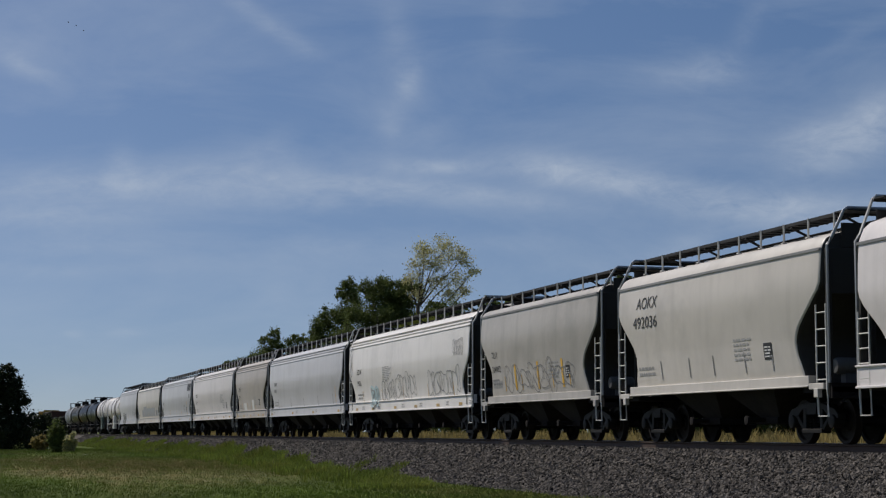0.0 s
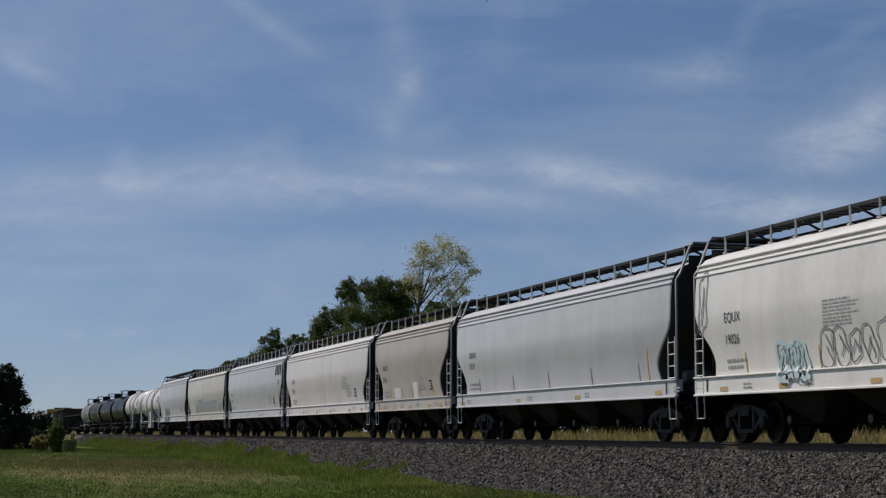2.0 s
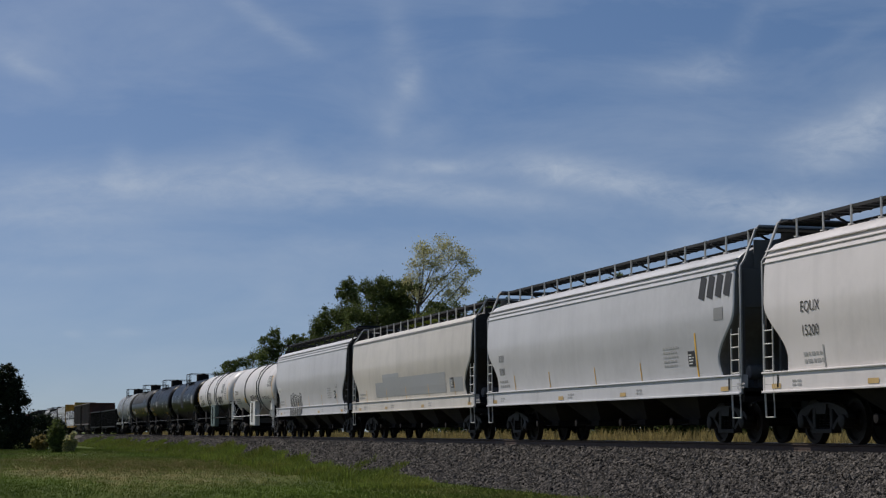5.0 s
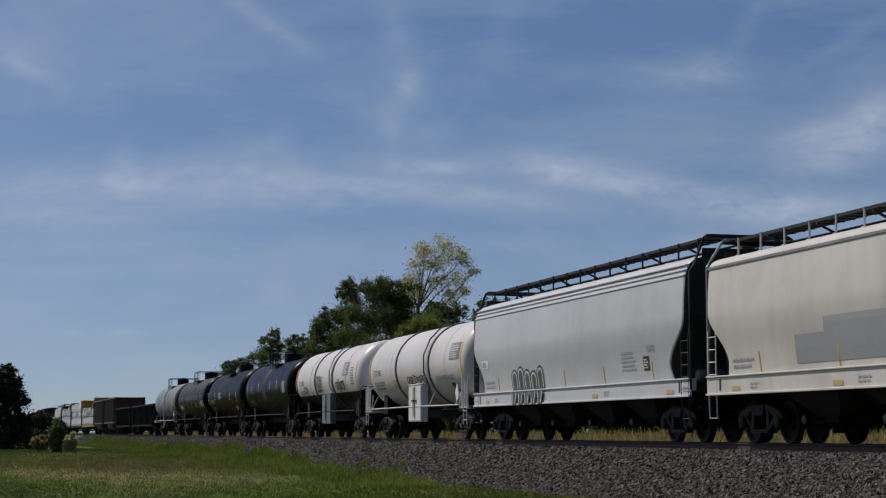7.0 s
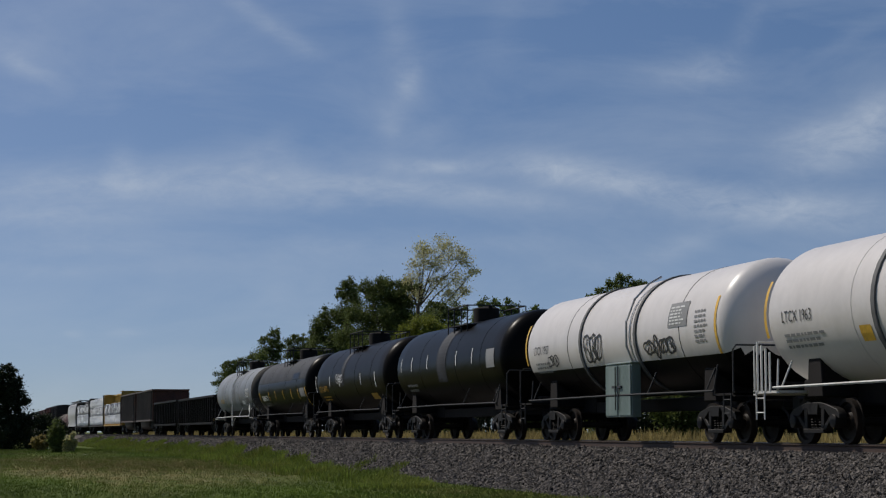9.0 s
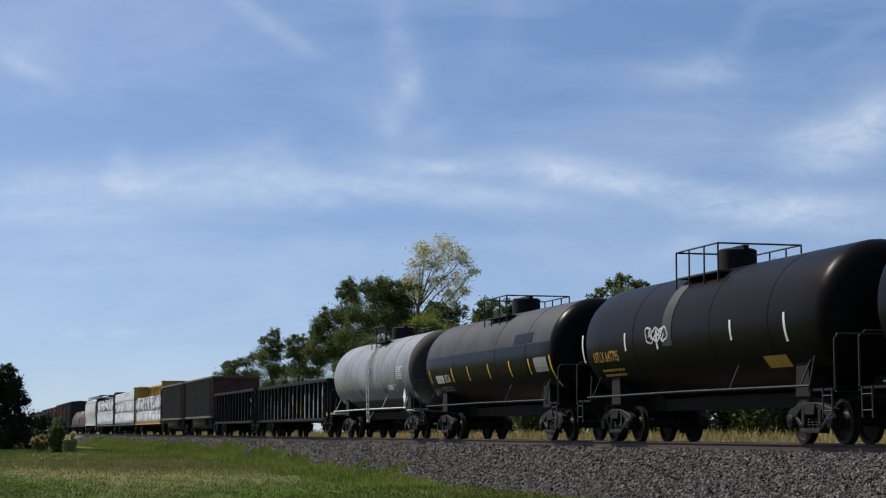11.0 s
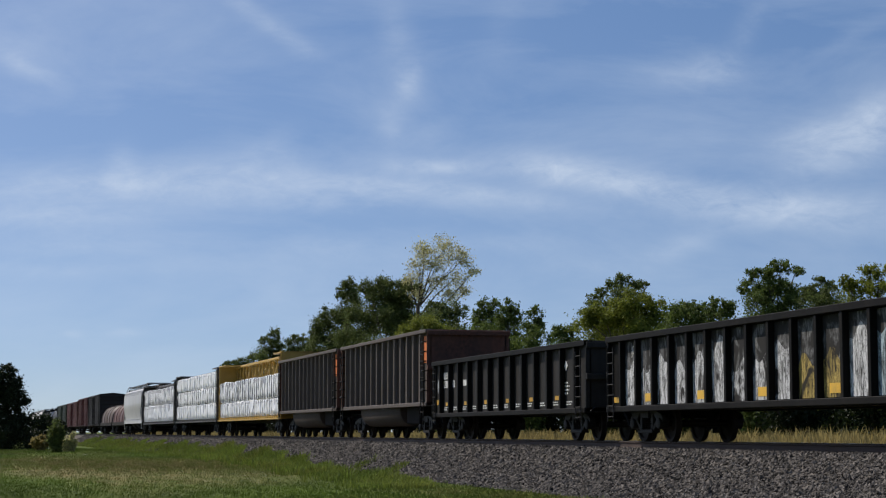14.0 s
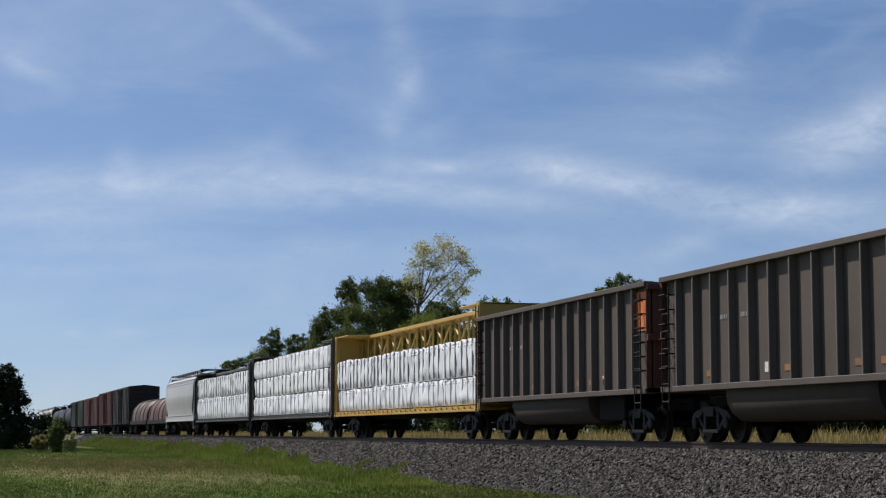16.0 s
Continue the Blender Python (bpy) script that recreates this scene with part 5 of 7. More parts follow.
def gondola(length, z0, z1, ribs, paint, rib_paint, label, seed, rib_d=0.12, fish=0.0, inside="rusty_inside", half=1.48, chord=0.12, rib_w=0.14, trim=None):
    """An open-topped car: floor, sides with upright ribs and a top chord."""
    rng = random.Random(seed)
    car = thing("gondola", label, "gondola", "cars of the freight train")
    h = length / 2
    for s in (-1, 1):
        g = Geo()
        y0, y1 = sorted((s * (half - rib_d), s * (half - rib_d - 0.03)))
        if fish:
            g.prism([(-h, z0), (-h + 2.6, z0), (-h + 4.2, z0 - fish), (h - 4.2, z0 - fish), (h - 2.6, z0), (h, z0), (h, z1), (-h, z1)], y0, y1)
        else:
            g.box(-h, h, y0, y1, z0, z1)
        part("side_sheet", g, M[paint], car)
        g = Geo()
        g.box(-h - 0.02, h + 0.02, min(s * (half - rib_d - 0.08), s * (half + 0.03)), max(s * (half - rib_d - 0.08), s * (half + 0.03)), z1 - chord, z1 + 0.03)
        part("top_chord", g, M[trim or rib_paint], car, bevel=0.012)
        g = Geo()
        g.box(-h, h, min(s * (half - rib_d - 0.06), s * (half + 0.02)), max(s * (half - rib_d - 0.06), s * (half + 0.02)), z0 - 0.02, z0 + 0.12)
        part("side_sill", g, M[trim or rib_paint], car, bevel=0.012)
        for k in range(ribs):
            x = -h + 0.95 + (length - 1.9) * k / (ribs - 1)
            zl = z0
            if fish:
                q = h - abs(x)
                zl = z0 - fish * min(1, max(0, (q - 2.6) / 1.6))
            g = Geo()
            y0, y1 = sorted((s * (half - rib_d - 0.01), s * half))
            g.box(x - rib_w / 2, x + rib_w / 2, y0, y1, zl + 0.04, z1 - chord)
            part("rib", g, M[rib_paint], car, bevel=0.012)
    for s in (-1, 1):
        g = Geo()
        x0, x1 = sorted((s * h, s * (h - 0.05)))
        g.box(x0, x1, -half + 0.03, half - 0.03, z0, z1 + 0.02)
        for z in (z0 + 0.5 * (z1 - z0), z1 - 0.1):
            g.box(min(s * h, s * (h + 0.1)), max(s * h, s * (h + 0.1)), -half + 0.03, half - 0.03, z - 0.08, z + 0.08)
        part("end_wall", g, M[inside if rib_paint.startswith("coal") else paint], car, bevel=0.01)
        for y in (-1, 1):
            g = Geo()
            ladder_geo(g, s * (h - 0.42), y * (half + 0.05), max(0.5, z0 - 0.45), z1 - 0.25, 0.42, 7, 0.018)
            part("ladder", g, M["iron"], car)
    g = Geo()
    g.box(-h, h, -half + 0.1, half - 0.1, z0 + 0.02, z0 + 0.12)
    part("floor_plate", g, M[inside], car)
    running_gear(car, length, length - 3.6)
    return car, rng, h


def flat_face(y):
    def face(z):
        return y
    return face


def gondolas():
    # long gondola with sprayed sides
    c, r, h = gondola(19.5, 0.78, 2.68, 17, "gon_black", "gon_black", "long black ribbed gondola with chalky white graffiti and rough load", 50, 0.15, 0.0, rib_w=0.13)
    step = (19.5 - 1.9) / 16
    side = flat_face(1.335)
    for k in range(16):
        x = -h + 0.95 + step * k + 0.09
        w = step - 0.18
        zt = 1.95 + r.uniform(-0.25, 0.35)
        mat = M["spray_mustard"] if k in (9, 10) else M["spray_blue"] if k in (12, 13) else M["spray_white"]
        decal([(x - 0.02, x + w + 0.02, 0.92, 2.54)], M["spray_thin"], c, side, "smear", off=0.003)
        ring = [(x, 0.92), (x + w, 0.92), (x + w, zt - 0.2)] + [(x + w * (1 - q / 6), zt + 0.16 * math.sin(q * 1.1 + k) - 0.1 * abs(q - 3) / 3) for q in range(1, 6)] + [(x, zt - 0.15)]
        g = Geo()
        g.v = [(px, -1.341, pz) for px, pz in ring]
        g.face(range(len(ring)))
        part("graffiti", g, mat, c)
        if k % 3 == 1:
            decal([(x + 0.25, x + 0.75, 1.0, 1.2)], M["yellow_mark"], c, side, "reflective_stripe", off=0.012)
    words("JCRF", 0.24, M["letter_white"], c, -8.24, 2.2, side, squeeze=0.62)
    words("380", 0.24, M["letter_white"], c, -8.2, 1.66, side, squeeze=0.62)
    decal([(-h + 0.2, -h + 0.85, 1.0, 1.14), (h - 0.9, h - 0.2, 1.0, 1.14)], M["yellow_mark"], c, side, "reflective_stripe", off=0.012)
    g = Geo()
    for k in range(60):
        x, y, s = r.uniform(-h + 0.6, h - 0.6), r.uniform(-1.1, 1.1), r.uniform(0.15, 0.45)
        q = [(x + r.uniform(-s, s), y + r.uniform(-s, s), 2.25 + r.uniform(0, 0.42)) for _ in range(4)]
        g.rings([[p for p in q], [(p[0] + 0.05, p[1] + 0.04, p[2] - 0.3) for p in q]])
    part("scrap_load", g, M["metal_load"], c)
    place(c, -309.9, 19.5)
    # black gondola with stencils
    c, r, h = gondola(16.3, 0.78, 2.70, 13, "gon_grey", "gon_black", "black ribbed gondola with white stencils and amber reflectors", 51, 0.15, 0.0, rib_w=0.13)
    step = (16.3 - 1.9) / 12
    side = flat_face(1.335)
    g = Geo()
    g.turned([(0.0, 0.0), (0.0, 0.2), (0.01, 0.2), (0.01, 0.0)], (0, 0, 0), 18, "y")
    emblem = g.mesh("emblem", M["letter_white"])
    put("emblem", emblem, c, Matrix.Translation((-h + 0.5, -1.36, 1.85)) @ Matrix.Diagonal((0.9, 1, 1.4, 1)))
    x = -h + 1.08
    decal([(x, x + 0.6, 2.08, 2.32), (x, x + 0.6, 1.78, 2.02), (x + step, x + step + 0.25, 1.78, 2.02), (x + 2.1 * step, x + 2.1 * step + 0.4, 1.8, 2.0)], M["letter_white"], c, side, "stencil", off=0.006)
    words("CIGX", 0.17, M["letter_black"], c, x + 0.05, 2.12, side, squeeze=0.78)
    words("8011", 0.17, M["letter_black"], c, x + 0.06, 1.82, side, squeeze=0.85)
    words("39", 0.17, M["letter_black"], c, x + step + 0.03, 1.82, side, squeeze=0.7)
    decal([(-h + 0.15, -h + 0.5, 1.2, 1.38)], M["amber"], c, side, "reflective_stripe", off=0.012)
    for k in range(12):
        xx = -h + 1.15 + step * k
        decal(small_print(r, xx, xx + 0.5, 1.0, 1.14, 2), M["letter_white"], c, side, off=0.006)
        if k % 2 == 0:
            decal([(xx + 0.2, xx + 0.55, 1.15, 1.27)], M["amber"], c, side, "reflective_stripe", off=0.012)
    decal(small_print(r, h - 2.2, h - 1.6, 1.3, 1.7, 4), M["letter_white"], c, side, off=0.006)
    g = Geo()
    g.prism([(h - 1.95, 1.95), (h - 1.8, 2.1), (h - 1.95, 2.25), (h - 2.1, 2.1)], -1.352, -1.342)
    part("placard", g, M["letter_white"], c)
    place(c, -327.9, 16.3)
    # two bathtub coal gondolas
    for k, left in enumerate((-343.4, -359.4)):
        L = 15.0
        c, r, h = gondola(L, 1.20, 3.92, 14, "coal_side", "coal_rib", "brown-grey bathtub coal gondola with an orange rotary end", 52 + k, 0.16, 0.0, half=1.58, chord=0.10, rib_w=0.07, trim="coal_side")
        for s in (-1, 1):
            g = Geo()
            prof = [(0.62 * s, 1.2), (1.40 * s, 1.2), (1.42 * s, 1.08), (1.39 * s, 0.88), (1.28 * s, 0.66), (1.05 * s, 0.50), (0.75 * s, 0.46), (0.60 * s, 0.52)]
            b0, b1 = -4.2, 2.7
            g.rings([[(b0, y * 0.96, z) for y, z in prof], [(b0 + 0.12, y, z) for y, z in prof], [(b1 - 0.12, y, z) for y, z in prof], [(b1, y * 0.96, z) for y, z in prof]])
            part("tub", g, M["tub"], c, "dusty rounded tub bottom", smooth=40)
        g = Geo()
        g.box(3.1, 5.0, -1.2, 1.2, 0.55, 1.2)
        part("brake_rigging", g, M["under"], c, bevel=0.03)
        side = flat_face(1.425)
        decal([(h - 0.93, h - 0.05, 2.75, 3.72)], M["orange"], c, side, "rotary_end_panel", "orange rotary coupler panel", off=0.02)
        for xx in r.sample(range(1, 12), 4):
            q = -h + 0.95 + (L - 1.9) / 13 * xx + 0.45
            decal([(q, q + 0.28, 1.5, 1.64)], M["rust_mark"], c, side, "reflective_stripe")
        q = -h + 0.95 + (L - 1.9) / 13 * (4 if k == 0 else 10) + 0.5
        decal([(q, q + 0.25, 1.5, 1.72)], M["letter_white"], c, side, "stencil")
        decal(small_print(r, -h + 3.2, -h + 3.6, 2.75, 2.95, 1) + small_print(r, -h + 4.3, -h + 4.7, 2.75, 2.95, 1), M["letter_grey"], c, side)
        for e in (-1, 1):
            g = Geo()
            for z in (1.75, 2.1, 2.45, 2.8, 3.15, 3.5):
                g.tube([(e * (h - 0.12), -1.40, z), (e * (h - 0.12), -1.66, z), (e * (h - 0.5), -1.66, z), (e * (h - 0.5), -1.40, z)], 0.018, 5)
            part("grab_iron", g, M["iron"], c)
            g = Geo()
            g.prism([(e * (h - 0.02), 1.22), (e * (h - 0.85), 1.22), (e * (h - 0.85), 2.0), (e * (h - 0.6), 2.25), (e * (h - 0.02), 2.3)], -1.41, -1.392)
            part("end_recess", g, M["under"], c)
        place(c, left, L)


# ---------------------------------------------------------------- centerbeam lumber cars


def lumber_car(L, paint, label, seed, tiers, loads, top=4.48, half=1.42):
    """Bulkhead ends, a central truss and wrapped stacks of lumber on both sides."""
    rng = random.Random(seed)
    car = thing("centerbeam_car", label, "lumber car", "cars of the freight train")
    h = L / 2
    g = Geo()
    g.box(-h, h, -half, half, 1.02, 1.12)
    for k in range(int(L / 0.75)):
        x = -h + 0.4 + 0.75 * k
        g.box(x - 0.10, x + 0.10, -half - 0.04, half + 0.04, 0.98, 1.10)
    part("deck", g, M[paint], car)
    for s in (-1, 1):
        g = Geo()
        y0, y1 = sorted((s * (half - 0.05), s * (half + 0.06)))
        g.box(-h, h, y0, y1, 0.92, 1.0)
        part("side_sill", g, M[paint], car, bevel=0.01)
    for s in (-1, 1):
        g = Geo()
        x0, x1 = sorted((s * (h - 0.28), s * h))
        g.box(x0, x1, -half, half, 1.05, top)
        g.box(min(s * (h - 0.34), s * (h + 0.02)), max(s * (h - 0.34), s * (h + 0.02)), -half - 0.03, -half + 0.12, 1.0, top + 0.02)
        g.box(min(s * (h - 0.34), s * (h + 0.02)), max(s * (h - 0.34), s * (h + 0.02)), half - 0.12, half + 0.03, 1.0, top + 0.02)
        g.box(min(s * (h - 2.6), s * h), max(s * (h - 2.6), s * h), -half, half, top - 0.06, top)
        part("bulkhead", g, M[paint], car, bevel=0.012)
        g = Geo()
        ladder_geo(g, s * (h - 0.15), -half - 0.06, 0.7, top - 0.1, 0.36, 9, 0.016)
        part("ladder", g, M["iron"], car)
    g = Geo()
    g.box(-h + 0.3, h - 0.3, -0.42, 0.42, top - 0.13, top)
    part("top_beam", g, M[paint], car, bevel=0.015)
    n = int(L / 1.25)
    for k in range(n + 1):
        x = -h + 0.4 + (L - 0.8) * k / n
        g = Geo()
        for y in (-0.32, 0.32):
            g.tube([(x, y, 1.1), (x, y * 0.8, top - 0.1)], 0.05, 4)
        part("post", g, M[paint], car)
        if k < n:
            g = Geo()
            x2 = x + (L - 0.8) / n
            g.tube([(x, -0.2, top - 0.9 if k % 2 else top - 0.1), (x2, -0.2, top - 0.1 if k % 2 else top - 0.9)], 0.04, 4)
            part("brace", g, M[paint], car)
    # wrapped bundles: each a soft-edged block with sagging paper
    inner = L - 0.85
    z = 1.14
    for t, hgt in enumerate(tiers):
        count = loads[t % len(loads)]
        for s in (-1, 1):
            for k in range(count):
                w = inner / count
                x0 = -inner / 2 + w * k + 0.02
                x1 = x0 + w - 0.04
                hh = hgt * rng.uniform(0.97, 1.03) if t == len(tiers) - 1 else hgt
                nx, nz = 12, 8
                rings = []
                y_out = half - 0.02 + rng.uniform(-0.03, 0.03)
                for j in range(nz + 1):
                    v = j / nz
                    zz = z + 0.02 + (hh - 0.05) * v
                    ring = []
                    for i in range(nx + 1):
                        x = x0 + (x1 - x0) * i / nx
                        sag = 0.06 * noise.noise((x * 2.3 + seed, zz * 1.7, s * 3.0)) + 0.045 * noise.noise((x * 6, zz * 2.6, seed))
                        edge = 0.07 if j in (0, nz) else (0.02 if j in (1, nz - 1) else 0.0)
                        ring.append((x + 0.02 * noise.noise((zz * 3, x, seed)), s * (y_out - edge + sag), zz + (0.09 * noise.noise((x * 2.2, seed, t)) if j == nz else 0)))
                    for i in range(nx + 1):
                        x = x1 + (x0 - x1) * i / nx
                        ring.append((x, s * 0.36, zz))
                    rings.append(ring)
                g = Geo()
                g.rings(rings)
                b = part("lumber_pack", g, M["wrap"], car, "lumber bundle in white plastic wrap", smooth=35)
                if s < 0:
                    for q in range(3):
                        x = x0 + (x1 - x0) * (0.2 + 0.3 * q)
                        g = Geo()
                        g.box(x - 0.012, x + 0.012, -y_out - 0.035, -y_out + 0.02, z + 0.03, z + hh - 0.05)
                        part("strap", g, M["wrap_print"] if t % 2 else M["wrap"], b)
                    rects = small_print(rng, x0 + 0.1, x1 - 0.1, z + hh * 0.78, z + hh * 0.95, 2)
                    decal(rects[::2], M["wrap_print"], b, flat_face(y_out), "stencil", off=0.04)
        z += hgt
    running_gear(car, L, L - 5.0)
    return car


def lumber():
    c = lumber_car(23.4, "beam_yellow", "yellow centerbeam flatcar loaded with two tiers of wrapped lumber", 60, (0.95, 1.28), (10,))
    place(c, -382.9, 23.4)
    c = lumber_car(23.0, "beam_dark", "dark centerbeam flatcar stacked to the top with wrapped lumber", 61, (1.05, 1.05, 1.0), (6,))
    place(c, -406.6, 23.0)
    c = lumber_car(24.2, "beam_dark", "dark centerbeam flatcar with white wrapped lumber bundles", 62, (1.4, 1.35), (8,), 4.3)
    place(c, -431.7, 24.2)


# ---------------------------------------------------------------- far cars: coil cars and boxcars


def coil_car(L, paint, label, seed):
    car = thing("coil_car", label, "freight car", "cars of the freight train")
    h = L / 2
    g = Geo()
    g.box(-h, h, -1.45, 1.45, 0.95, 1.3)
    part("deck", g, M["under"], car, bevel=0.02)
    for s in (-1, 1):
        g = Geo()
        ring = [(1.42 * math.cos(math.pi * k / 14), 1.3 + 1.9 * math.sin(math.pi * k / 14) ** 0.8) for k in range(15)]
        cx = s * h * 0.47
        w = h * 0.40
        g.rings([[(cx - w, y * 0.9, 1.3 + (z - 1.3) * 0.88) for y, z in ring], [(cx - w + 0.35, y, z) for y, z in ring],
                 [(cx + w - 0.35, y, z) for y, z in ring], [(cx + w, y * 0.9, 1.3 + (z - 1.3) * 0.88) for y, z in ring]])
        part("hood", g, M[paint], car, smooth=40)
        g = Geo()
        for e in (-0.5, 0.5):
            g.tube([(cx + e * w, y * 1.02, 1.3 + (z - 1.3) * 1.02) for y, z in ring], 0.04, 5)
        part("hood_rib", g, M[paint], car)
    running_gear(car, L, L - 3.6)
    return car


def boxcar(L, paint, label, seed, top=4.6):
    car = thing("boxcar", label, "boxcar", "cars of the freight train")
    h = L / 2
    g = Geo()
    roof = [(-1.5, 1.05), (1.5, 1.05), (1.5, top - 0.15), (0.0, top), (-1.5, top - 0.15)]
    g.rings([[(-h, y, z) for y, z in roof], [(h, y, z) for y, z in roof]])
    part("body", g, M[paint], car, bevel=0.015)
    for s in (-1, 1):
        for k in range(12):
            x = -h + 0.5 + (L - 1.0) * k / 11
            if abs(x) < 1.8:
                continue
            g = Geo()
            g.box(x - 0.05, x + 0.05, min(s * 1.49, s * 1.56), max(s * 1.49, s * 1.56), 1.1, top - 0.2)
            part("side_post", g, M[paint], car)
        g = Geo()
        g.box(-1.6, 1.6, min(s * 1.5, s * 1.58), max(s * 1.5, s * 1.58), 1.1, top - 0.35)
        for x in (-1.0, -0.2, 0.6, 1.3):
            g.box(x - 0.03, x + 0.03, min(s * 1.57, s * 1.63), max(s * 1.57, s * 1.63), 1.15, top - 0.4)
        part("sliding_door", g, M[paint], car, bevel=0.01)
        g = Geo()
        for z in (top - 0.33, 1.08):
            g.box(-4.2, 2.0, min(s * 1.5, s * 1.62), max(s * 1.5, s * 1.62), z - 0.04, z + 0.04)
        part("door_track", g, M["under"], car)
    for e in (-1, 1):
        g = Geo()
        for k in range(8):
            z = 1.3 + (top - 1.7) * k / 7
            g.box(min(e * h, e * (h + 0.07)), max(e * h, e * (h + 0.07)), -1.4, 1.4, z - 0.08, z + 0.08)
        part("end_corrugation", g, M["box_black"], car, bevel=0.03)
        g = Geo()
        ladder_geo(g, e * (h - 0.35), -1.57, 0.6, top - 0.3, 0.4, 9, 0.018)
        part("ladder", g, M["iron"], car)
    running_gear(car, L, L - 4.4)
    return car


def far_cars():
    place(coil_car(14.8, "hood_pink", "faded red coil car with two rounded hoods", 70), -466.0, 14.8)
    place(coil_car(15.0, "hood_tan", "tan coil car with two rounded hoods", 71), -482.2, 15.0)
    place(boxcar(18.6, "box_black", "dark brown boxcar with sliding door", 72, 4.9), -502.0, 18.6)
    place(boxcar(18.8, "box_red", "oxide red boxcar with sliding door", 73, 4.9), -522.0, 18.8)
    place(boxcar(25.0, "box_red", "long oxide red boxcar with sliding door", 74, 4.7), -548.2, 25.0)
    place(boxcar(26.0, "box_green", "long dark green boxcar with sliding door", 75, 4.7), -575.3, 26.0)


hoppers()
tanks()
gondolas()
lumber()
far_cars()


# ---------------------------------------------------------------- ground, track bed and track


def ground_height(x, y):
    if y < 20:
        z = FIELD_Z
    elif y < 30:
        z = FIELD_Z + (y - 20) / 10 * 0.95
    else:
        z = -0.30
    return z + 0.06 * noise.noise((x * 0.05, y * 0.07, 0.3))


def ground():
    xs = [-4000, -2000, -1000, -600, -400] + [-300 + 5 * k for k in range(73)] + [100, 300, 1000, 4000]
    ys = [-4000, -1000, -300, -100, -40, -20] + [-14 + 2 * k for k in range(30)] + [60, 80, 120, 200, 400, 1000, 4000]
    g = Geo()
    for y in ys:
        for x in xs:
            g.v.append((x, y, ground_height(x, y)))
    n = len(xs)
    for j in range(len(ys) - 1):
        for i in range(n - 1):
            g.face((j * n + i, j * n + i + 1, (j + 1) * n + i + 1, (j + 1) * n + i))
    ob = part("ground", g, M["soil"], None, smooth=60)
    tagged(ob, "mown lawn and field beside the railway line", "ground", kind="structure")
    # ballast bed: level top, sloping shoulders
    prof = [(13.9, -1.45), (14.2, -1.22), (15.2, -0.74), (16.1, -0.27), (16.4, -0.20), (17.1, -0.19), (17.9, -0.20), (18.7, -0.19), (19.4, -0.20), (19.8, -0.28), (21.6, -1.05), (22.0, -1.3)]
    g = Geo()
    bx = [-1500, -800, -500, -350] + [-260 + 1.0 * k for k in range(271)] + [40, 100, 400, 1500]
    for x in bx:
        for y, z in prof:
            w = 0.0 if y in (13.9, 22.0) else 1.0
            g.v.append((x, y + 0.03 * w * noise.noise((x * 0.3, y, 5)), z + w * 0.02 * noise.noise((x * 0.9, y * 1.3, 2))))
    k = len(prof)
    for i in range(len(bx) - 1):
        for j in range(k - 1):
            g.face((i * k + j, i * k + j + 1, (i + 1) * k + j + 1, (i + 1) * k + j))
    ob = part("track_bed", g, M["ballast"], None, smooth=60)
    tagged(ob, "sloping bed of grey crushed stone under the track", "ballast", kind="structure")


def bed_z(y):
    return interp([(14.0, -1.3), (14.2, -1.22), (15.2, -0.74), (16.1, -0.27), (16.4, -0.20), (19.4, -0.20), (19.8, -0.28), (21.6, -1.05)], y)


def stones():
    """Loose crushed stone on the near shoulder, thicker where the bed comes closest."""
    rs = np.random.RandomState(3)
    n = 125000
    d = 24 + 216 * rs.rand(n) ** 2.0
    x = -d + 0.0
    y = 13.7 + 3.25 * rs.rand(n)
    base = np.array([[1, 0, 0], [-1, 0, 0], [0, 1, 0], [0, -1, 0], [0, 0, 1], [0, 0, -1]], float)
    faces = np.array([[0, 2, 4], [2, 1, 4], [1, 3, 4], [3, 0, 4], [2, 0, 5], [1, 2, 5], [3, 1, 5], [0, 3, 5]])
    size = (0.014 + 0.030 * rs.rand(n) ** 1.4) * (1 + d / 110)
    jit = base[None] * (0.7 + 0.6 * rs.rand(n, 6, 1)) + 0.25 * rs.randn(n, 6, 3)
    a = rs.rand(n) * 6.28
    c, s = np.cos(a)[:, None], np.sin(a)[:, None]
    p = np.stack([jit[..., 0] * c - jit[..., 1] * s, jit[..., 0] * s + jit[..., 1] * c, jit[..., 2] * 0.8], -1) * size[:, None, None]
    z = np.interp(y, [13.7, 14.2, 15.2, 16.1, 16.4, 17.0], [-1.26, -1.22, -0.74, -0.27, -0.20, -0.20])
    p += np.stack([x, y, z + 0.012], -1)[:, None, :]
    me = bpy.data.meshes.new("ballast_stones")
    me.from_pydata(p.reshape(-1, 3).tolist(), [], (faces[None] + 6 * np.arange(n)[:, None, None]).reshape(-1, 3).tolist())
    me.materials.append(M["stone"])
    ob = put("ballast_stones", me)
    tagged(ob, "loose grey crushed stones on the track bed", "gravel", kind="stuff")


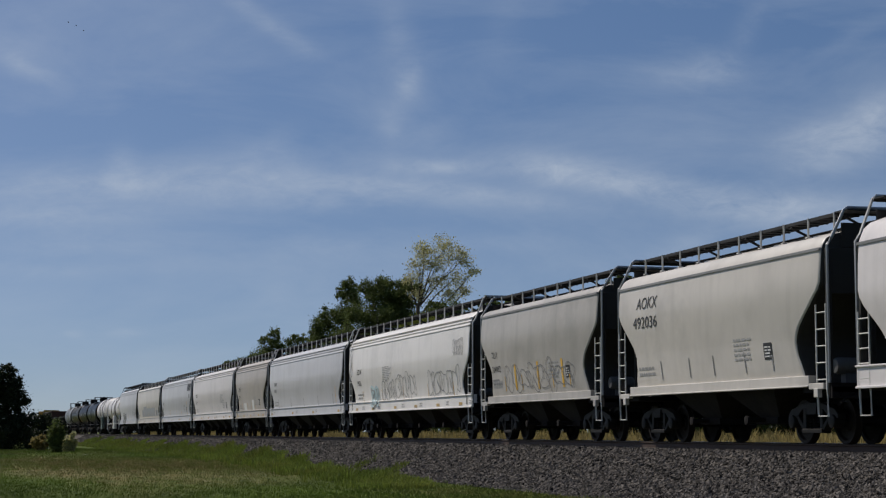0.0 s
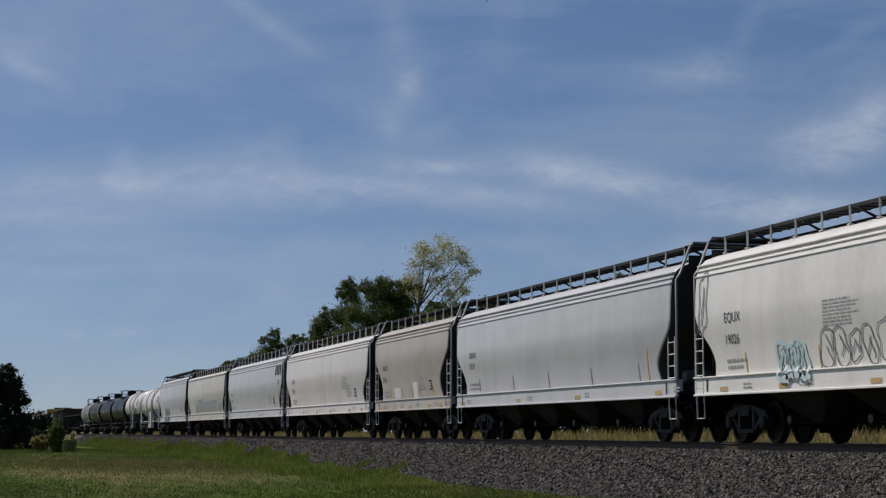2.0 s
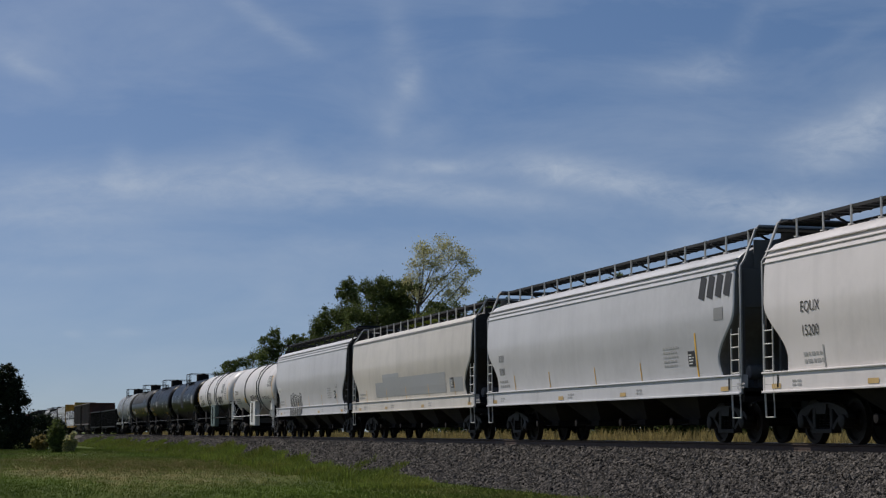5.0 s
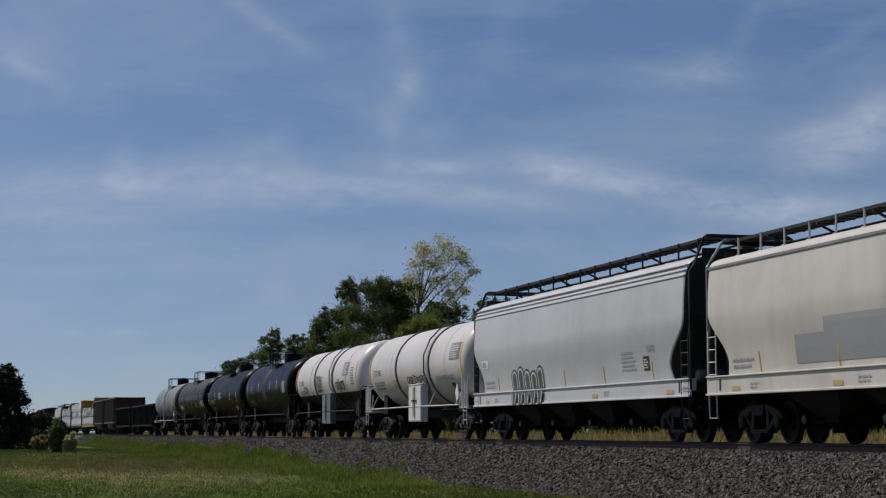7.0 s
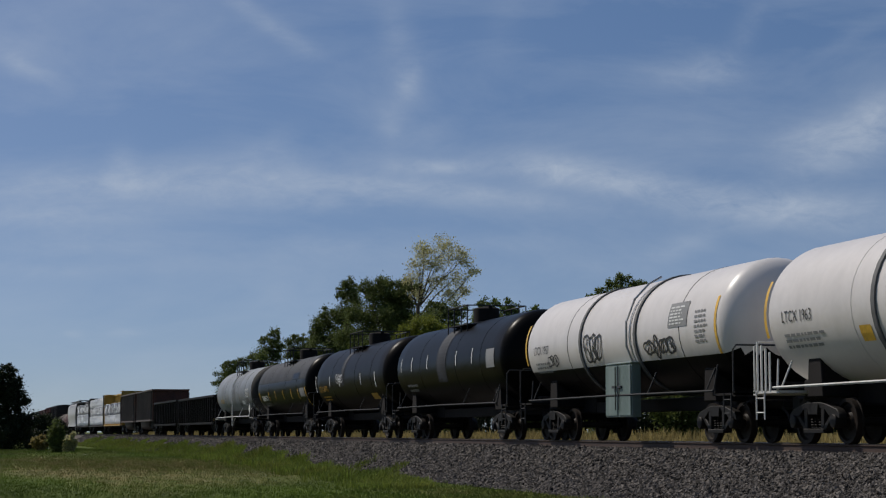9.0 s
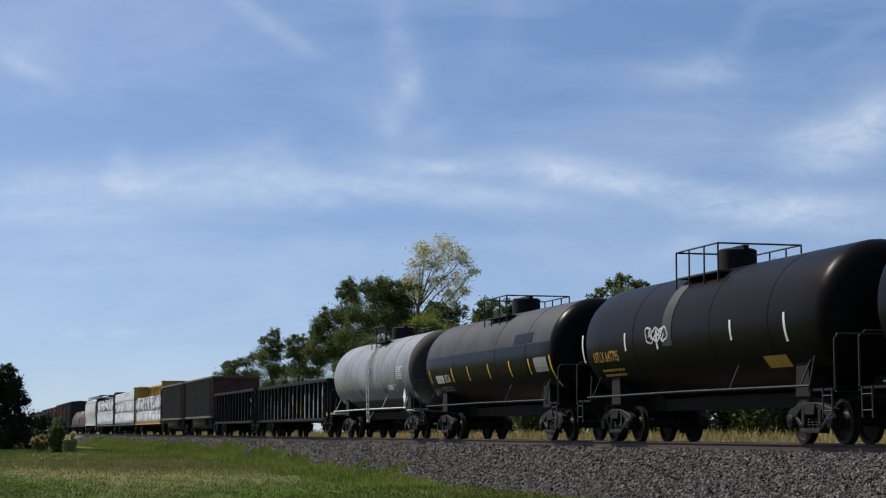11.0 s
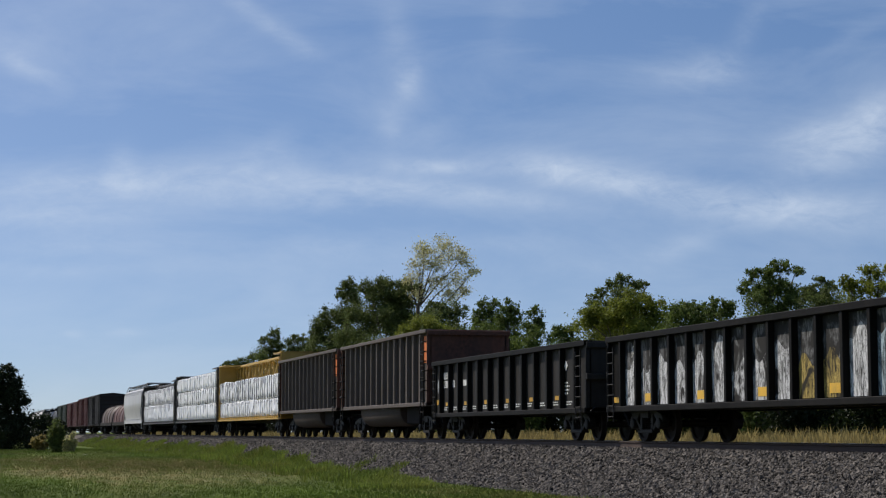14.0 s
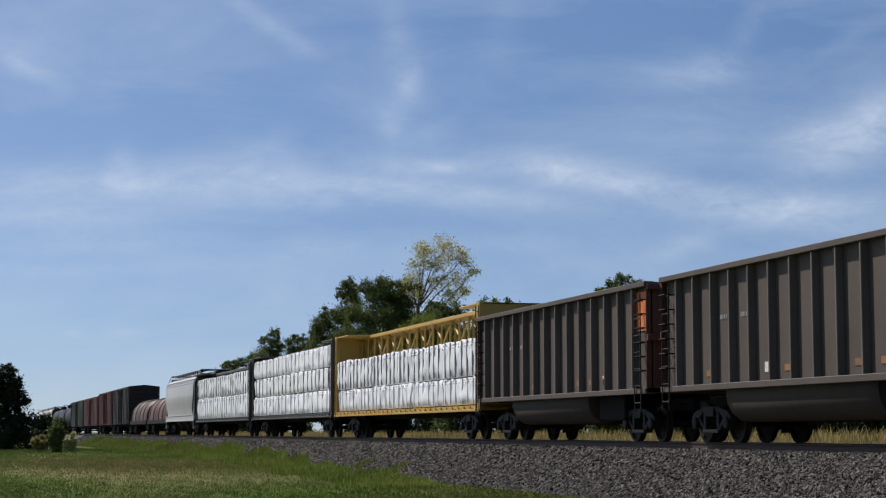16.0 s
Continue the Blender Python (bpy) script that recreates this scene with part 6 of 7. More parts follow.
def rails():
    prof = [(-0.07, -0.18), (0.07, -0.18), (0.07, -0.165), (0.012, -0.14), (0.009, -0.05), (0.036, -0.03), (0.036, -0.004), (0.025, 0.0), (-0.025, 0.0), (-0.036, -0.004), (-0.036, -0.03), (-0.009, -0.05), (-0.012, -0.14), (-0.07, -0.165)]
    for s in (-1, 1):
        g = Geo()
        y = TRACK_Y + s * 0.755
        g.rings([[(x, y + a, z) for a, z in prof] for x in (-1500, -300, 60, 400)])
        mesh = g.mesh("rail", [M["steel_rail"], M["tread"]])
        for p in mesh.polygons:
            if p.normal.z > 0.9 and p.center.z > -0.01:
                p.material_index = 1
        tagged(put("rail", mesh), "rusty steel rail with a polished head", "rail", "pair of rails", "structure")


def ties():
    g = Geo()
    g.box(-0.115, 0.115, -1.3, 1.3, -0.34, -0.175)
    tie = g.mesh("tie", M["tie"], None, 0.01)
    g2 = Geo()
    for s in (-1, 1):
        g2.box(-0.1, 0.1, s * 0.755 - 0.17, s * 0.755 + 0.17, -0.178, -0.160)
    rng = random.Random(8)
    bed = bpy.data.objects["track_bed"]
    for k in range(290):
        put("tie", tie, bed, pose(-20 - 0.53 * k, TRACK_Y + rng.uniform(-0.04, 0.04), rng.uniform(-0.012, 0.006), 0, 0, rng.uniform(-1, 1)))
    g = Geo()
    for k in range(500):
        x = -20 - 0.53 * (290 + k)
        g.box(x - 0.115, x + 0.115, TRACK_Y - 1.3, TRACK_Y + 1.3, -0.34, -0.175)
    far = part("tie_row", g, M["tie"], bed)
    tagged(far, kind="stuff")


# ---------------------------------------------------------------- grass and weeds


def tufts(name, rs, x, y, z, height, width, blades, mat, label, lean=0.5):
    """Many blades: each a narrow bent triangle pair."""
    n = len(x)
    m = n * blades
    X, Y, Z, H = (np.repeat(q, blades) for q in (x, y, z, height))
    a = rs.rand(m) * 6.283
    r = np.repeat(width, blades) * rs.rand(m)
    bx, by = X + r * np.cos(a * 3.1), Y + r * np.sin(a * 3.1)
    hh = H * (0.55 + 0.6 * rs.rand(m))
    w = hh * (0.025 + 0.025 * rs.rand(m)) + 0.005
    dx, dy = np.cos(a), np.sin(a)
    ln = lean * hh * rs.rand(m)
    px, py = -dy, dx
    v = np.empty((m, 5, 3))
    v[:, 0] = np.stack([bx - px * w, by - py * w, Z - 0.02], -1)
    v[:, 1] = np.stack([bx + px * w, by + py * w, Z - 0.02], -1)
    v[:, 2] = np.stack([bx + dx * ln * 0.35 + px * w * 0.8, by + dy * ln * 0.35 + py * w * 0.8, Z + hh * 0.55], -1)
    v[:, 3] = np.stack([bx + dx * ln * 0.35 - px * w * 0.8, by + dy * ln * 0.35 - py * w * 0.8, Z + hh * 0.55], -1)
    v[:, 4] = np.stack([bx + dx * ln, by + dy * ln, Z + hh], -1)
    k = 5 * np.arange(m)
    f = [tuple(q) for q in np.stack([k, k + 1, k + 2, k + 3], -1).tolist()] + [tuple(q) for q in np.stack([k + 3, k + 2, k + 4], -1).tolist()]
    me = bpy.data.meshes.new(name)
    me.from_pydata(v.reshape(-1, 3).tolist(), [], f)
    me.materials.append(mat)
    return tagged(put(name, me), label, "grass", kind="stuff")


def grasses():
    rs = np.random.RandomState(5)
    # mown lawn
    n = 44000
    d = 37 + 130 * rs.rand(n) ** 1.8
    y = 0.01 * d + (14.2 - 0.01 * d) * rs.rand(n)
    z = np.full(n, FIELD_Z) + 0.0
    tufts("lawn_grass", rs, -d, y, z, (0.022 + 0.045 * rs.rand(n) ** 2) * (1 + d / 150), np.full(n, 0.22), 5, M["grass"], "short mown grass, green with dry patches", 0.8)
    # taller weeds that creep up the foot of the stone bed
    n = 8000
    d = 47 + 170 * rs.rand(n) ** 1.2
    edge = np.interp(d, [40, 60, 66, 78, 100, 220], [12.4, 13.3, 13.6, 14.8, 15.3, 15.5]) + 0.25 * np.sin(d * 0.9) + 0.2 * np.sin(d * 0.37)
    y = edge - np.abs(rs.randn(n)) * 0.9
    z = np.array([max(FIELD_Z, bed_z(q)) if q > 14.0 else FIELD_Z for q in y])
    big = 0.5 + 0.5 * np.sin(d * 0.5 + 1.3 * np.sin(d * 0.21))
    tufts("weeds", rs, -d, y, z, 0.10 + 0.22 * rs.rand(n) * (0.4 + big), np.full(n, 0.25), 12, M["weed"], "green and yellowing weeds at the foot of the stone bed", 1.0)
    # single weeds that have rooted among the stones
    n = 420
    spots = [(-62.5, 13.9), (-58.8, 13.6), (-56.0, 13.4), (-60.5, 14.5), (-66.0, 14.6), (-53.2, 13.3)]
    pick = rs.randint(0, len(spots), n)
    x = np.array([spots[q][0] for q in pick]) + 0.45 * rs.randn(n)
    y = np.array([spots[q][1] for q in pick]) + 0.28 * rs.randn(n)
    z = np.array([bed_z(q) if q > 14.0 else FIELD_Z for q in y])
    tufts("stone_weeds", rs, x, y, z, 0.06 + 0.16 * rs.rand(n), np.full(n, 0.15), 7, M["weed"], "scattered green weeds rooted among the stones", 1.0)
    # dry tall grass behind the track
    n = 23000
    d = 5 + 275 * rs.rand(n) ** 1.2
    y = 22.0 + 7 * rs.rand(n) ** 1.3
    z = np.array([ground_height(-a, b) for a, b in zip(d, y)])
    tufts("dry_grass", rs, -d, y, z, 0.55 + 0.32 * rs.rand(n), np.full(n, 0.35), 8, M["dry"], "tall dry tan grass behind the track", 0.7)


# ---------------------------------------------------------------- trees and bushes


def leaf_mesh(name, rs, centres, radii, per, size, mat, flat=0.8):
    """Small folded leaf sprays, scattered in clumps."""
    c = np.repeat(centres, per, 0)
    r = np.repeat(radii, per)[:, None]
    n = len(c)
    d = rs.randn(n, 3)
    d /= np.linalg.norm(d, axis=1)[:, None] + 1e-9
    p = c + d * r * (rs.rand(n, 1) ** 0.45) * (0.55 + 0.45 * np.abs(rs.randn(n, 1))) * 1.1 * np.array([1, 1, flat])
    u = rs.randn(n, 3)
    u /= np.linalg.norm(u, axis=1)[:, None]
    w = np.cross(u, rs.randn(n, 3))
    w /= np.linalg.norm(w, axis=1)[:, None] + 1e-9
    s = size * (0.55 + 0.9 * rs.rand(n, 1))
    v = np.stack([p - u * s, p + w * s * 0.45, p + u * s, p - w * s * 0.45], 1)
    k = 4 * np.arange(n)
    me = bpy.data.meshes.new(name)
    me.from_pydata(v.reshape(-1, 3).tolist(), [], np.stack([k, k + 1, k + 2, k + 3], -1).tolist())
    me.materials.append(mat)
    return me


def lobed_tree(kind, at, lobes, mat, label, seed, cover=2.5, leaf=0.11, clump=0.42, category="tree"):
    """A trunk, a limb into each lobe of the crown, twigs to its leaf clumps; lobes: right, up, half width, half height."""
    rng = random.Random(seed)
    rs = np.random.RandomState(seed)
    top = max(q[1] + q[3] for q in lobes)
    low = min(q[1] - q[3] for q in lobes)
    fork = max(low * 0.9, top * (0.66 if cover < 2 else 0.4))
    g = Geo()
    stem = [Vector((top * 0.012 * math.sin(k * 1.3 + seed), top * 0.012 * math.cos(k * 1.7), -0.2 + (fork + 0.2) * k / 6)) for k in range(7)]
    rad = top * 0.013 + 0.04
    g.tube(stem, rad, 8, 0, rad * 0.6)
    cs, rr, per = [], [], []
    for dx, dz, rx, rz in lobes:
        rx, rz = rx * 1.1, rz * 1.1
        dy = rng.uniform(-0.6, 0.6) * rx
        mid = Vector((dx, dy, dz))
        f = min(0.98, max(0.35, (dz - 0.9 * abs(dx) - 1.2) / fork))
        k = f * 6
        root = stem[int(k)].lerp(stem[min(6, int(k) + 1)], k - int(k))
        bend = root.lerp(mid, 0.5) + Vector((rng.uniform(-0.2, 0.2) * rx, rng.uniform(-0.3, 0.3) * rx, 0.12 * (mid - root).length * rng.uniform(-0.2, 1)))
        limb = [root, root.lerp(bend, 0.5) + Vector((rng.uniform(-0.1, 0.1), 0, 0.05)), bend, bend.lerp(mid, 0.6) + Vector((rng.uniform(-0.15, 0.15), 0, 0)), mid]
        g.tube(limb, rad * 0.36, 6, 0, rad * 0.10)
        r = clump * math.sqrt(rx * rz)
        n = max(10, int(3.2 * rx * rz / (r * r)))
        leaves = 1.75 * cover * math.pi * rx * rz / (0.9 * leaf * leaf)
        for i in range(n):
            v = Vector((rng.gauss(0, 1), rng.gauss(0, 1), rng.gauss(0, 1))).normalized() * rng.uniform(0.05, 1.0) ** 0.5 * 0.95
            p = mid + Vector((v.x * rx, v.y * rx, v.z * rz))
            cs.append(tuple(p))
            rr.append(r * rng.uniform(0.6, 1.35))
            if i % 2 == 0:
                a = limb[rng.choice((2, 3, 4))]
                g.tube([a, a.lerp(p, 0.5) + Vector((0, 0, 0.1 * r)), p], rad * 0.075, 4, 0, rad * 0.02)
        per += [max(5, int(leaves / n))] * n
    ob = thing(kind, label, category, "trees along the line")
    part("trunk", g, M["bark"], ob, "grey-brown bark", smooth=60)
    k = np.array(per)
    me = leaf_mesh("crown", rs, np.array(cs), np.array(rr), k, leaf, M[mat])
    put("crown", me, ob)
    ob.matrix_basis = pose(*at, 0, 0, 74.988)
    return ob


def bush(kind, height, width, mat, label, seed, leaf=0.2, dense=1.0, category="bush"):
    """A shrub: many stems from the ground, leafy to the foot, uneven outline."""
    rng = random.Random(seed)
    rs = np.random.RandomState(seed)
    g = Geo()
    cs = []
    for k in range(9):
        a, t = rng.uniform(0, 6.28), rng.uniform(0.15, 1.0)
        tip = Vector((math.cos(a) * width / 2 * t, math.sin(a) * width / 2 * t, height * rng.uniform(0.6, 1.0) * (1.15 - 0.5 * t)))
        mid = tip * 0.5 + Vector((rng.uniform(-0.3, 0.3), rng.uniform(-0.3, 0.3), height * 0.12))
        g.tube([(0, 0, -0.2), mid, tip], 0.05 + height * 0.007, 5, 0, 0.015)
        for q in range(7):
            f = 0.12 + 0.88 * q / 6
            p = mid * (2 * f) if f < 0.5 else mid + (tip - mid) * (2 * f - 1)
            cs.append([p.x + rng.gauss(0, width * 0.06), p.y + rng.gauss(0, width * 0.06), max(0.15, p.z + rng.gauss(0, height * 0.05))])
    ob = thing(kind, label, category, "bushes along the line")
    part("stem", g, M["bark"], ob)
    cs = np.array(cs)
    me = leaf_mesh("crown", rs, cs, height * 0.125 * (0.7 + 0.8 * rs.rand(len(cs))), int(55 * dense), leaf, mat, 0.9)
    put("crown", me, ob)
    return ob


def bearing(slope, y):
    """Where a line of sight, by its slope to the right, meets the line at y."""
    a = math.atan(slope) + radians(90 - 74.988)
    return -y / math.tan(a), y


def woods():
    lobed_tree("cottonwood_tree", (-204.6, 52.0, -0.3), [(3.0, 22.0, 1.7, 1.2), (0.5, 21.6, 1.6, 1.1), (4.8, 20.5, 1.2, 1.2), (6.3, 19.2, 0.8, 0.7), (4.2, 18.5, 1.5, 0.9), (-0.1, 20.0, 1.2, 0.9), (2.0, 20.1, 1.3, 0.9), (-0.9, 18.4, 1.1, 0.8), (1.5, 18.0, 1.2, 0.8), (5.4, 17.0, 0.9, 0.7), (3.2, 16.6, 1.6, 0.8), (0.2, 16.6, 1.1, 0.7)],
               "leaf_yellow", "tall airy cottonwood with pale yellowing leaves and gaps", 130, 1.15, 0.12, clump=0.85)
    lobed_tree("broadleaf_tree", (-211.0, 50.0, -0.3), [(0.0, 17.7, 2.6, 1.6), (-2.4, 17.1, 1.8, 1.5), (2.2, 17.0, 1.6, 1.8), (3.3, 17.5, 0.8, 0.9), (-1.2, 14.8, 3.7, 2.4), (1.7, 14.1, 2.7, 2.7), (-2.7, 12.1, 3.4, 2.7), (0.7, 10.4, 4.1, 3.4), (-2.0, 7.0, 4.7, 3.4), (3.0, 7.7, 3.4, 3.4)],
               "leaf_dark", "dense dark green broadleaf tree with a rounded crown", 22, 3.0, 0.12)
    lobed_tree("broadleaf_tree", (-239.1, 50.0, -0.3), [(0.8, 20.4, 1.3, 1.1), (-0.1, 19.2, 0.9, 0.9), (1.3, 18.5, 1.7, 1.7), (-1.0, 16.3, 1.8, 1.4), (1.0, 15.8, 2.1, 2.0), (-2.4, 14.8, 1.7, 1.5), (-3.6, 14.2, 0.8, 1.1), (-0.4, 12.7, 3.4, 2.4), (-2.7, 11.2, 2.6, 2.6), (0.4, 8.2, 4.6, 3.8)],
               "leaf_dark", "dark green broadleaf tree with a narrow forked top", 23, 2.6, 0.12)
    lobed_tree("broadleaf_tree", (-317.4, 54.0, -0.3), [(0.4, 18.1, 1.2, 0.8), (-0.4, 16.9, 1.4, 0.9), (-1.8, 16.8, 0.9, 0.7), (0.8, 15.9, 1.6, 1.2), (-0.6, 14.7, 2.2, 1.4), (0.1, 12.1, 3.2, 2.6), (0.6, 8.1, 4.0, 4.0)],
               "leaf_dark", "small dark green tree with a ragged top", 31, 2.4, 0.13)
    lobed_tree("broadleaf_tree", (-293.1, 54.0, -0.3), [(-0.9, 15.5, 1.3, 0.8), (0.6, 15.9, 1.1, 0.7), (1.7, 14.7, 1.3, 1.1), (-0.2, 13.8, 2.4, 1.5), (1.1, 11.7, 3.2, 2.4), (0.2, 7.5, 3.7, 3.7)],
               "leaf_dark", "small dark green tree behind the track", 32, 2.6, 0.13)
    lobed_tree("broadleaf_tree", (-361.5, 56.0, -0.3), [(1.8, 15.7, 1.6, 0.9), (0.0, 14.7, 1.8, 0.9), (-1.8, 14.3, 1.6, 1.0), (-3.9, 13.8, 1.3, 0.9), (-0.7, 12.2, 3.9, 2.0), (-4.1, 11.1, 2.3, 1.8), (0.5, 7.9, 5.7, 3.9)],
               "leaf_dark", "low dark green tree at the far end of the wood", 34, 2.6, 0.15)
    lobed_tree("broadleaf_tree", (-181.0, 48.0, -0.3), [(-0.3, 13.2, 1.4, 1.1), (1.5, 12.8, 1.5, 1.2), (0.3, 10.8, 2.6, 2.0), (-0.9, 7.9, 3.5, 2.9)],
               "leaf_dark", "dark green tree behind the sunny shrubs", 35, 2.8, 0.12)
    lobed_tree("shrub", (-163.5, 42.0, -0.3), [(-0.1, 10.2, 1.8, 1.2), (-1.2, 9.0, 1.5, 1.2), (1.2, 9.7, 1.5, 1.2), (-0.3, 8.1, 2.3, 1.6), (2.4, 9.0, 1.4, 1.1), (3.6, 8.3, 1.6, 1.1), (2.6, 7.1, 2.3, 1.6), (-0.5, 5.6, 3.2, 2.3)],
               "leaf_light", "rounded yellow-green shrub behind the track", 41, 3.0, 0.10, category="bush")
    lobed_tree("willow_tree", (-149.4, 44.0, -0.3), [(-0.3, 11.2, 0.7, 0.8), (0.5, 10.9, 0.8, 1.0), (-0.8, 10.2, 0.9, 0.9), (0.0, 9.5, 1.4, 1.2), (-0.6, 7.8, 2.1, 1.7), (0.4, 5.6, 2.4, 2.4)],
               "leaf_mid", "feathery green willow behind the track", 44, 2.3, 0.10)
    lobed_tree("willow_tree", (-142.7, 44.0, -0.3), [(-0.1, 10.8, 0.6, 0.7), (0.4, 10.2, 0.7, 0.9), (-0.5, 9.8, 0.7, 0.8), (0.1, 8.7, 1.3, 1.2), (-0.1, 6.4, 2.1, 2.3)],
               "leaf_mid", "feathery green willow behind the track", 45, 2.3, 0.10)
    lobed_tree("willow_tree", (-139.2, 45.0, -0.3), [(0.0, 10.1, 0.6, 0.7), (0.5, 9.4, 0.6, 0.7), (-0.4, 8.9, 0.7, 0.7), (0.1, 7.8, 1.2, 1.2), (0.2, 5.3, 2.0, 2.3)],
               "leaf_mid", "feathery green willow behind the track", 46, 2.3, 0.10)
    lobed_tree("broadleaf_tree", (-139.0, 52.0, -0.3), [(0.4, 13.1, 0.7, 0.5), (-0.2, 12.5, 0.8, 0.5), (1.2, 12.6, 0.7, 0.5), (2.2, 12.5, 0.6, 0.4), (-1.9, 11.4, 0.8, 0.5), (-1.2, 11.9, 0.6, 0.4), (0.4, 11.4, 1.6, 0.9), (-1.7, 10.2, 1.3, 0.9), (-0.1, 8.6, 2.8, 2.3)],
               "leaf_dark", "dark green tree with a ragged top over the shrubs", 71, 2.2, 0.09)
    lobed_tree("shrub", (-110.4, 42.0, -0.3), [(0.7, 9.1, 1.1, 0.7), (-0.2, 8.5, 1.2, 0.8), (1.8, 8.4, 1.0, 0.7), (-1.6, 8.1, 1.1, 0.7), (-2.6, 7.8, 0.7, 0.5), (-0.7, 7.0, 2.2, 1.5), (1.5, 7.0, 1.8, 1.5)],
               "leaf_light", "yellow-green shrub behind the track", 47, 3.0, 0.08, category="bush")
    lobed_tree("shrub", (-98.5, 41.0, -0.3), [(-0.3, 7.6, 1.0, 0.5), (0.9, 7.6, 0.9, 0.5), (1.7, 8.0, 0.4, 0.4), (2.6, 7.8, 0.6, 0.5), (0.3, 6.7, 1.7, 1.1), (2.3, 6.5, 1.7, 1.2)],
               "leaf_mid", "leafy green shrub behind the track", 51, 3.0, 0.08, category="bush")
    lobed_tree("shrub", (-125.8, 43.0, -0.3), [(-0.4, 7.8, 0.7, 0.5), (0.5, 8.0, 0.7, 0.4), (0.0, 6.8, 1.5, 1.2), (-0.4, 4.9, 1.7, 1.7)],
               "leaf_mid", "low green shrub behind the track", 50, 2.8, 0.09, category="bush")
    lobed_tree("broadleaf_tree", (-96.8, 46.0, -0.3), [(0.4, 10.3, 0.6, 0.4), (-0.3, 9.9, 0.7, 0.4), (-1.2, 9.7, 0.5, 0.4), (1.3, 9.9, 0.5, 0.3), (0.1, 9.1, 1.3, 0.7), (-1.4, 8.9, 0.6, 0.5), (0.9, 8.6, 1.2, 0.7), (-0.7, 7.8, 1.6, 1.1), (1.3, 7.0, 1.6, 1.3)],
               "leaf_mid", "green tree with an uneven crown over the shrubs", 73, 2.6, 0.07)
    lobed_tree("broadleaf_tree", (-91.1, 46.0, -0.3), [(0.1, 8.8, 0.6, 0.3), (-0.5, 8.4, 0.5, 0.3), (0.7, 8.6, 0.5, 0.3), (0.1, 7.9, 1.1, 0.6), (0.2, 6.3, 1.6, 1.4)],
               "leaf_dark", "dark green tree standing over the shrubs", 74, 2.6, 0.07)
    lobed_tree("broadleaf_tree", (-85.7, 46.0, -0.3), [(-1.0, 8.4, 0.5, 0.4), (0.3, 8.9, 0.7, 0.4), (1.0, 9.0, 0.6, 0.4), (-0.3, 8.2, 0.7, 0.4), (0.6, 8.1, 0.9, 0.5), (-0.1, 7.1, 1.3, 0.9), (1.2, 6.3, 1.5, 1.5)],
               "leaf_light", "yellow-green tree standing over the shrubs", 75, 2.2, 0.07)
    # undergrowth below the crowns, canopy shade put into its leaf colours
    for k in range(26):
        slope = -0.09 + 0.0137 * k
        x, y = bearing(slope, 38.5 + 2.5 * math.sin(k * 2.3))
        hh = 4.6 + 0.7 * math.sin(k * 1.9)
        b = bush("shrub", hh, hh * 1.1, M[("leaf_shade", "leaf_dark", "leaf_shade")[k % 3]], "leafy undergrowth shrub behind the track, darkened as shaded", 150 + k, 0.11, 2.4)
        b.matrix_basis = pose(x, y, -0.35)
    # low shrubs added to keep the gaps under the far cars dark
    for k in range(16):
        x, y = bearing(-0.185 + 0.0062 * k, 41 + 3 * math.sin(k * 1.7))
        b = bush("shrub", 3.6, 7.0, M["leaf_shade"], "low undergrowth shrub far behind the track, darkened as shaded", 180 + k, 0.16, 1.6)
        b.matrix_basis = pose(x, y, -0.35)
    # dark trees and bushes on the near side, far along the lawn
    # the tree's unlit near side is put into its leaf colour
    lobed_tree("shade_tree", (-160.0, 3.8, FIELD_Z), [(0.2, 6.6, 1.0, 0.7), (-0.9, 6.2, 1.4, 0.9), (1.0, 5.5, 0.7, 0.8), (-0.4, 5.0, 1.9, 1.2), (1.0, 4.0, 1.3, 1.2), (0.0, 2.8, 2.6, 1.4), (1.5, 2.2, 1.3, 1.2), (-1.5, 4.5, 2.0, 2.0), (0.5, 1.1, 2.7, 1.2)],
               "leaf_shade", "dense tree at the edge of the lawn, darkened as backlit", 81, 3.2, 0.12)
    for slope, d, hh, ww, sd, mat, label in (
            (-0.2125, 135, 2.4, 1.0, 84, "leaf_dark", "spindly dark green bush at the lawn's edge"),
            (-0.222, 172, 2.9, 3.0, 85, "leaf_shade", "dull green bush beside the track"), (-0.216, 178, 3.2, 3.0, 86, "leaf_shade", "dull green bush beside the track"), (-0.226, 165, 2.2, 3.0, 90, "leaf_shade", "dull green bush beside the track"),
            (-0.2055, 140, 1.3, 1.4, 88, "leaf_yellow", "low yellow-green weed bush at the lawn's edge"), (-0.210, 150, 1.3, 1.8, 91, "leaf_yellow", "low yellow-green weed bush at the lawn's edge"), (-0.221, 148, 1.3, 2.0, 89, "dry", "low brown withered bush at the lawn's edge")):
        a = math.atan(slope) + radians(90 - 74.988)
        b = bush("bush", hh, ww, M[mat], label, sd, 0.11, 1.7)
        b.matrix_basis = pose(-d * math.cos(a), d * math.sin(a), FIELD_Z - 0.05)


# ---------------------------------------------------------------- birds
BIRDS = []


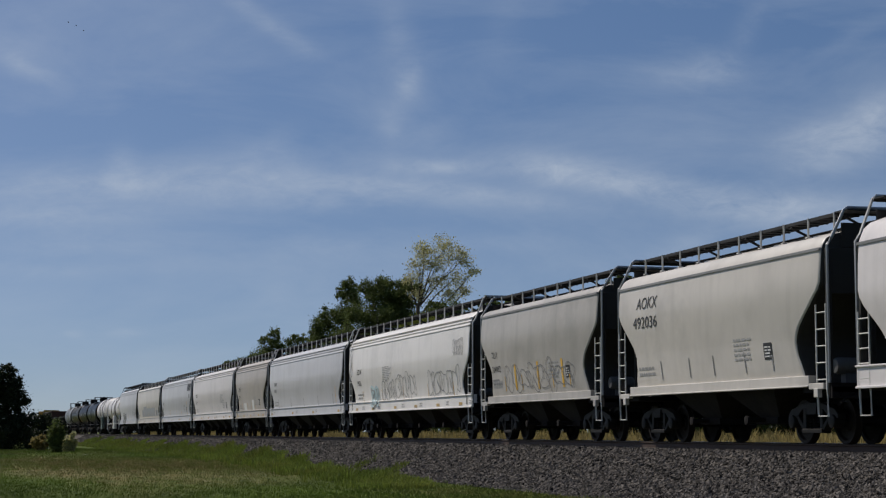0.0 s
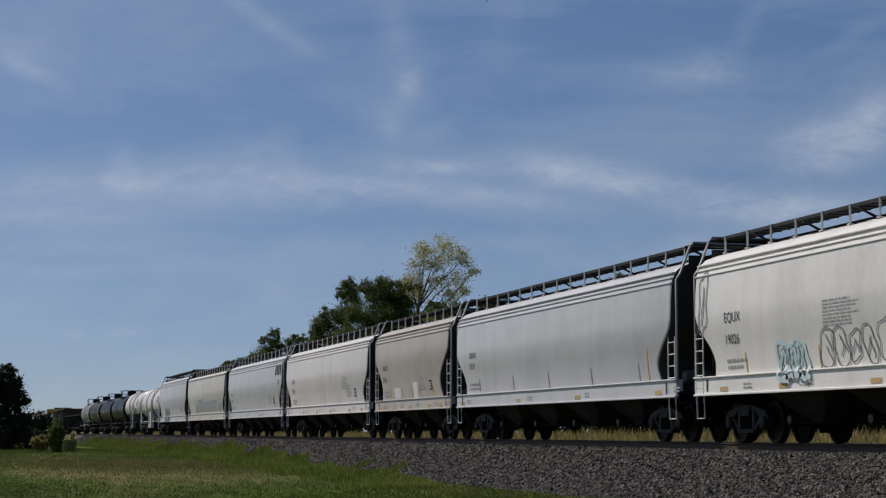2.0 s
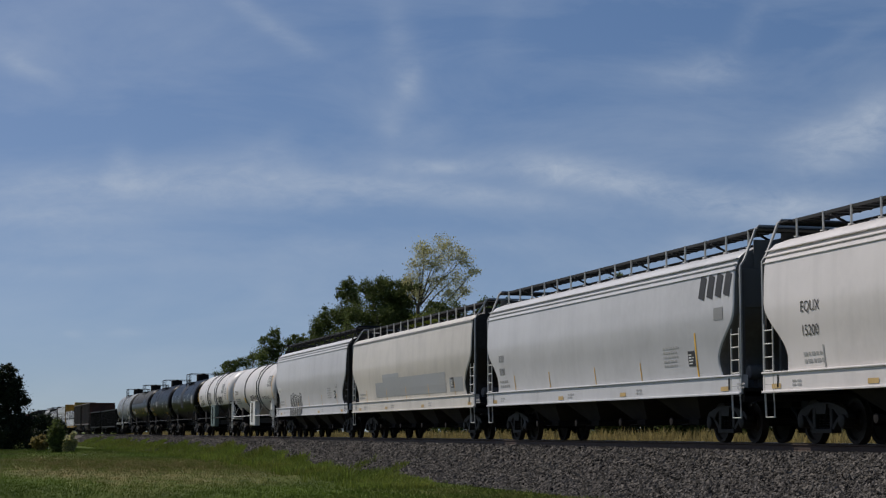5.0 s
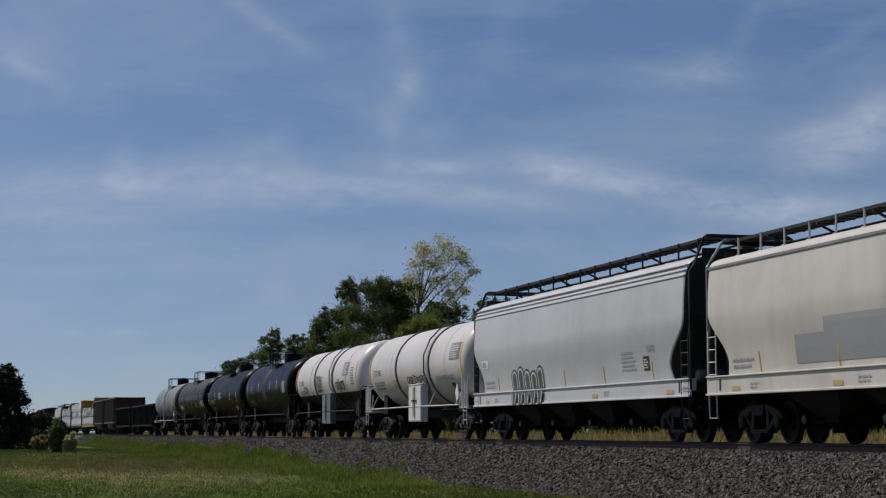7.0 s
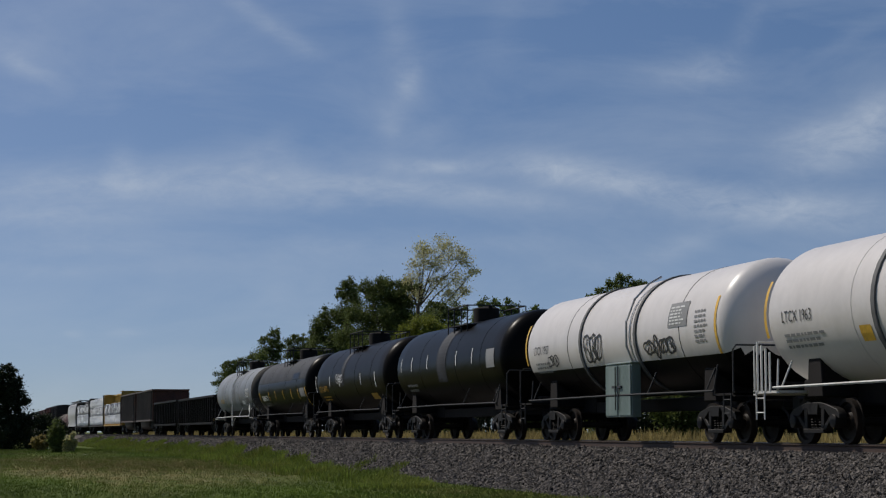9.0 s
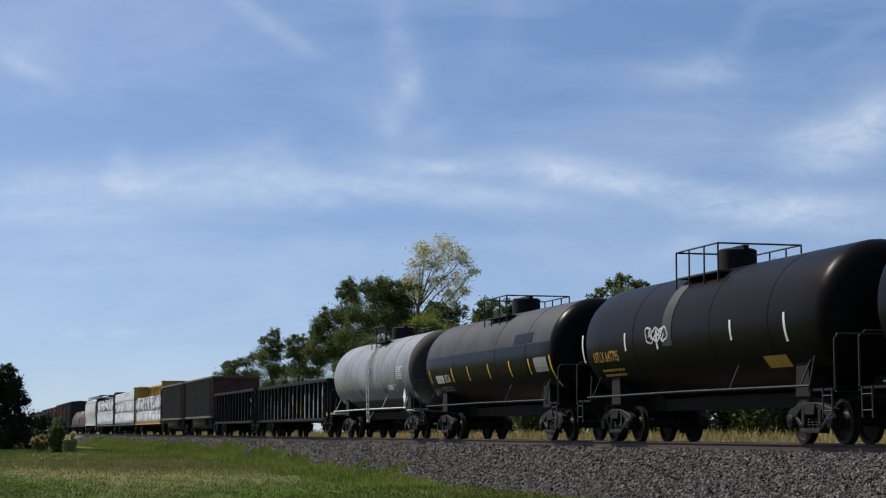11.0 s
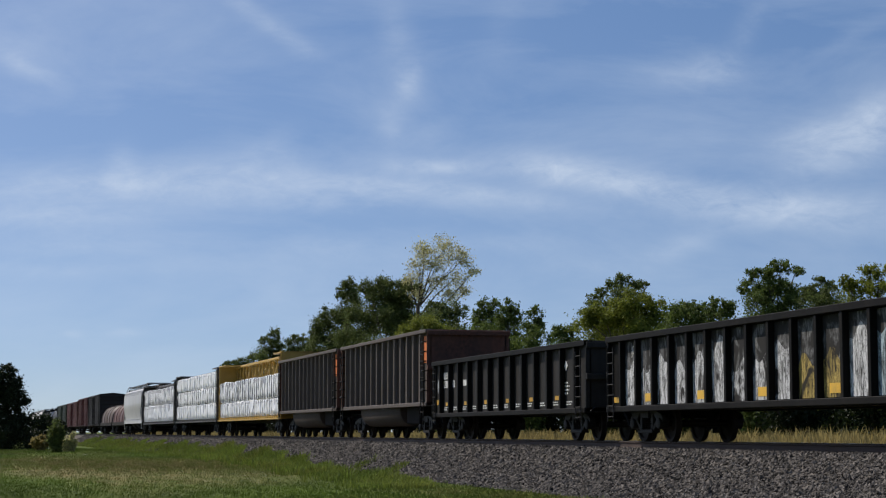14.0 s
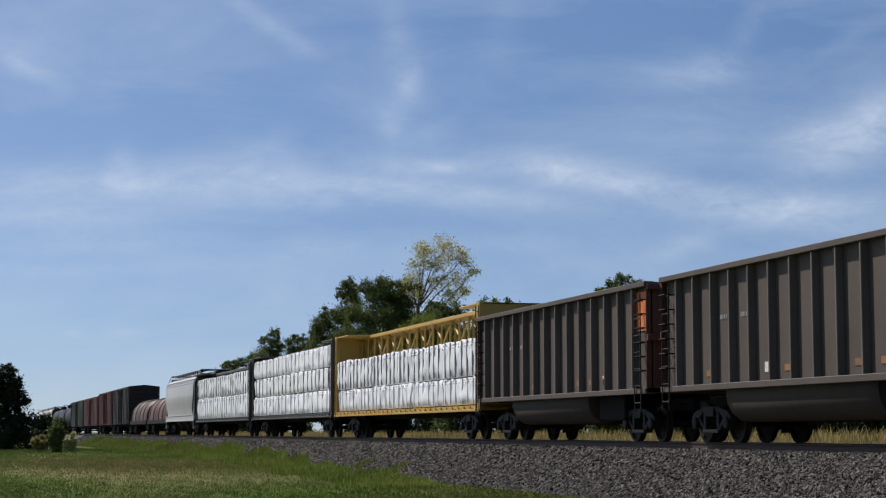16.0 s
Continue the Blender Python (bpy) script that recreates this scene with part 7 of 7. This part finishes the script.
def birds():
    g = Geo()
    g.turned([(-0.22, 0.01), (-0.14, 0.04), (0.0, 0.06), (0.13, 0.045), (0.2, 0.03), (0.25, 0.008)], (0, 0, 0), 8, "x")
    g.rings([[(-0.2, -0.03, 0.0), (-0.2, 0.03, 0.0), (-0.2, 0.03, 0.01), (-0.2, -0.03, 0.01)], [(-0.36, -0.06, 0.0), (-0.36, 0.06, 0.0), (-0.36, 0.06, 0.008), (-0.36, -0.06, 0.008)]])
    body = g.mesh("body", M["bird"], 50)
    g = Geo()
    g.rings([[(0.10, 0.0, 0.0), (-0.12, 0.0, 0.0), (-0.12, 0.0, 0.015), (0.10, 0.0, 0.015)], [(0.10, 0.25, 0.06), (-0.09, 0.25, 0.06), (-0.09, 0.25, 0.07), (0.10, 0.25, 0.07)],
             [(-0.02, 0.50, 0.05), (-0.10, 0.50, 0.05), (-0.10, 0.50, 0.055), (-0.02, 0.50, 0.055)]])
    wing = g.mesh("wing", M["bird"])
    for _ in range(3):
        b = thing("bird", "small black bird flying high across the sky", "bird", "birds in the sky")
        put("body", body, b)
        put("wing", wing, b, pose(0, 0.04, 0.03, 12))
        put("wing", wing, b, pose(0, -0.04, 0.03, -12) @ Matrix.Diagonal((1, -1, 1, 1)))
        BIRDS.append(b)


ground()
stones()
rails()
grasses()
woods()
birds()
ties()


# ---------------------------------------------------------------- what moves


def motions():
    for car, centre in CARS:
        walk(car, [(t, pose(centre + travel(t), TRACK_Y, 0)) for t in range(0, 17)])
    # all wheelsets roll alike
    first = WHEELSETS[0]
    walk(first, [(k / FPS, pose(0, 0, 0) @ Matrix.Rotation(travel(k / FPS) / WHEEL_R, 4, "Y")) for k in range(16 * FPS + 1)])
    keys = first.animation_data
    for w in WHEELSETS[1:]:
        w.rotation_mode = "QUATERNION"
        w.animation_data_create()
        w.animation_data.action = keys.action
        w.animation_data.action_slot = keys.action_slot
    # birds cross the sky from left to right
    m = STAND
    for k, b in enumerate(BIRDS):
        ox, oy = ((-663, 401), (-649, 395), (-636, 386))[k]
        rows = []
        for t in (0, 4, 8, 12, 16):
            sx, sy = (ox + 357 * t) / 3200, (oy + 26 * t) / 3200
            p = m @ Vector((sx * 480, sy * 480, -480))
            rows.append((t, pose(p.x, p.y, p.z, 0, 0, 75)))
        walk(b, rows)


motions()
